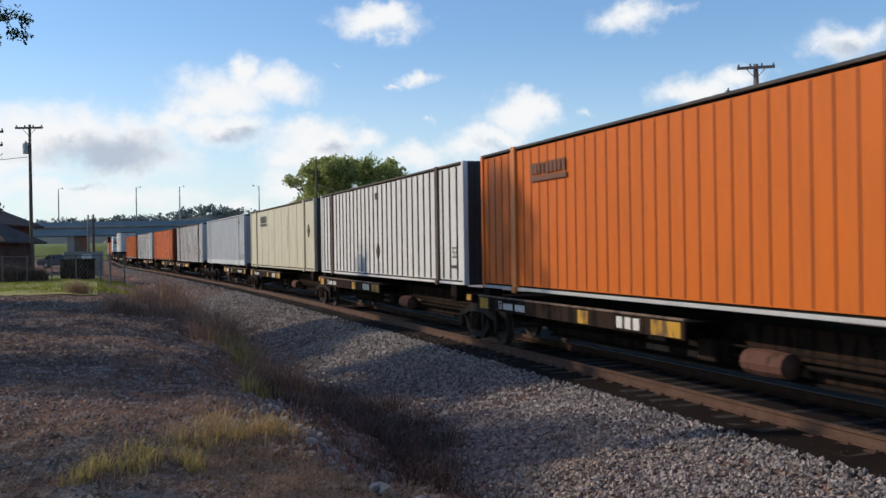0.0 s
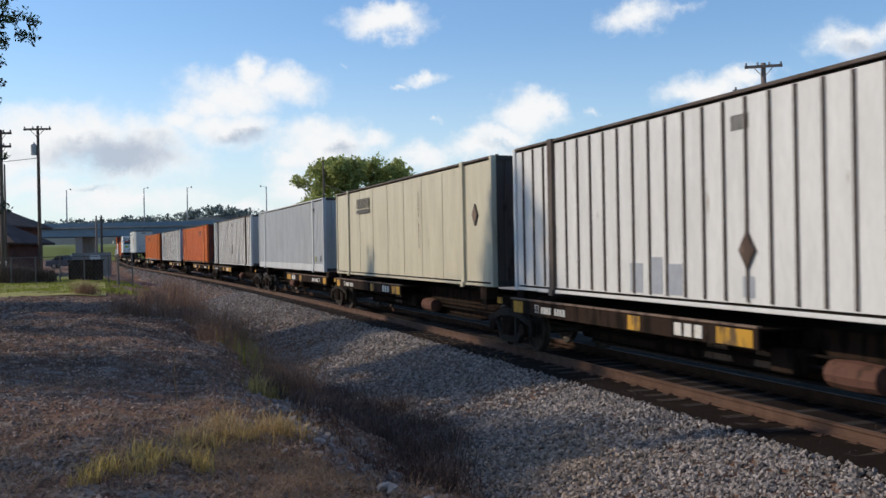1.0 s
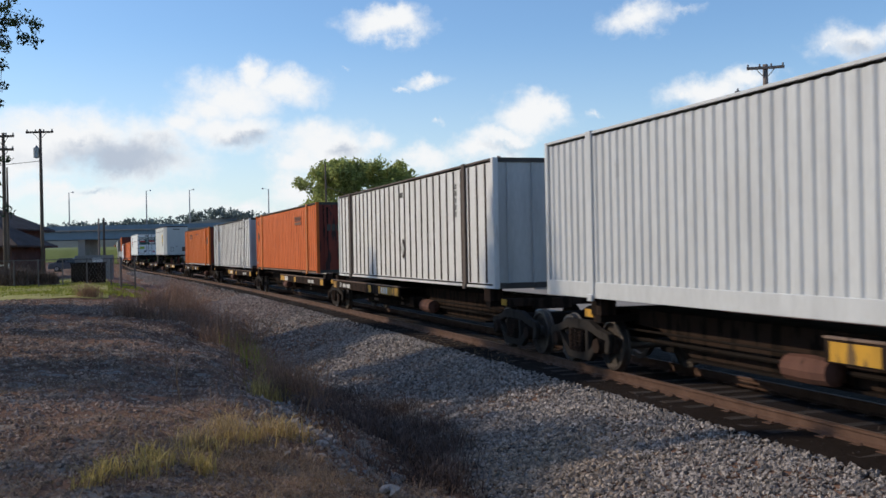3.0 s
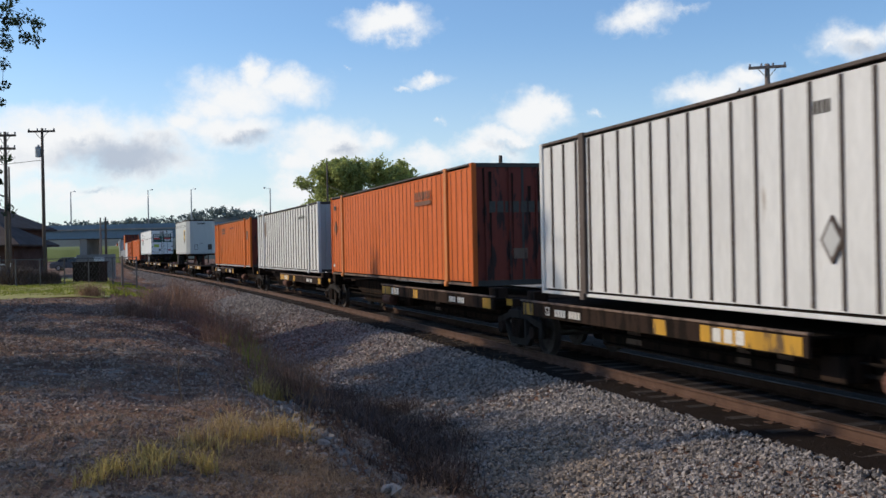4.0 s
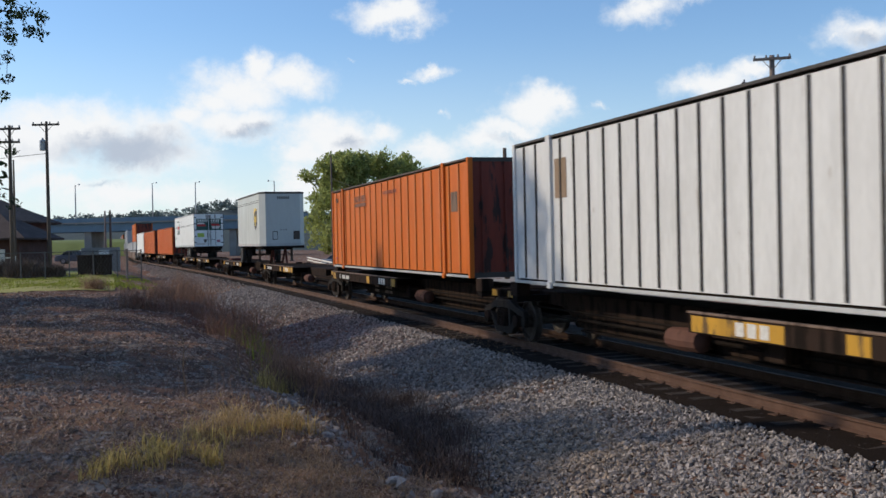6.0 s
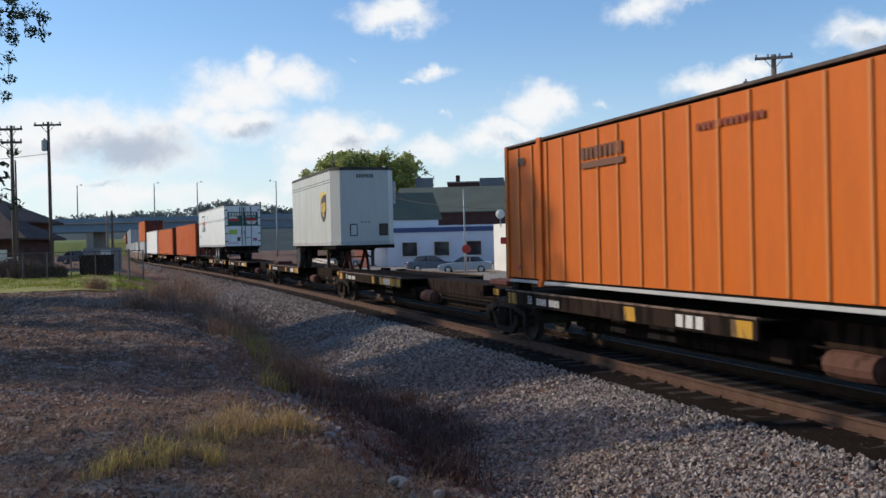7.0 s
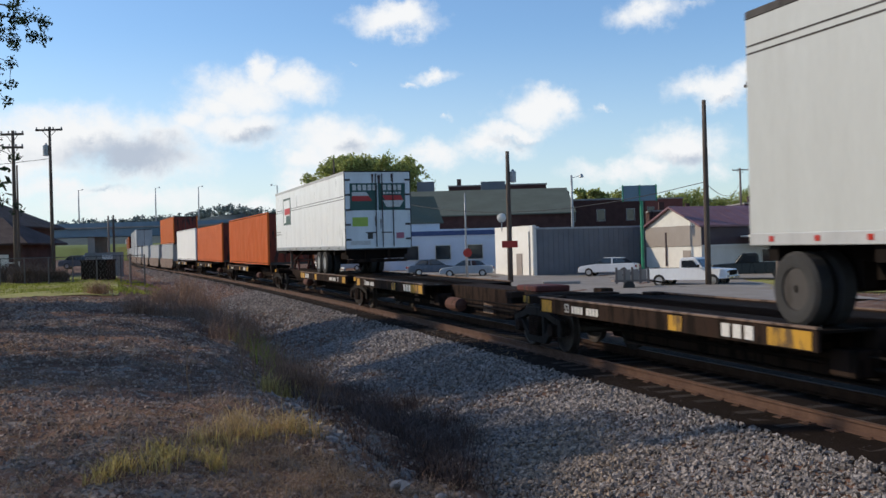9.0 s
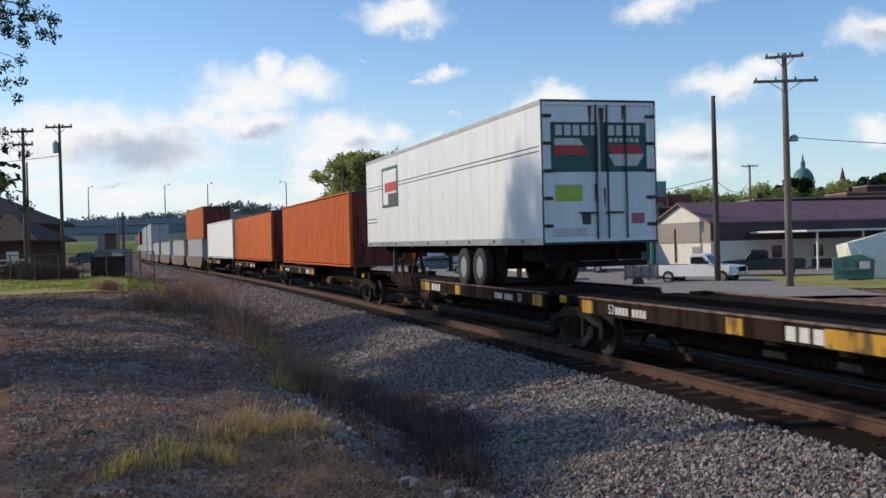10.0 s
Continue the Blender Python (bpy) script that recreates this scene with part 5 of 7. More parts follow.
def tree(x, y, base, height, spread, label, seed, per=26, size=0.16, clumps=260, mat=None, low=0.25, trunk_r=None, flat=1.0, fill=0):
    """A tapered trunk with forking limbs and a loose crown of small leaves."""
    rnd = random.Random(seed)
    rs = np.random.RandomState(seed)
    t = tagged(new("tree"), label, "tree")
    t.location = (x, y, base)
    r0 = trunk_r or height * 0.022
    bm = bmesh.new()
    tips = []

    def limb(p, way, length, r, depth):
        steps = 3
        for k in range(steps):
            q = p + way * (length / steps)
            rod(bm, p, q, r, r * 0.80, 7 if depth < 2 else 5)
            p, r = q, r * 0.80
            way = (way + Vector((rnd.uniform(-1, 1), rnd.uniform(-1, 1), rnd.uniform(-0.4, 0.7))) * 0.22).normalized()
            if depth >= 2:
                tips.append((*p, 0.09 * spread + 0.25))
        if depth < 3:
            for _ in range(3 if depth else 5):
                a = rnd.uniform(0, 2 * math.pi)
                out = Vector((math.cos(a), math.sin(a), rnd.uniform(0.1, 0.9) * flat)).normalized()
                limb(p, (way * 0.45 + out).normalized(), length * rnd.uniform(0.55, 0.8), r * 0.62, depth + 1)
        else:
            tips.append((*p, 0.11 * spread + 0.25))

    limb(Vector((0, 0, -0.1)), Vector((rnd.uniform(-0.08, 0.08), rnd.uniform(-0.08, 0.08), 1)).normalized(), height * 0.38, r0, 0)
    top = max(p[2] for p in tips)
    wide = max(max(abs(p[0]), abs(p[1])) for p in tips)
    k, kz = spread / wide, height / (top + 0.3)
    for v in bm.verts:
        f = min(1.0, max(0.0, v.co.z / (height * 0.3)))
        v.co = Vector((v.co.x * (1 + (k - 1) * f), v.co.y * (1 + (k - 1) * f), v.co.z * kz))
    part("trunk", bm, BARK, t)
    pts = [(p[0] * k, p[1] * k, p[2] * kz, p[3]) for p in tips if p[2] * kz > low * height]
    rnd.shuffle(pts)
    pts = pts[:clumps]
    for _ in range(fill):
        a, f = rnd.uniform(0, 2 * math.pi), rnd.uniform(0.12, 0.97)
        girth = spread * (math.sin(math.pi * min(1.0, 0.18 + 0.80 * f)) ** 0.6) * (0.8 + 0.25 * math.sin(3 * a + 5 * f + seed))
        d = girth * math.sqrt(rnd.random())
        pts.append((d * math.cos(a), d * math.sin(a), f * height, 0.10 * spread + 0.2))
    P, F = leaf_cloud(pts, per, size, rs)
    raw("crown", P, F, mat or LEAF, t)
    return t


def overhang(t, ends):
    """Drooping leafy twigs of a tree, reaching out to the given places."""
    rnd, rs = random.Random(14), np.random.RandomState(14)
    for e in ends:
        bm = bmesh.new()
        a, e = Vector((0.3, -0.3, 4.6)), Vector(e) - t.location
        p, pts = a, []
        for k in range(1, 11):
            f = k / 10
            q = a.lerp(e, f) + Vector((0, 0, 1.1 * f * (1 - f) * 2)) + Vector((rnd.uniform(-1, 1), rnd.uniform(-1, 1), rnd.uniform(-1, 1))) * 0.06
            rod(bm, p, q, 0.035 * (1.05 - f) + 0.004, 0.035 * (1.0 - f) + 0.004, 6)
            if f > 0.5:
                pts.append((*q, 0.12))
                w = q + Vector((rnd.uniform(-0.1, 0.35), rnd.uniform(-0.2, 0.2), rnd.uniform(-0.35, 0.1)))
                rod(bm, q, w, 0.006, 0.003, 4)
                pts.append((*w, 0.11))
            p = q
        br = part("branch", bm, BARK, t)
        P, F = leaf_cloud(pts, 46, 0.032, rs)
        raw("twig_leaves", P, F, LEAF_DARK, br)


LAWN_TURF = material("lawn_turf", (0.36, 0.34, 0.07), 0.95, 0, (0.20, 0.17, 0.05), 0.4, 0.8, 9, 0.5)


def make_plants():
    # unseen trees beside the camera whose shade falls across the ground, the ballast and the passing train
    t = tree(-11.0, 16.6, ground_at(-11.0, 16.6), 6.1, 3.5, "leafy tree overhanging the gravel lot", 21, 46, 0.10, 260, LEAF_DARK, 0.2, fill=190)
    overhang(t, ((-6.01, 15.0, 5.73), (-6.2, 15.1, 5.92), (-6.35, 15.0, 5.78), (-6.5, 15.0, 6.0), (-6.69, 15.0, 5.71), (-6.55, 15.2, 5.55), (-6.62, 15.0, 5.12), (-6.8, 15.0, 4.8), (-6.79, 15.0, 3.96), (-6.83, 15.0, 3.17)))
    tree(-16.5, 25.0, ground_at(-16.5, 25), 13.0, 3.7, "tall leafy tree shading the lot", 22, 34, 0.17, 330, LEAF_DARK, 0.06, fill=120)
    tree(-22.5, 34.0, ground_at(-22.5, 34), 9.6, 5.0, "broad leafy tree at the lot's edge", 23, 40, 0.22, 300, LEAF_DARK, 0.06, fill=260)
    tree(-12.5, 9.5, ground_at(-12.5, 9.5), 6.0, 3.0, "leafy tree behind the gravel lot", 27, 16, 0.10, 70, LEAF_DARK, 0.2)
    # large tree across the line, with a thinner one beside it
    tree(-16.8, 150, -0.3, 16.4, 7.0, "large bright green leafy tree across the line", 24, 40, 0.27, 330, LEAF, 0.05, fill=330)
    tree(-8.6, 156, -0.3, 16.6, 7.6, "half-bare tree with young leaves across the line", 25, 22, 0.30, 330, LEAF, 0.1, fill=150)
    tree(-46.0, 93, 0.8, 9.6, 3.2, "green tree behind the brick house", 26, 30, 0.3, 140, LEAF)
    # grass and weeds
    tuft("grass_tuft", "yellow-green grass tufts on the gravel", [(-2.78, 7.75, 0.16), (-2.72, 8.05, 0.14), (-2.5, 8.2, 0.2), (-2.42, 8.5, 0.13), (-2.62, 8.62, 0.10), (-2.2, 8.65, 0.16), (-2.05, 8.35, 0.1)], 620, 0.27, 0.010, GRASS_Y, 31, (0.15, 1.1))
    tuft("grass_tuft", "dry yellow grass on the gravel", [(-2.46, 9.5, 0.2), (-2.25, 9.9, 0.26), (-2.0, 10.1, 0.22), (-1.85, 10.5, 0.25), (-1.6, 10.3, 0.2), (-2.4, 10.6, 0.22)], 620, 0.36, 0.008, STRAW_PALE, 32, (0.2, 1.4), twigs=1)
    tuft("grass_tuft", "sparse green blades among the dry grass", [(-2.3, 9.4, 0.3), (-2.0, 9.9, 0.3), (-1.7, 10.4, 0.3)], 240, 0.28, 0.009, GRASS_Y, 38, (0.1, 1.0))
    tuft("dry_grass", "straw-coloured dead grass flattened on the ground", [(-1.6, 8.5, 0.9), (-0.9, 7.8, 0.8), (-2.0, 9.4, 0.7), (-0.4, 7.2, 0.6), (-1.2, 9.3, 0.6)], 2600, 0.24, 0.006, STRAW, 33, (0.8, 1.8), kind="stuff")
    tuft("grass_tuft", "green grass at the foot of tall dead weeds", [(-2.75, 14.6, 0.26), (-2.5, 14.9, 0.25)], 220, 0.5, 0.012, GRASS_Y, 34)
    tuft("weeds", "tall reddish-brown dead weeds", [(-2.55, 15.3, 0.42), (-2.2, 15.0, 0.36), (-2.75, 15.9, 0.3)], 520, 1.05, 0.009, WEED, 35, (0.05, 0.45), twigs=3)
    tuft("weeds", "brown dead weeds along the ditch", [(-3.6, 19.5, 0.6), (-4.4, 22.0, 0.7), (-5.2, 24.5, 0.6)], 300, 0.7, 0.011, WEED, 36, (0.05, 0.6), twigs=2)
    tuft("weeds", "olive green weeds along the ditch", [(-4.0, 21, 0.5), (-4.9, 24.5, 0.6), (-5.6, 27, 0.6)], 220, 0.75, 0.014, GRASS_G, 37, (0.05, 0.6), twigs=1)
    for k, (x, y, r, h) in enumerate(((-8.0, 30.5, 1.3, 1.5), (-9.6, 37.5, 1.0, 1.5), (-7.2, 33.5, 1.1, 1.5), (-9.2, 29.5, 0.8, 1.0), (-11.2, 38.5, 0.8, 1.2), (-6.3, 28.0, 0.8, 1.2), (-14.8, 41.5, 0.6, 0.9), (-12.4, 46, 0.5, 2.1))):
        tuft("bush", "tangled brown leafless brush beside the track", [(x, y, r)], 400, h * 0.8, 0.012, WEED, 40 + k, (0.05, 0.9), "bush", twigs=3)
    # dark brush spread wide, its dark colour partly standing in for the ditch's shade
    tuft("ditch_brush", "dark dead brush filling the ditch", [(-2.5, 20.6, 0.7), (-2.1, 19.0, 0.8), (-1.7, 17.4, 0.9), (-1.3, 16.0, 0.9), (-0.8, 14.6, 0.8), (-0.4, 13.4, 0.7), (-0.2, 12.3, 0.5), (-0.6, 16.6, 0.6), (-0.2, 15.2, 0.5), (-1.2, 18.6, 0.6)], 4600, 0.60, 0.009, WEED_DARK, 50, (0.3, 1.3), "bush", "stuff", twigs=1)
    tuft("weeds", "matted dark weeds over the lip of the ditch", [(-1.7, 13.4, 0.5), (-1.2, 12.2, 0.5), (-0.7, 11.0, 0.45), (-0.3, 9.9, 0.4), (-2.1, 14.2, 0.4)], 900, 0.42, 0.008, WEED_DARK, 53, (0.4, 1.4), "weed", "stuff", twigs=1)
    tuft("weeds", "thin dead weeds on the ditch bank", [(-1.0, 11.0, 0.5), (-0.4, 10.4, 0.4), (-1.6, 12.2, 0.4), (-2.6, 12.0, 0.5), (-3.4, 13.2, 0.5)], 150, 0.5, 0.006, WEED, 39, (0.1, 0.8), twigs=2)
    tuft("lawn", "sunlit yellow-green lawn", [(-24, 52, 7), (-30, 62, 8), (-18, 47, 4), (-22, 60, 6), (-15.5, 44, 2)], 26000, 0.16, 0.05, GRASS_G, 51, (0.1, 0.8), "grass", "stuff")
    vx, vy = np.meshgrid(np.linspace(-46, -13.5, 60), np.linspace(40.5, 76, 50))
    vx = vx - (vy - 40) * 0.34
    vz = ground_height(vx.ravel(), vy.ravel()) + 0.045
    pts, i = np.stack([vx.ravel(), vy.ravel(), vz], 1).tolist(), (np.arange(49)[:, None] * 60 + np.arange(59)[None, :]).ravel()
    tagged(raw("lawn_turf", pts, np.stack([i, i + 1, i + 61, i + 60], 1).tolist(), LAWN_TURF, None, True), "sunlit mown lawn turf beside the lot", "lawn", kind="structure")
    tuft("verge_grass", "sparse dry grass beyond the track", [(24, 52, 6), (30, 46, 6), (20, 56, 4)], 9000, 0.12, 0.05, GRASS_Y, 52, (0.1, 0.8), "grass", "stuff")
    rs = np.random.RandomState(61)
    n = 17000
    yy = 6 + 22 * rs.rand(n) ** 1.5
    xx = -0.46 * yy + rs.rand(n) * (0.46 * yy + 1.2)
    keep = lumps(xx + 3, yy, 1.7) > 0.42
    xx, yy = xx[keep], yy[keep]
    P, F = blades(xx, yy, ground_height(xx, yy) + 0.012, rs.uniform(0.05, 0.2, len(xx)), rs.uniform(1.5, 2.4, len(xx)), np.full(len(xx), 0.007), rs)
    tagged(raw("straw_litter", P, F, STRAW), "dry straw and leaf litter on the dirt", "litter", kind="stuff")
    # tall single stems
    rnd = random.Random(6)
    for k, (x, y, h, lx, ly) in enumerate(((-3.25, 15.5, 1.35, 0.55, 0.2), (-3.5, 16.2, 1.3, -0.1, 0.3), (-1.95, 13.0, 0.95, 0.3, 0.1), (-3.4, 12.6, 0.9, -0.05, 0.0), (-3.7, 18.0, 1.0, 0.1, 0), (-3.05, 15.2, 1.1, 0.4, 0))):
        stem = tagged(new("dead_stem"), "tall dry weed stalk leaning over the ditch", "weed", "dry stalks")
        stem.location = (x, y, ground_at(x, y) - 0.02)
        pts, way = [Vector((0, 0, 0))], Vector((lx, ly, h)).normalized()
        for _ in range(8):
            pts.append(pts[-1] + (way + Vector((rnd.uniform(-0.14, 0.14), rnd.uniform(-0.14, 0.14), 0))) * (h / 8))
            way = (way + Vector((lx, ly, -0.1)) * 0.05).normalized()
        bm = bmesh.new()
        tube(bm, pts, 0.011, 0.003)
        part("stalk", bm, STRAW, stem)
        for i in range(3, 9):
            for _ in range(2):
                bm = bmesh.new()
                d = Vector((rnd.uniform(-0.16, 0.16), rnd.uniform(-0.12, 0.12), rnd.uniform(0.03, 0.17)))
                tube(bm, [pts[i], pts[i] + d * 0.5 + Vector((0, 0, 0.02)), pts[i] + d], 0.005, 0.002, 4)
                part("twig", bm, WEED, stem)
    # loose stones on the lot
    rs = np.random.RandomState(12)
    n = 90000
    y = 5.5 + 34 * rs.rand(n) ** 1.7
    x = -0.46 * y + rs.rand(n) * (0.46 * y + 2.0)
    s, o, _ = beside_track(x, y)
    k = (o > 5.6) & (rs.rand(n) < 0.35 + 0.9 * lumps(x, y, 1.3))
    x, y = x[k], y[k]
    g = stones("loose_gravel", x, y, (0.014 + 0.042 * rs.rand(len(x)) ** 1.8) * np.interp(y, (6, 30), (1, 1.9)), STONE_LOT, 13, 0.35)
    tagged(g, "loose grey gravel scattered on the dirt", "gravel", kind="stuff")
    n = 1500
    f = rs.rand(n)
    x, y = -2.2 + 3.0 * f + rs.normal(0, 0.42, n), 13.4 - 5.4 * f + rs.normal(0, 0.6, n)
    g = stones("bank_rubble", x, y, 0.03 + 0.11 * rs.rand(n) ** 4, STONE_PALE, 15, 0.3)
    tagged(g, "pale broken stone rubble along the ditch bank", "rubble", kind="stuff")
    n = 2600
    x, y = 1.2 + rs.normal(0, 0.5, n), 13.3 + rs.normal(0, 0.9, n)
    g = stones("tan_gravel", x, y, rs.uniform(0.035, 0.08, n), STONE_TAN, 16, -0.15)
    tagged(g, "tan sandy gravel spilled at the ballast foot", "gravel", kind="stuff")
    for k, (x, y, r) in enumerate(((-2.15, 12.85, 0.16), (-1.55, 10.45, 0.15), (-1.35, 10.3, 0.12), (-0.75, 12.4, 0.2), (-0.9, 8.6, 0.13), (-0.55, 8.2, 0.14), (-0.2, 7.9, 0.12), (-0.35, 8.45, 0.1))):
        bm = bmesh.new()
        bmesh.ops.create_icosphere(bm, subdivisions=2, radius=r * 0.5)
        for v in bm.verts:
            v.co *= 1 + 0.9 * noise.noise(v.co * 11 + Vector((k * 3, 0, 0)))
            v.co.z *= 0.6
        ob = part("rock", bm, STONE_PALE)
        ob.location = (x, y, ground_at(x, y) + r * 0.2)
        tagged(ob, "pale broken limestone lump on the dirt", "rock", "rocks on the lot")


WEED_DARK = material("dark_brown_weeds", (0.12, 0.080, 0.064), 0.95, 0, (0.05, 0.034, 0.028), 3, 0.7, 20, 0)
grain_by_piece(WEED_DARK, 0.5)
STONE_LOT = material("dusty_gravel", (0.42, 0.305, 0.24), 0.95, 0, (0.15, 0.108, 0.085), 7, 0.8, 60, 0.3)
grain_by_piece(STONE_LOT, 0.5)
STONE_TAN = material("tan_gravel_stone", (0.42, 0.33, 0.25), 0.95, 0, (0.22, 0.165, 0.12), 6, 0.7, 30, 0.3)
grain_by_piece(STONE_TAN, 0.4)
STONE_PALE = material("pale_limestone", (0.34, 0.305, 0.28), 0.9, 0, (0.18, 0.155, 0.14), 6, 0.7, 30, 0.3)
make_plants()


# ---- poles and wires ----
GLASSY = material("glazed_insulator", (0.30, 0.30, 0.30), 0.3, 0, (0.2, 0.2, 0.2), 5, 0.3, 30, 0)
WIRE = material("black_cable", (0.03, 0.03, 0.03), 0.7, 0, (0.05, 0.05, 0.05), 5, 0.3, 30, 0)
CAN = material("grey_galvanised_steel", (0.36, 0.37, 0.38), 0.5, 0.4, (0.22, 0.23, 0.23), 4, 0.5, 30, 0.03)


def utility_pole(x, y, base, top, r, mat, arms=(), can=None, lamp=None, label="weathered wooden utility pole", yaw=0, wires=0):
    p = tagged(new("utility_pole"), label, "utility pole")
    p.location, p.rotation_euler = (x, y, base), (0, 0, radians(yaw))
    h = top - base
    bm = bmesh.new()
    lathe(bm, ((r * 1.25, -0.3), (r * 1.15, h * 0.3), (r, h * 0.7), (r * 0.8, h)), "z", 12)
    part("shaft", bm, mat, p, smooth=True)
    for z, half, turn in arms:
        bm = bmesh.new()
        box(bm, -half, half, -0.06 - r, 0.06 - r, -0.07, 0.07)
        a = part("crossarm", bm, mat, p)
        a.location, a.rotation_euler = (0, 0, z - base), (0, 0, radians(turn))
        n = 4
        for k in range(n):
            xx = -half * 0.92 + 2 * half * 0.92 * k / (n - 1)
            bm = bmesh.new()
            lathe(bm, ((0.03, 0.07), (0.065, 0.10), (0.04, 0.14), (0.06, 0.18), (0.03, 0.22)), "z", 8, (xx, -r, 0))
            part("insulator", bm, GLASSY, a)
        rods("arm_brace", mat, a, ((-half * 0.5, -r, -0.05), (0, -r, -0.6), 0.02), ((half * 0.5, -r, -0.05), (0, -r, -0.6), 0.02), seg=5)
    if can:
        z, side = can
        bm = bmesh.new()
        lathe(bm, ((0.05, 0), (0.22, 0.03), (0.23, 0.75), (0.12, 0.82), (0.05, 0.95)), "z", 12, (side * (r + 0.19), 0, z - base - 0.4))
        part("transformer", bm, CAN, p)
    if lamp:
        z, side, reach = lamp
        rods("lamp_arm", CAN, p, ((0, 0, z - base), (side * reach, 0, z - base + 0.25), 0.03), seg=6)
        bm = bmesh.new()
        lathe(bm, ((0.05, 0.2), (0.18, 0.12), (0.24, -0.12), (0.2, -0.15)), "z", 12, (side * (reach + 0.05), 0, z - base + 0.2))
        part("lamp_head", bm, CAN, p)
    return p


def wire(name, a, b, sag, r=0.018, label="thin black overhead cable"):
    bm = bmesh.new()
    a, b = Vector(a), Vector(b)
    pts = []
    for k in range(13):
        f = k / 12
        q = a.lerp(b, f)
        q.z -= sag * 4 * f * (1 - f)
        pts.append(q)
    for p, q in zip(pts, pts[1:]):
        rod(bm, p, q, r, r, 5)
    tagged(part(name, bm, WIRE), label, "cable")


def make_poles():
    utility_pole(-30.1, 75, 0.6, 11.95, 0.115, WOOD_POLE, ((11.7, 1.0, 0),), (10.2, -1), label="dark wooden utility pole with a transformer")
    utility_pole(-28.9, 66, 0.6, 10.6, 0.115, WOOD_POLE, ((10.35, 0.75, 0), (9.5, 0.65, 10)), label="dark wooden utility pole with two crossarms")
    utility_pole(-31.3, 72, 0.6, 8.9, 0.07, WOOD_POLE, label="thin dark wooden pole by the fence")
    utility_pole(-48.4, 140, 0.9, 7.9, 0.13, WOOD_GREY, label="short grey wooden pole near the overpass")
    utility_pole(-47.7, 140, 0.9, 7.95, 0.15, WOOD_POLE, label="short dark wooden pole near the overpass")
    utility_pole(14.35, 60, -0.62, 10.46, 0.15, WOOD_POLE, label="bare dark wooden pole beside the parking lot")
    utility_pole(16.65, 54, -0.62, 11.75, 0.165, WOOD_GREY, ((10.28, 1.65, 0), (11.55, 0.95, -14)), None, (7.1, 1, 0.35), "tall grey wooden utility pole with crossarms and floodlight")
    utility_pole(3.4, 72, -0.6, 8.91, 0.16, WOOD_POLE, (), (7.1, 1), label="dark wooden pole with a red sign")
    b = boxes("warning_sign", material("red_sign_paint", (0.50, 0.035, 0.02), 0.5), None, (2.85, 3.95, 71.78, 71.82, 2.15, 2.62), label="plain red rectangular sign on a pole")
    tagged(b, category="sign")
    utility_pole(-12.0, 98, -0.6, 11.0, 0.09, WOOD_POLE, label="thin dark pole in front of the large tree")
    utility_pole(38.15, 140, -0.6, 12.0, 0.16, WOOD_GREY, ((11.75, 1.1, 0),), label="distant wooden utility pole")
    utility_pole(10.9, 100, -0.6, 9.0, 0.12, CAN, (), None, (8.7, 1, 0.9), "pale steel street lamp")
    utility_pole(0.4, 85.5, -0.6, 6.77, 0.07, CAN, label="thin grey steel post")
    utility_pole(-40.2, 225, 0.5, 17.0, 0.14, CAN, (), None, (16.9, -1, 1.2), "tall grey highway lamp")
    for x in (-98.1, -78.2, -67.1):
        utility_pole(x, 262, 9.6, 19.6, 0.15, CAN, (), None, (19.5, 1, 1.0), "tall grey lamp on the overpass")
    wire("cable", (14.35, 60, 5.7), (-12, 98, 8.8), 2.3, 0.022)
    wire("cable", (14.35, 60, 5.6), (38.1, 140, 10.0), 1.2, 0.022)
    wire("cable", (-30.1, 75, 9.6), (-60, 62, 8.2), 0.8, 0.02)
    wire("cable", (16.65, 54, 7.4), (45, 62, 7.2), 0.5, 0.02)


make_poles()


# ---- buildings and the far side ----
BRICK = material("dark_red_brick", (0.075, 0.030, 0.023), 0.9, 0, (0.04, 0.02, 0.016), 1.2, 0.6, 14, 0.2)
BRICK_RED = material("old_red_brick", (0.21, 0.065, 0.048), 0.9, 0, (0.11, 0.04, 0.03), 0.8, 0.6, 9, 0.2)
SHINGLE = material("brown_roof_shingle", (0.052, 0.030, 0.025), 0.9, 0, (0.03, 0.02, 0.018), 1.0, 0.6, 16, 0.3)
PLUM_ROOF = material("plum_metal_roof", (0.185, 0.085, 0.095), 0.5, 0, (0.14, 0.065, 0.07), 0.6, 0.4, 6, 0.05)
GREEN_ROOF = material("grey_green_roof", (0.10, 0.115, 0.085), 0.85, 0, (0.07, 0.08, 0.06), 0.3, 0.5, 4, 0.1)
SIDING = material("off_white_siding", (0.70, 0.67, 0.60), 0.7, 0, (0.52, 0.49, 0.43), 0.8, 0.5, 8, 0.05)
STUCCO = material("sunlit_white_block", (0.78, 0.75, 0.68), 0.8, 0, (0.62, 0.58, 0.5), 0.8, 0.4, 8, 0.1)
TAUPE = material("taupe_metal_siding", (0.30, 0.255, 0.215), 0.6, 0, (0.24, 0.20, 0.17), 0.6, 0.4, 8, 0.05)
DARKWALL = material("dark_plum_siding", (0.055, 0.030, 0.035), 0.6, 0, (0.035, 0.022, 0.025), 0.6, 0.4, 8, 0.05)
# dark grey metal; on the shed it carries the shade of the long side
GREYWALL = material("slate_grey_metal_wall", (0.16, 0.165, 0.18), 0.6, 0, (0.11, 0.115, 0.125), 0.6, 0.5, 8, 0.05)
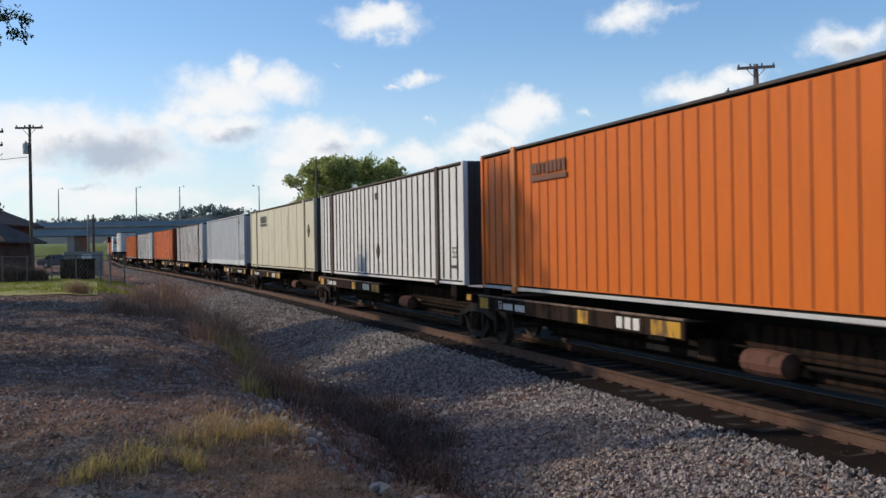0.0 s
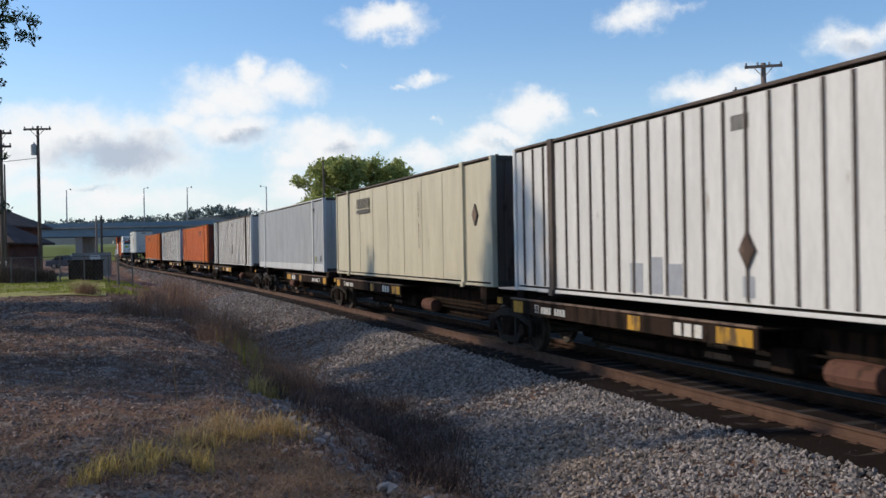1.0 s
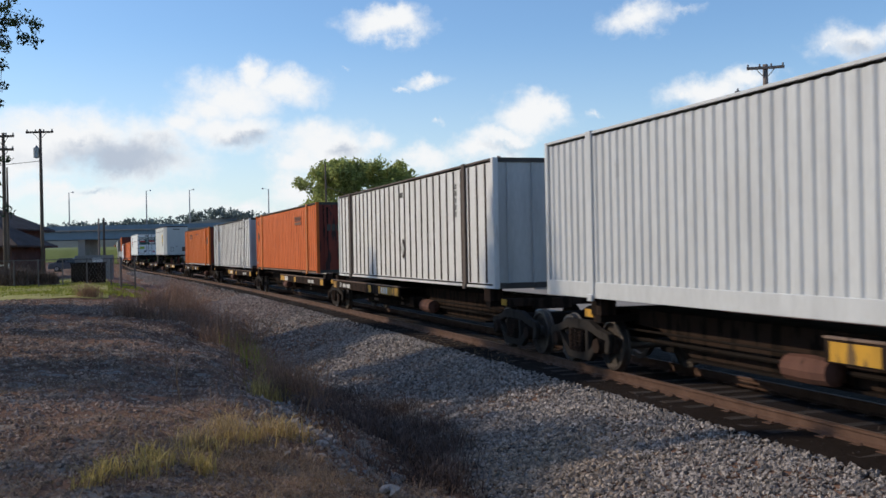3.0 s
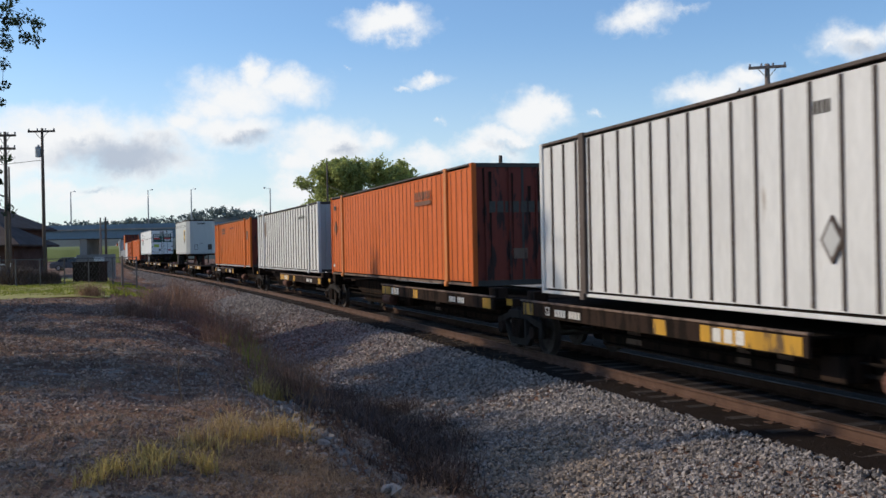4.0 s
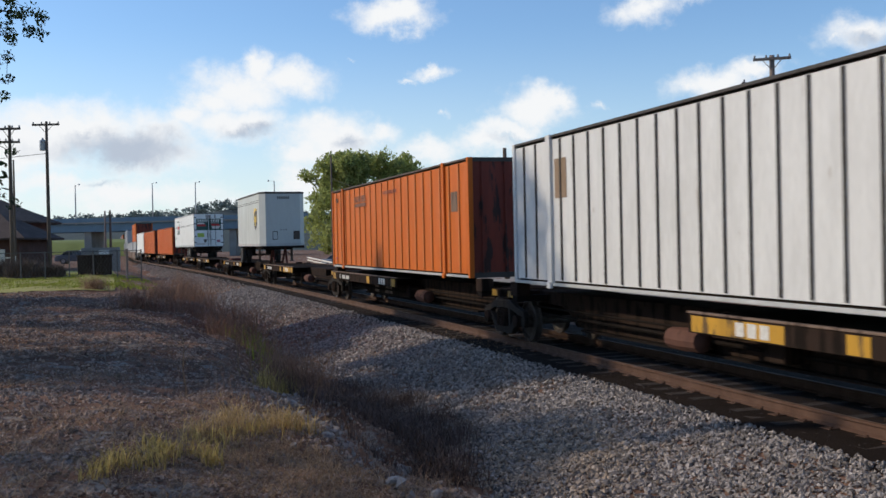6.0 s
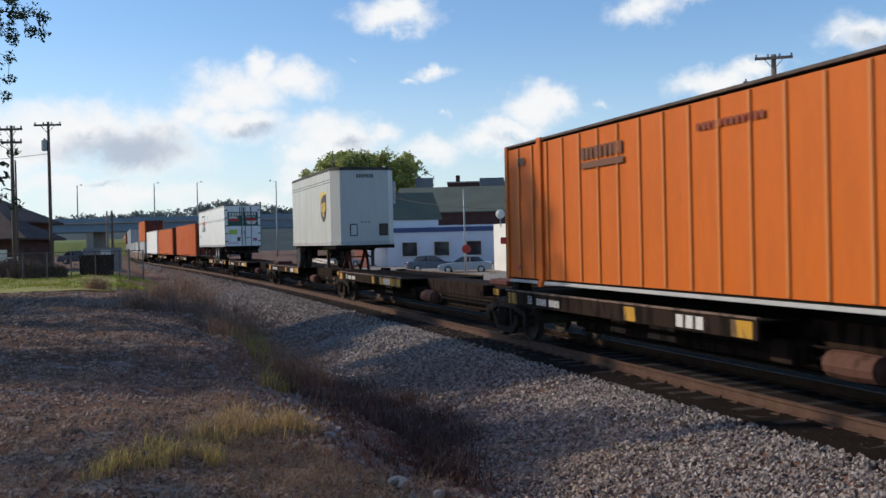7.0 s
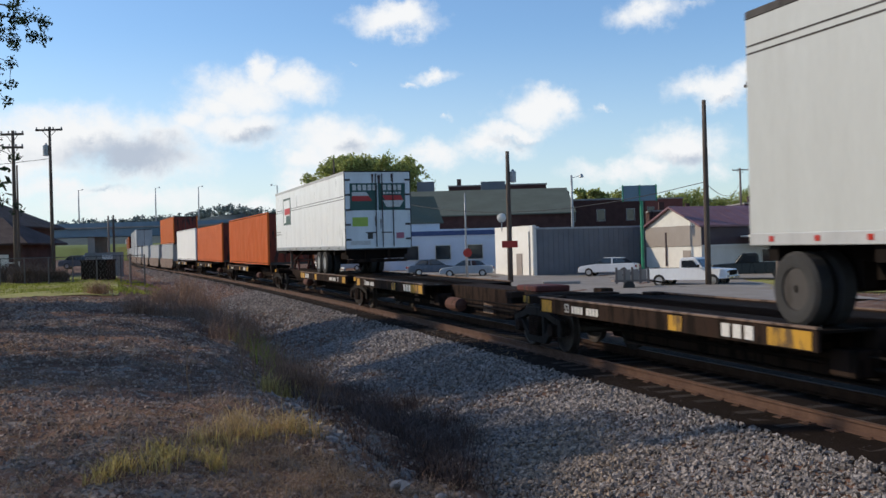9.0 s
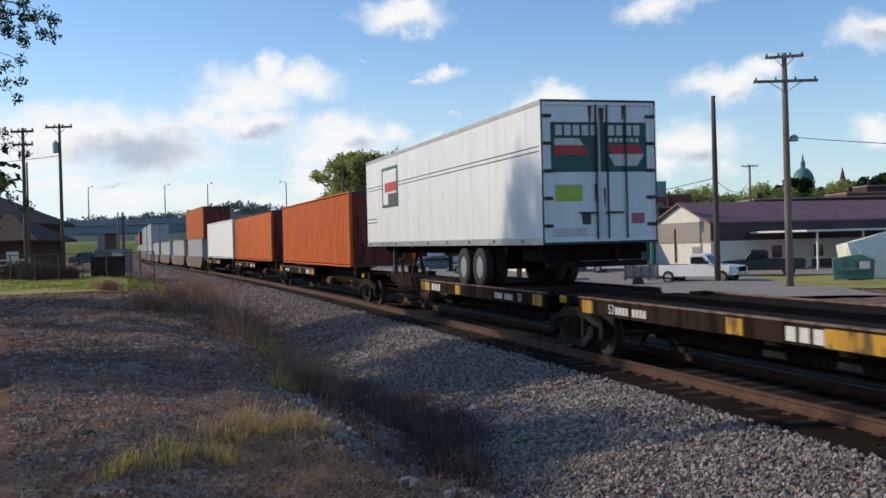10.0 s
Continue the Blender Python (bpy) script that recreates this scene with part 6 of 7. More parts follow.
BLUEWALL = material("pale_blue_wall", (0.66, 0.69, 0.74), 0.7, 0, (0.52, 0.55, 0.60), 0.6, 0.5, 8, 0.05)
TEAL = material("teal_girder_paint", (0.17, 0.25, 0.30), 0.7, 0, (0.12, 0.18, 0.22), 0.2, 0.5, 2, 0.02)
CONCRETE = material("stained_concrete", (0.33, 0.31, 0.28), 0.9, 0, (0.2, 0.185, 0.165), 0.4, 0.6, 5, 0.2)
COPPER = material("verdigris_copper", (0.07, 0.19, 0.17), 0.6, 0, (0.045, 0.12, 0.11), 0.2, 0.5, 3, 0.02)
GREEN_PAINT = material("bright_green_post_paint", (0.03, 0.26, 0.13), 0.5, 0, (0.02, 0.17, 0.09), 1, 0.4, 20, 0.02)
BIN_GREEN = material("faded_green_dumpster", (0.10, 0.22, 0.19), 0.6, 0, (0.05, 0.11, 0.10), 1.5, 0.6, 14, 0.05, (0.14, 0.08, 0.05), 0.66)
TARP = material("white_tarpaulin", (0.80, 0.77, 0.68), 0.6, 0, (0.65, 0.62, 0.54), 2, 0.4, 10, 0.15)
GLASS = material("dark_window_glass", (0.02, 0.025, 0.03), 0.08, 0, (0.03, 0.035, 0.04), 1, 0.3, 5, 0, spec=0.8)
CHROME = material("chrome_trim", (0.6, 0.6, 0.6), 0.2, 1.0, (0.4, 0.4, 0.4), 3, 0.3, 20, 0)
LAWN = material("mown_green_slope", (0.16, 0.20, 0.04), 0.9, 0, (0.10, 0.13, 0.03), 0.2, 0.6, 3, 0.2)


def prism_roof(name, parent, mat, x0, x1, y0, y1, eave, ridge, along="x", over=0.4, hip=0.0, thick=0.14):
    """A pitched roof with eaves, a ridge and thickness; hip: how far the ridge stops short of the ends."""
    bm = bmesh.new()
    a0, a1, b0, b1 = (x0 - over, x1 + over, y0 - over, y1 + over)
    for dz in (0, -thick):
        if along == "x":
            m = (b0 + b1) / 2
            pts = [(a0, b0, eave), (a1, b0, eave), (a1, b1, eave), (a0, b1, eave), (a0 + hip, m, ridge), (a1 - hip, m, ridge)]
            fs = [(0, 1, 5, 4), (2, 3, 4, 5), (1, 2, 5), (3, 0, 4)] if hip else [(0, 1, 5, 4), (2, 3, 4, 5)]
        else:
            m = (a0 + a1) / 2
            pts = [(a0, b0, eave), (a1, b0, eave), (a1, b1, eave), (a0, b1, eave), (m, b0 + hip, ridge), (m, b1 - hip, ridge)]
            fs = [(1, 2, 5, 4), (3, 0, 4, 5), (0, 1, 4), (2, 3, 5)] if hip else [(1, 2, 5, 4), (3, 0, 4, 5)]
        v = [bm.verts.new((x, y, z + dz)) for x, y, z in pts]
        for f in fs:
            bm.faces.new([v[i] for i in (f if dz == 0 else f[::-1])])
    bm.verts.ensure_lookup_table()
    edge = ((0, 1), (1, 2), (2, 3), (3, 0)) if hip else (((0, 1), (1, 5), (5, 2), (2, 3), (3, 4), (4, 0)) if along == "x" else ((0, 4), (4, 1), (1, 2), (2, 5), (5, 3), (3, 0)))
    for i, j in edge:
        bm.faces.new((bm.verts[i], bm.verts[j], bm.verts[j + 6], bm.verts[i + 6]))
    return part(name, bm, mat, parent)


def window(parent, x, y, z, w, h, axis="y", mat=None):
    """A framed pane set proud of a wall that faces -y, or -x."""
    f = (lambda a, b, c, d, e, g: (a, b, c, d, e, g)) if axis == "y" else (lambda a, b, c, d, e, g: (c, d, a, b, e, g))
    px, py = (x, y) if axis == "y" else (y, x)
    fr = bmesh.new()
    t = 0.09
    for b in ((px - w / 2 - t, px + w / 2 + t, py - 0.06, py, z + h, z + h + t), (px - w / 2 - t, px + w / 2 + t, py - 0.08, py, z - t, z), (px - w / 2 - t, px - w / 2, py - 0.06, py, z, z + h), (px + w / 2, px + w / 2 + t, py - 0.06, py, z, z + h)):
        box(fr, *f(*b))
    wd = part("window", fr, mat or SIDING, parent)
    boxes("pane", GLASS, wd, f(px - w / 2, px + w / 2, py - 0.025, py - 0.004, z, z + h))


def gable(parent, name, mat, x0, x1, y, eave, ridge, t=0.2):
    bm = bmesh.new()
    slab(bm, [(x0, eave), (x1, eave), ((x0 + x1) / 2, ridge)], y, y + t)
    return part(name, bm, mat, parent)


def make_left_side():
    h = tagged(new("brick_house"), "dark red brick house with a brown hipped roof", "house")
    boxes("wall", BRICK, h, (-58.6, -37.0, 80, 92, 0.2, 5.05))
    prism_roof("roof", h, SHINGLE, -58.6, -37.0, 80, 92, 5.0, 8.9, "x", 0.9, 7.5)
    boxes("fascia", SIDING, h, (-59.5, -36.1, 79.04, 79.1, 4.72, 4.86))
    for x in (-39.0, -43.0, -47.0):
        window(h, x, 80, 1.8, 1.1, 1.5)
    p = tagged(new("brick_outbuilding"), "low brick outbuilding with a brown shingle roof", "house")
    boxes("wall", BRICK, p, (-47, -31.5, 73, 79, 0.2, 3.45))
    prism_roof("roof", p, SHINGLE, -47, -31.5, 73, 79, 3.4, 5.4, "x", 0.7, 3.4)
    boxes("door", SIDING, p, (-33.4, -32.5, 72.94, 72.99, 0.6, 2.6))
    window(p, -36, 73, 1.4, 1.2, 1.1)
    # white porch rails
    r = tagged(new("porch_rail"), "white painted porch rail in front of the house", "railing")
    for z in (1.25, 1.6, 1.95):
        boxes("rail", SIDING, r, (-36.0, -30.5, 70.0, 70.06, z, z + 0.1))
    for x in (-36, -34.6, -33.2, -31.8, -30.5):
        boxes("post", SIDING, r, (x - 0.05, x + 0.05, 69.97, 70.09, 0.5, 2.1))
    FENCE = material("weathered_fence_wire", (0.13, 0.125, 0.12), 0.7, 0.3, (0.07, 0.065, 0.06), 4, 0.5, 30, 0.03)
    f = tagged(new("chain_link_fence"), "grey chain-link fence along the lot", "fence")
    ends = [(-27.5, 57.5), (-18.2, 58.5)]
    for k in range(8):
        t = k / 7
        x, y = ends[0][0] * (1 - t) + ends[1][0] * t, ends[0][1] * (1 - t) + ends[1][1] * t
        rods("post", FENCE, f, ((x, y, 0.4), (x, y, 2.35), 0.04), seg=8)
    for z in (0.75, 2.3):
        rods("rail", FENCE, f, ((*ends[0], z), (*ends[1], z), 0.025), seg=6)
    bm = bmesh.new()
    n = 46
    for k in range(n):
        t0, t1 = k / n, min(1.0, (k + 5) / n)
        a = (ends[0][0] * (1 - t0) + ends[1][0] * t0, ends[0][1] * (1 - t0) + ends[1][1] * t0)
        b = (ends[0][0] * (1 - t1) + ends[1][0] * t1, ends[0][1] * (1 - t1) + ends[1][1] * t1)
        rod(bm, (*a, 0.75), (*b, 2.3), 0.0045, seg=4)
        rod(bm, (*a, 2.3), (*b, 0.75), 0.0045, seg=4)
    tagged(part("wire_mesh", bm, FENCE, f), kind="stuff")
    d = tagged(new("dumpster"), "dark steel dumpster behind the fence", "dumpster")
    boxes("body", TRAIN_DARK, d, (-23.2, -21.6, 62.0, 63.6, 0.55, 2.0), bevel=0.03)
    boxes("lid", TRAIN_DARK, d, (-23.25, -21.55, 61.95, 63.65, 2.0, 2.1), bevel=0.02)
    tagged(rods("gate_post", WOOD_GREY, None, ((-18.7, 57.5, 0.3), (-18.7, 57.5, 2.4), 0.07), seg=8), "short weathered gate post by the track", "post")
    b = tagged(new("concrete_wall"), "pale concrete enclosure wall beside the track", "wall")
    boxes("wall", CONCRETE, b, (-29.6, -26.6, 80, 80.25, 0.4, 2.6))
    boxes("wall_panel", STUCCO, b, (-28.2, -27.4, 79.94, 79.998, 0.5, 2.4))
    for k, (x, y, r, hh) in enumerate(((-25.8, 60.5, 1.1, 1.9), (-27.6, 62, 1.2, 2.0), (-24.3, 61, 0.7, 1.4), (-29.5, 60, 1.0, 1.5))):
        tuft("shrub", "dark half-dead shrub behind the fence", [(x, y, r)], 1700, hh * 0.8, 0.03, WEED_DARK, 70 + k, (0.1, 0.9), "bush")
    car(-41.0, 110, 8, (0.10, 0.11, 0.13), "dark parked car beyond the fence", "dark_blue_car_paint")
    # overpass, its bank and the woods
    o = tagged(new("overpass"), "teal steel girder road overpass on concrete piers", "bridge")
    boxes("girder", TEAL, o, (-170, 10, 262, 262.5, 7.5, 9.6))
    boxes("girder", TEAL, o, (-170, 10, 273, 273.5, 7.5, 9.6))
    boxes("deck", CONCRETE, o, (-170, 10, 261.4, 274.1, 9.6, 9.95))
    boxes("parapet", TEAL, o, (-170, 10, 261.4, 261.6, 9.95, 11.0))
    for x in (-120, -95.5, -58, -30):
        boxes("pier", CONCRETE, o, (x - 0.9, x + 0.9, 263, 273, -1, 7.5))
    for k in range(24):
        x = -168 + 7.4 * k
        boxes("stiffener", TEAL, o, (x - 0.09, x + 0.09, 261.9, 262.0, 7.55, 9.55))
    bank = grid_hill(-210, -84, 277, 330, 9.0, 5, LAWN, "embankment", 3.0)
    tagged(bank, "sunlit grassy embankment behind the overpass", "embankment", kind="structure")
    woods = grid_hill(-900, 700, 700, 1500, 36, 40, LEAF_HAZE, "wooded_hills", 26.0)
    tagged(woods, "distant wooded hills paled by painted haze", "hills", kind="structure")
    rs = np.random.RandomState(9)
    pts = []
    for k in range(1500):
        x = rs.uniform(-420, 330)
        z = hill_crest(x)
        pts.append((x, 905 + rs.uniform(-30, 30), z + rs.uniform(-6, 1.0), rs.uniform(2.0, 4.5)))
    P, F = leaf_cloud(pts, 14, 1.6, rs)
    tagged(raw("distant_trees", P, F, LEAF_HAZE), "distant haze-pale tree crowns along the hill crest", "woods", kind="stuff")


def hill_crest(x):
    return float(np.interp(x, (-420, -340, -290, -240, -205, -170, -120, 0, 80, 200, 330), (31, 31.5, 34, 36, 44, 38, 30, 27, 26, 30, 30)))


def grid_hill(x0, x1, y0, y1, high, n, mat, name, rough):
    xs, ys = np.linspace(x0, x1, n * 3 + 1), np.linspace(y0, y1, n + 1)
    verts, faces = [], []
    for j, y in enumerate(ys):
        for x in xs:
            f = math.sin(math.pi * min(1, max(0, (y - y0) / (y1 - y0))) ** 0.7)
            top = hill_crest(x) if name == "wooded_hills" else high
            verts.append((x, y, -2 + (top - 1) * f + rough * 0.12 * (lumps(x, y, rough) - 0.5)))
    w = len(xs)
    for j in range(len(ys) - 1):
        for i in range(w - 1):
            faces.append((j * w + i, j * w + i + 1, (j + 1) * w + i + 1, (j + 1) * w + i))
    return raw(name, verts, faces, mat, None, True)


# ---- road vehicles ----
def car_wheel(parent, x, y, r, w=0.2):
    bm = bmesh.new()
    sy = 1 if y > 0 else -1
    lathe(bm, ((r * 0.6, y - w / 2), (r * 0.92, y - w / 2), (r, y - w / 3), (r, y + w / 3), (r * 0.92, y + w / 2), (r * 0.6, y + w / 2)), "y", 18, (x, 0, r), False)
    t = part("wheel", bm, RUBBER, parent)
    bm = bmesh.new()
    lathe(bm, ((r * 0.62, y + sy * (w / 2 - 0.01)), (r * 0.5, y + sy * (w / 2 - 0.03)), (r * 0.15, y + sy * w / 2)), "y", 14, (x, 0, r))
    part("rim", bm, ALU, t)


def body_shell(name, parent, mat, outline, half, tuck=0.08, bevel=0.05):
    bm = bmesh.new()
    slab(bm, outline, -half, half)
    for v in bm.verts:
        if v.co.z > 0.95:
            v.co.y *= 1 - tuck
    return part(name, bm, mat, parent, bevel=bevel)


def car(x, y, yaw, colour, label, paint_name):
    m = paint(paint_name, colour, colour, 0.95, 0.28, 0.15)
    c = tagged(new("car"), label, "car", "parked vehicles")
    c.location, c.rotation_euler = (x, y, ground_at(x, y)), (0, 0, radians(yaw))
    body_shell("body", c, m, [(-2.3, 0.30), (-2.35, 0.62), (-2.2, 0.92), (-1.7, 0.98), (0.9, 0.94), (2.1, 0.78), (2.3, 0.55), (2.28, 0.28)], 0.87)
    body_shell("cabin", c, GLASS, [(-1.75, 0.95), (-1.15, 1.38), (0.25, 1.40), (1.05, 0.95)], 0.76, 0.1, 0.03)
    body_shell("roof", c, m, [(-1.2, 1.37), (-1.1, 1.43), (0.2, 1.45), (0.3, 1.39)], 0.68, 0.05, 0.015)
    for wx in (-1.4, 1.4):
        for wy in (-0.8, 0.8):
            car_wheel(c, wx, wy, 0.32)
    for wy in (-0.62, 0.62):
        boxes("headlight", CHROME, c, (2.22, 2.3, wy - 0.16, wy + 0.16, 0.58, 0.72))
        boxes("tail_light", material("red_lens", (0.35, 0.02, 0.02), 0.3), c, (-2.36, -2.28, wy - 0.16, wy + 0.16, 0.66, 0.82))
    for px in (-0.45,):
        for sy in (-1, 1):
            boxes("door_post", m, c, (px - 0.05, px + 0.05, *sorted((sy * 0.70, sy * 0.755)), 0.95, 1.38))
    return c


def pickup(x, y, yaw, colour, label, paint_name):
    m = paint(paint_name, colour, tuple(k * 0.7 for k in colour), 0.75, 0.3, 0.2)
    c = tagged(new("pickup_truck"), label, "pickup truck", "parked vehicles")
    c.location, c.rotation_euler = (x, y, ground_at(x, y)), (0, 0, radians(yaw))
    body_shell("body", c, m, [(-2.6, 0.52), (-2.62, 1.10), (-0.35, 1.10), (-0.3, 1.12), (1.15, 1.12), (2.5, 1.02), (2.62, 0.8), (2.6, 0.5), (1.2, 0.42), (-1.2, 0.42)], 0.93, 0.03)
    body_shell("cab", c, m, [(-0.42, 1.1), (-0.38, 1.60), (-0.25, 1.74), (0.55, 1.74), (0.68, 1.68), (1.12, 1.1)], 0.86, 0.12, 0.04)
    for sy in (-1, 1):
        bm = bmesh.new()
        slab(bm, [(-0.22, 1.16), (-0.20, 1.56), (0.5, 1.58), (0.80, 1.16)], *sorted((sy * 0.80, sy * 0.83)))
        part("side_window", bm, GLASS, c)
        boxes("mirror", TRAIN_DARK, c, (0.85, 0.93, *sorted((sy * 0.9, sy * 1.08)), 1.16, 1.32))
        boxes("headlight", CHROME, c, (2.57, 2.64, *sorted((sy * 0.62, sy * 0.88)), 0.80, 0.95))
        boxes("tail_light", material("red_lens", (0.35, 0.02, 0.02), 0.3), c, (-2.64, -2.6, *sorted((sy * 0.78, sy * 0.92)), 0.7, 1.0))
    bm = bmesh.new()
    a = [bm.verts.new(p) for p in ((1.06, -0.70, 1.18), (1.06, 0.70, 1.18), (0.74, 0.64, 1.62), (0.74, -0.64, 1.62))]
    b = [bm.verts.new(v.co + Vector((0.03, 0, 0.02))) for v in a]
    bm.faces.new(a[::-1])
    bm.faces.new(b)
    for i in range(4):
        bm.faces.new((a[i], a[(i + 1) % 4], b[(i + 1) % 4], b[i]))
    part("windscreen", bm, GLASS, c)
    boxes("bed_well", TRAIN_DARK, c, (-2.5, -0.5, -0.78, 0.78, 1.085, 1.112))
    boxes("grille", TRAIN_DARK, c, (2.61, 2.65, -0.6, 0.6, 0.68, 0.96))
    boxes("bumper", CHROME, c, (2.58, 2.72, -0.92, 0.92, 0.48, 0.64), bevel=0.02)
    boxes("rear_bumper", CHROME, c, (-2.74, -2.6, -0.9, 0.9, 0.5, 0.64), bevel=0.02)
    for wx in (-1.62, 1.72):
        for wy in (-0.84, 0.84):
            car_wheel(c, wx, wy, 0.38, 0.24)
    return c


def dumpster(x, y, yaw, label):
    d = tagged(new("dumpster"), label, "dumpster")
    d.location, d.rotation_euler = (x, y, ground_at(x, y)), (0, 0, radians(yaw))
    bm = bmesh.new()
    slab(bm, [(-1.05, 0.12), (-1.1, 1.25), (0.35, 1.5), (1.1, 1.2), (1.05, 0.12)], -0.75, 0.75)
    part("body", bm, BIN_GREEN, d, bevel=0.02)
    for px in (-0.6, 0.0, 0.6):
        boxes("rib", BIN_GREEN, d, (px - 0.05, px + 0.05, -0.80, -0.75, 0.15, 1.2))
    boxes("fork_pocket", BIN_GREEN, d, (-0.9, 0.9, -0.87, -0.80, 0.6, 0.78))
    boxes("notice", BAR_WHITE, d, (0.3, 0.85, -0.885, -0.872, 0.7, 1.1))
    boxes("skid", TRAIN_DARK, d, (-1, -0.8, -0.7, 0.7, 0.0, 0.12), (0.8, 1.0, -0.7, 0.7, 0.0, 0.12))


def turned(x, y, yaw):
    """Turns a building about its front corner."""
    return pose(x, y, 0, 0, 0, yaw) @ pose(-x, -y, 0)


def make_right_side():
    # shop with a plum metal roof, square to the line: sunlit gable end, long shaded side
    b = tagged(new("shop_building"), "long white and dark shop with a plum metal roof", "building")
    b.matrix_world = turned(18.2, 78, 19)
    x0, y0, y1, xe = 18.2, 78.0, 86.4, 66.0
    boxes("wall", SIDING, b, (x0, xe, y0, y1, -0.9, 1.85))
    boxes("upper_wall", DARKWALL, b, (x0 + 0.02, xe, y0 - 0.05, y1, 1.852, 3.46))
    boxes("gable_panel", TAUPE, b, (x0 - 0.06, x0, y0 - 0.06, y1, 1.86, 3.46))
    bm = bmesh.new()
    slab(bm, [(y0, 3.47), (y1, 3.47), ((y0 + y1) / 2, 5.0)], -0.08, 0.02)
    bmesh.ops.transform(bm, matrix=Matrix.Translation((x0, 0, 0)) @ pose(0, 0, 0, 0, 0, 90), verts=bm.verts)
    part("gable", bm, SIDING, b)
    prism_roof("roof", b, PLUM_ROOF, x0, xe, y0, y1, 3.44, 5.06, "x", 0.35)
    for k in range(46):
        x = x0 + 0.3 + k
        bm = bmesh.new()
        m = (y0 + y1) / 2
        v = [bm.verts.new(p) for p in ((x, y0 - 0.35, 3.445), (x + 0.06, y0 - 0.35, 3.445), (x + 0.06, m, 5.065), (x, m, 5.065), (x, y0 - 0.35, 3.46), (x + 0.06, y0 - 0.35, 3.46), (x + 0.06, m, 5.08), (x, m, 5.08))]
        for f in ((0, 1, 2, 3), (4, 7, 6, 5), (0, 4, 5, 1), (1, 5, 6, 2), (2, 6, 7, 3), (3, 7, 4, 0)):
            bm.faces.new([v[i] for i in f])
        part("roof_seam", bm, PLUM_ROOF, b)
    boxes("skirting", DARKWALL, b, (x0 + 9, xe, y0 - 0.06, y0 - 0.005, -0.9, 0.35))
    boxes("wall_trim", SIDING, b, (x0, xe, y0 - 0.13, y0 - 0.05, 1.80, 1.95))
    for x in (24.0, 27.8, 30.0, 33.5, 38.5):
        window(b, x, y0, 0.55, 0.9, 0.95)
    boxes("door", SIDING, b, (25.4, 26.4, y0 - 0.06, y0 - 0.004, -0.7, 1.4))
    boxes("poster", TAUPE, b, (x0 - 0.05, x0 - 0.005, y0 + 1.5, y0 + 2.6, 0.9, 1.55))
    boxes("gable_conduit", DARKWALL, b, (x0 - 0.14, x0 - 0.06, y0 + 5.0, y0 + 5.12, 0.3, 3.0))
    a = tagged(new("canopy"), "flat white metal canopy on steel posts", "canopy")
    a.matrix_world = turned(18.2, 78, 19)
    boxes("roof", SIDING, a, (21.5, 36.5, 71, 77.8, 2.45, 2.6), bevel=0.02)
    for x, y in ((22.6, 71.3), (26.5, 71.3), (32, 71.3)):
        boxes("post", SIDING, a, (x - 0.06, x + 0.06, y - 0.06, y + 0.06, -0.7, 2.45))
    dumpster(21.6, 58.5, -18, "faded green steel dumpster on the grass")
    t = tagged(new("covered_boat"), "white tarpaulin stretched over a trailer frame", "tarpaulin")
    bm = bmesh.new()
    pts = [(22.6, 60, -0.5), (26.5, 60, -0.4), (26.5, 63, -0.4), (22.6, 63, -0.5), (22.0, 60.3, 1.7), (24.8, 60.2, 2.45), (26.2, 62, 2.5), (22.2, 62.8, 1.6), (23.4, 60, 1.0)]
    v = [bm.verts.new(p) for p in pts]
    bmesh.ops.convex_hull(bm, input=v)
    bmesh.ops.subdivide_edges(bm, edges=bm.edges[:], cuts=3)
    for q in bm.verts:
        q.co += Vector((1, 1, 1)) * 0.12 * noise.noise(q.co * 1.3)
    part("cover", bm, TARP, t)
    pickup(13.75, 62.0, -34, (0.86, 0.86, 0.84), "white pickup truck parked beside the line", "white_truck_paint")
    pickup(18.9, 67.0, 165, (0.016, 0.02, 0.02), "dark green pickup truck parked nose away", "dark_green_truck_paint")
    car(11.6, 81.0, 156, (0.72, 0.72, 0.72), "white sedan parked by the grey wall", "white_car_paint")
    car(-2.6, 92, 10, (0.10, 0.13, 0.17), "dark blue car parked on the road", "blue_car_paint")
    car(0.4, 88, 176, (0.35, 0.40, 0.44), "silver-grey car parked on the road", "silver_car_paint")
    car(-13.5, 118, 5, (0.4, 0.42, 0.44), "grey car parked by the large tree", "grey_car_paint")
    u = tagged(new("utility_trailer"), "weathered wooden utility trailer with upright boards", "trailer")
    boxes("bed", WOOD_GREY, u, (8.8, 10.8, 59.4, 60.9, 0.0, 0.12))
    for k in range(5):
        boxes("stake", WOOD_GREY, u, (8.85 + k * 0.46, 8.98 + k * 0.46, 59.36, 59.42, -0.1, 0.85))
    for k in range(4):
        boxes("side_board", TAUPE, u, (8.99 + k * 0.46, 9.29 + k * 0.46, 59.42, 59.46, 0.12, 0.72))
    bm = bmesh.new()
    lathe(bm, ((0.16, -0.1), (0.33, -0.1), (0.34, 0), (0.33, 0.1), (0.16, 0.1)), "y", 16, (9.6, 59.2, -0.28))
    part("wheel", bm, RUBBER, u)
    rods("drawbar", TRAIN_DARK, u, ((10.8, 60.1, 0.05), (12.0, 60.1, -0.15), 0.05), seg=6)
    # sign on a green post
    s = tagged(new("billboard_sign"), "roadside sign seen from behind on a green post", "sign")
    boxes("panel", TEAL, s, (12.6, 15.3, 79.9, 80.1, 5.5, 6.7))
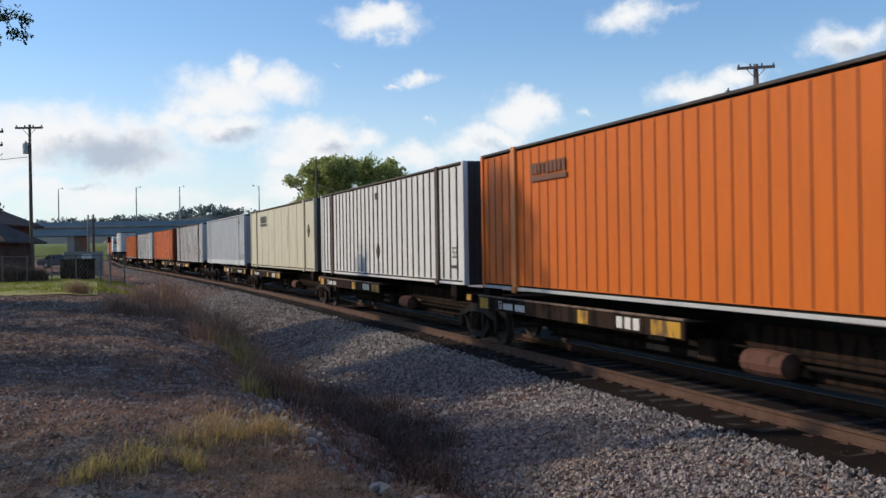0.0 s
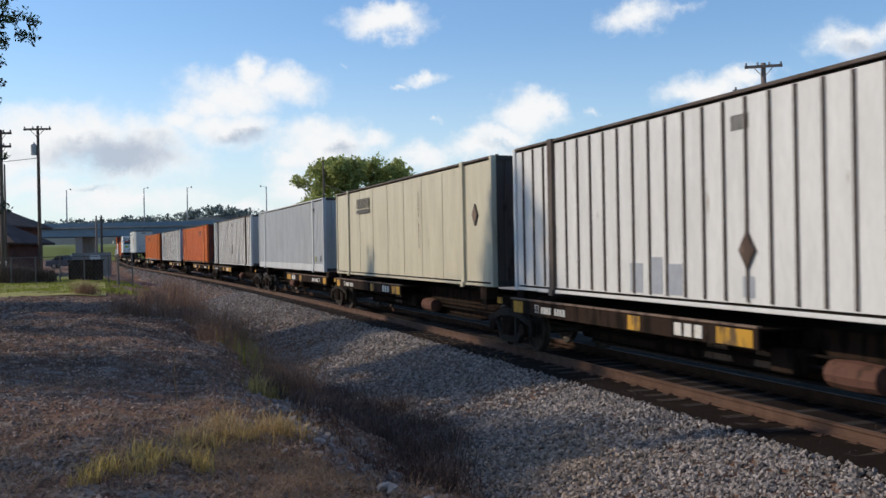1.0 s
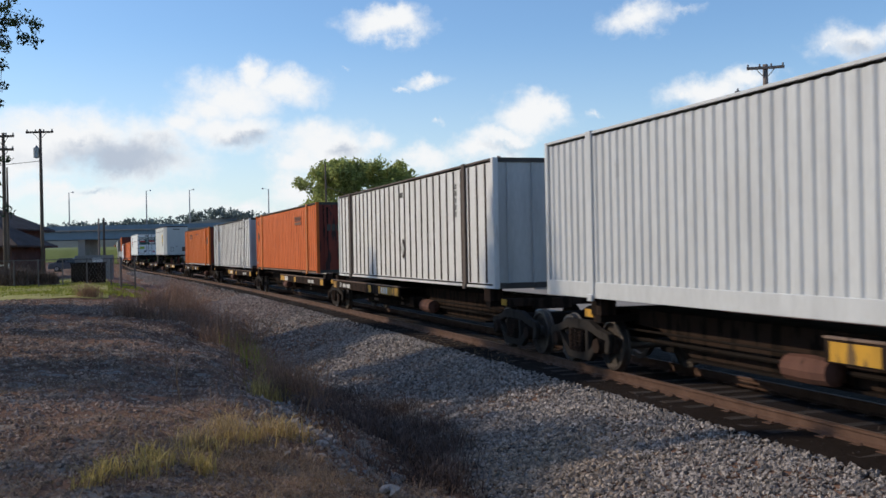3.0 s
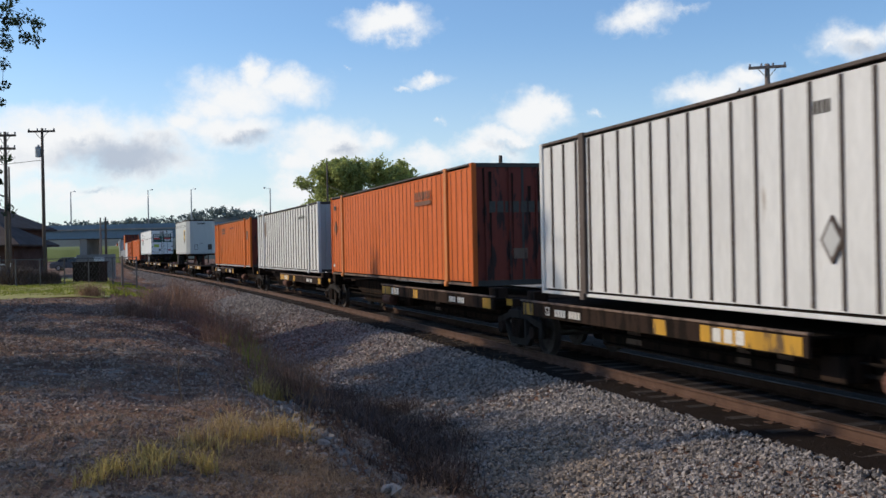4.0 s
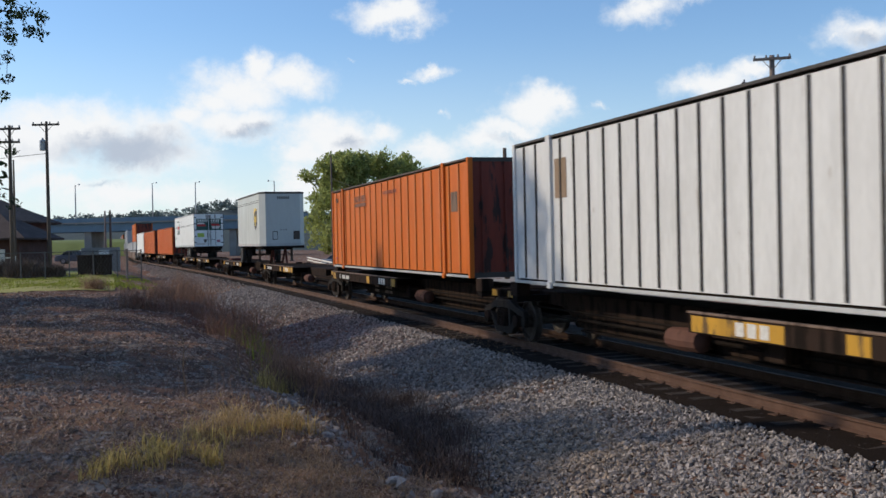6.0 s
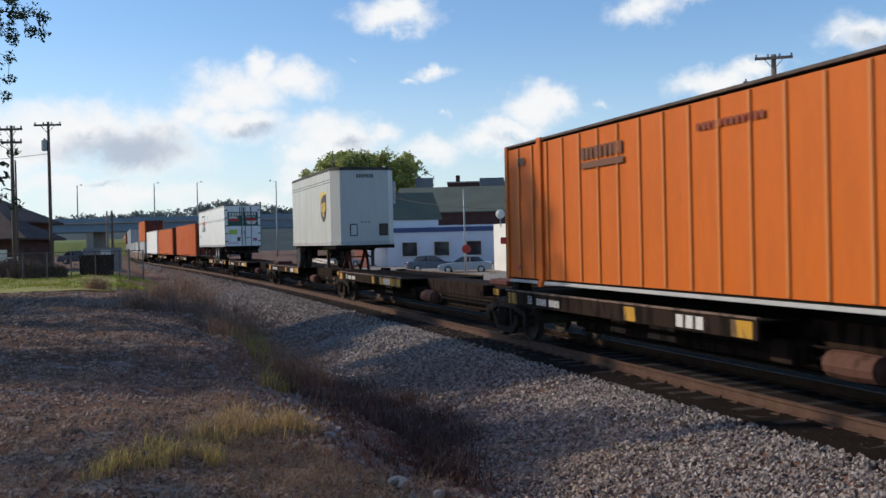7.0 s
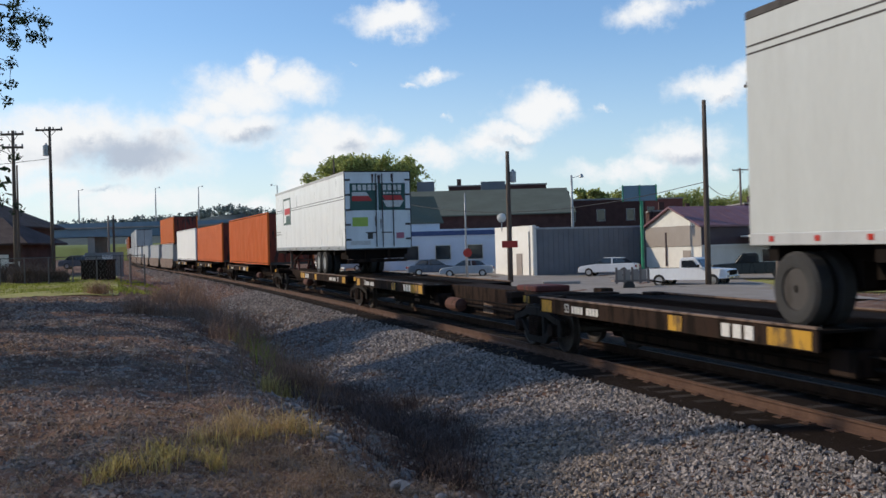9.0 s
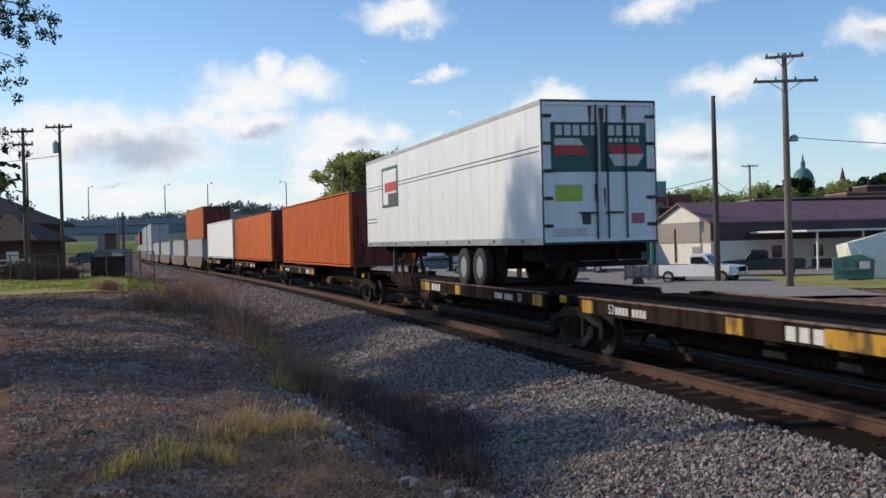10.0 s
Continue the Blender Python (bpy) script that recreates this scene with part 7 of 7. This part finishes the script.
    for x in (12.6, 13.9, 15.2):
        boxes("batten", GREEN_PAINT, s, (x, x + 0.1, 79.84, 79.9, 5.45, 6.75))
    rods("post", GREEN_PAINT, s, ((14.1, 80, -0.6), (14.1, 80, 5.5), 0.13), seg=10)
    # shed square to the line: sunlit end white, side's shade painted in as dark grey
    g = tagged(new("metal_shed"), "low shed with white front and side painted shade-dark grey", "building")
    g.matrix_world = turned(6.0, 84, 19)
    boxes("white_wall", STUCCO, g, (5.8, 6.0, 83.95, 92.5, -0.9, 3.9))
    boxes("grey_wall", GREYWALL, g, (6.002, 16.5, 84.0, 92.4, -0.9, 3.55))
    boxes("roof_edge", CAN, g, (6.01, 16.7, 83.85, 92.5, 3.55, 3.7))
    boxes("door", TAUPE, g, (5.74, 5.795, 86.2, 87.4, -0.7, 1.6))
    boxes("corner_trim", SIDING, g, (5.85, 6.12, 83.88, 84.0, -0.7, 3.92))
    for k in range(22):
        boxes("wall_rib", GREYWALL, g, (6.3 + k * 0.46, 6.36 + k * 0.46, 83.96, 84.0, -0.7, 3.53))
    rods("downpipe", CAN, g, ((5.72, 84.5, -0.6), (5.72, 84.5, 3.4), 0.05), seg=8)
    dish = tagged(new("satellite_dish"), "white satellite dish on the shed roof", "dish")
    bm = bmesh.new()
    lathe(bm, ((0.02, 0.0), (0.24, 0.05), (0.40, 0.14), (0.41, 0.14), (0.25, 0.02), (0.02, -0.05)), "y", 20, (3.6, 90.0, 4.75))
    part("bowl", bm, SIDING, dish)
    rods("mast", CAN, dish, ((3.6, 90.1, 3.6), (3.6, 90.1, 4.75), 0.04), seg=6)
    # shops further back
    h = tagged(new("corner_shop"), "white gabled shop with a grey-green roof", "building")
    h.matrix_world = turned(-10.4, 115, 19)
    boxes("wall", STUCCO, h, (-10.4, -2.0, 115, 121, -0.9, 5.2))
    boxes("side_cladding", BLUEWALL, h, (-10.38, -2.0, 114.9, 114.995, -0.6, 5.1))
    bm = bmesh.new()
    slab(bm, [(115, 5.2), (121, 5.2), (118, 8.2)], -0.06, 0.0)
    bmesh.ops.transform(bm, matrix=Matrix.Translation((-10.4, 0, 0)) @ pose(0, 0, 0, 0, 0, 90), verts=bm.verts)
    part("gable", bm, STUCCO, h)
    boxes("brick_base", BRICK_RED, h, (-10.5, -10.405, 115.2, 121, -0.7, 2.3))
    prism_roof("roof", h, GREEN_ROOF, -10.4, -2.0, 115, 121, 5.2, 8.35, "x", 0.4)
    window(h, -8.6, 114.88, 2.0, 1.6, 1.8)
    h = tagged(new("long_store"), "long store with grey-green roof and pale blue wall", "building")
    boxes("wall", BLUEWALL, h, (-7.9, 8.5, 112, 140, -0.8, 4.3))
    boxes("wall_band", material("navy_band", (0.05, 0.08, 0.20), 0.6), h, (-7.9, 8.5, 111.9, 111.98, 3.6, 4.1))
    boxes("upper_wall", BRICK, h, (-7.6, 14, 129, 140, 4.3, 6.4))
    prism_roof("roof", h, GREEN_ROOF, -7.6, 14, 129, 150, 6.3, 10.0, "x", 0.5)
    for x in (-5.5, -2.0, 1.5, 5.0):
        window(h, x, 111.9, 1.0, 1.6, 1.5)
    v = boxes("vent_stack", CAN, None, (-8.25, -7.3, 117.7, 118.5, 4.9, 9.6))
    tagged(v, "square galvanised vent stack on the shop", "vent")
    for k, (x, y, w, z, hh) in enumerate(((3, 150, 3.4, 10.0, 1.4), (-6, 150, 2.4, 10, 1.6))):
        tagged(boxes("roof_plant", GREYWALL, None, (x, x + w, y - 6, y - 4, 8.0, z + hh)), "boxy dark plant unit on the roof", "vent")
    for k, (x0, x1, y, z, m) in enumerate(((14, 27, 150, 8.6, BRICK), (17, 40, 185, 10.0, BRICK_RED), (30, 44, 160, 7.0, BRICK), (43, 60, 200, 8.2, CONCRETE), (58, 90, 210, 9.6, BRICK), (84, 120, 230, 11.2, BRICK_RED), (-2, 16, 190, 13.5, BRICK), (100, 150, 260, 14, BRICK))):
        t = tagged(new("brick_store"), "old flat-roofed brick store in the town", "building", "town buildings")
        boxes("wall", m, t, (x0, x1, y, y + 14, -1, z))
        boxes("parapet", CONCRETE, t, (x0 - 0.15, x1 + 0.15, y - 0.12, y + 14.1, z, z + 0.25))
        n = max(2, int((x1 - x0) / 3.4))
        for i in range(n):
            window(t, x0 + (x1 - x0) * (i + 0.5) / n, y, z - 3.0, 1.1, 1.6, mat=CONCRETE)
        boxes("chimney", BRICK, t, (x0 + 1.5, x0 + 2.3, y + 3, y + 3.8, z + 0.2, z + 1.6))
    # courthouse with a copper dome
    c = tagged(new("domed_courthouse"), "distant stone courthouse with a green copper dome", "building")
    boxes("wall", BRICK, c, (122, 143, 402, 424, -1, 19.5))
    boxes("cornice", CONCRETE, c, (121.5, 143.5, 401.5, 424.5, 19.5, 20.3))
    bm = bmesh.new()
    lathe(bm, ((4.3, 19), (4.3, 22.6), (4.7, 22.8), (4.7, 23.3)), "z", 16, (132.7, 410, 0))
    part("drum", bm, TAUPE, c)
    bm = bmesh.new()
    lathe(bm, tuple((4.2 * math.cos(a), 23.3 + 5.6 * math.sin(a)) for a in (0, 0.3, 0.6, 0.9, 1.15, 1.35)) + ((0.9, 29.2), (0.9, 31.0), (0.5, 31.4), (0.12, 34.4)), "z", 18, (132.7, 410, 0))
    part("dome", bm, COPPER, c, "green copper dome")
    for k in range(5):
        window(c, 124.5 + 4 * k, 402, 11, 1.5, 4, mat=CONCRETE)
    sp = tagged(new("church_spire"), "distant dark church spire", "building")
    boxes("tower", BRICK, sp, (144.0, 148.0, 402, 406, -1, 19.5))
    bm = bmesh.new()
    lathe(bm, ((2.4, 19.3), (1.2, 23.5), (0.05, 28.3)), "z", 8, (146, 404, 0))
    part("spire", bm, DARKWALL, sp)
    for k, (x, y, hh, r) in enumerate(((113, 300, 17, 6), (122, 296, 18, 7), (97, 300, 17.5, 5), (92, 305, 16, 5), (104, 310, 15, 5), (135, 330, 17, 6), (52, 320, 15, 7), (66, 330, 16, 7), (40, 330, 15, 7), (78, 330, 14, 6), (30, 240, 14, 4))):
        tree(x, y, 1.0, hh, r, "distant dark green tree in the town", 80 + k, 20, 0.8, 110, LEAF_DARK if k < 6 else LEAF, 0.1)
    # woods behind the town
    rs = np.random.RandomState(19)
    pts = []
    for k in range(900):
        x = rs.uniform(40, 128)
        top = 14.6 + 1.3 * math.sin(x * 0.31) + 0.9 * math.sin(x * 0.83 + 1)
        pts.append((x, 300 + rs.uniform(-8, 8), top - 9 * rs.rand() ** 1.5, rs.uniform(1.0, 2.2)))
    P, F = leaf_cloud(pts, 60, 0.38, rs)
    tagged(raw("town_woods", P, F, LEAF), "green woods rising behind the town roofs", "woods", kind="stuff")
    st = tagged(new("stop_sign"), "red stop sign on a thin steel post", "sign")
    bm = bmesh.new()
    lathe(bm, ((0.38, -0.01), (0.38, 0.01)), "y", 8, (0.5, 84.0, 1.8))
    part("plate", bm, material("red_sign_paint", (0.50, 0.035, 0.02), 0.5), st)
    rods("post", CAN, st, ((0.5, 84.04, -0.7), (0.5, 84.04, 2.1), 0.03), seg=6)
    bl = tagged(new("concrete_block"), "low concrete block beside the lot", "block")
    boxes("block", CONCRETE, bl, (5.2, 7.6, 66, 66.8, -0.7, -0.1), bevel=0.04)
    rl = tagged(new("guard_rail"), "pale steel guard rail along the road", "railing")
    for k in range(9):
        t = k / 8
        px, py = -18.0 + 7.0 * t, 122 - 26 * t
        boxes("post", CONCRETE, rl, (px - 0.08, px + 0.08, py - 0.08, py + 0.08, -0.7, 0.55))
    for z in (0.25, 0.55):
        rods("rail", SIDING, rl, ((-18.0, 122, z + 0.5), (-11.0, 96, z), 0.09), seg=6)


make_left_side()
make_right_side()

# paved lot and road across the line, a thin sheet over the dirt
_v, _f = [], []
_xs, _ys = np.linspace(0.0, 60.0, 31), np.linspace(44, 110, 34)
_h = [[ground_at(x, y) for x in _xs] for y in _ys]
for j, y in enumerate(_ys):
    for i, x in enumerate(_xs):
        _v.append((x - 0.27 * (y - 44) if i == 0 else x, y, max(_h[j][i], _h[j][max(0, i - 1)]) + 0.05))
for j in range(len(_ys) - 1):
    for i in range(len(_xs) - 1):
        if not (_xs[i] > 17 and _ys[j] < 66):
            n = len(_xs)
            _f.append((j * n + i, j * n + i + 1, (j + 1) * n + i + 1, (j + 1) * n + i))
tagged(raw("road", _v, _f, ASPHALT, None, True), "worn grey asphalt lot across the line", "road", kind="structure")


# dry lawn round the dumpster, a thin sheet over the dirt
_gx, _gy = np.meshgrid(np.linspace(17.3, 58, 50), np.linspace(50, 66.5, 24))
_gz = ground_height(_gx.ravel(), _gy.ravel()) + 0.055
_i = (np.arange(23)[:, None] * 50 + np.arange(49)[None, :]).ravel()
tagged(raw("verge_turf", np.stack([_gx.ravel(), _gy.ravel(), _gz], 1).tolist(), np.stack([_i, _i + 1, _i + 51, _i + 50], 1).tolist(), LAWN_TURF, None, True), "sunlit dry lawn turf across the line", "lawn", kind="structure")


def motions():
    steps = [0.5 * k for k in range(21)]
    for thing, front, rear in RIDES:
        walk(thing, [(t, ride_pose(front, rear, t)) for t in steps])
    for w, x in WHEELS:
        walk(w, [(k / FPS, Matrix.Translation((x, 0, WHEEL_R)) @ Euler((0, travelled(k / FPS) / WHEEL_R, 0)).to_matrix().to_4x4()) for k in range(301)])


motions()
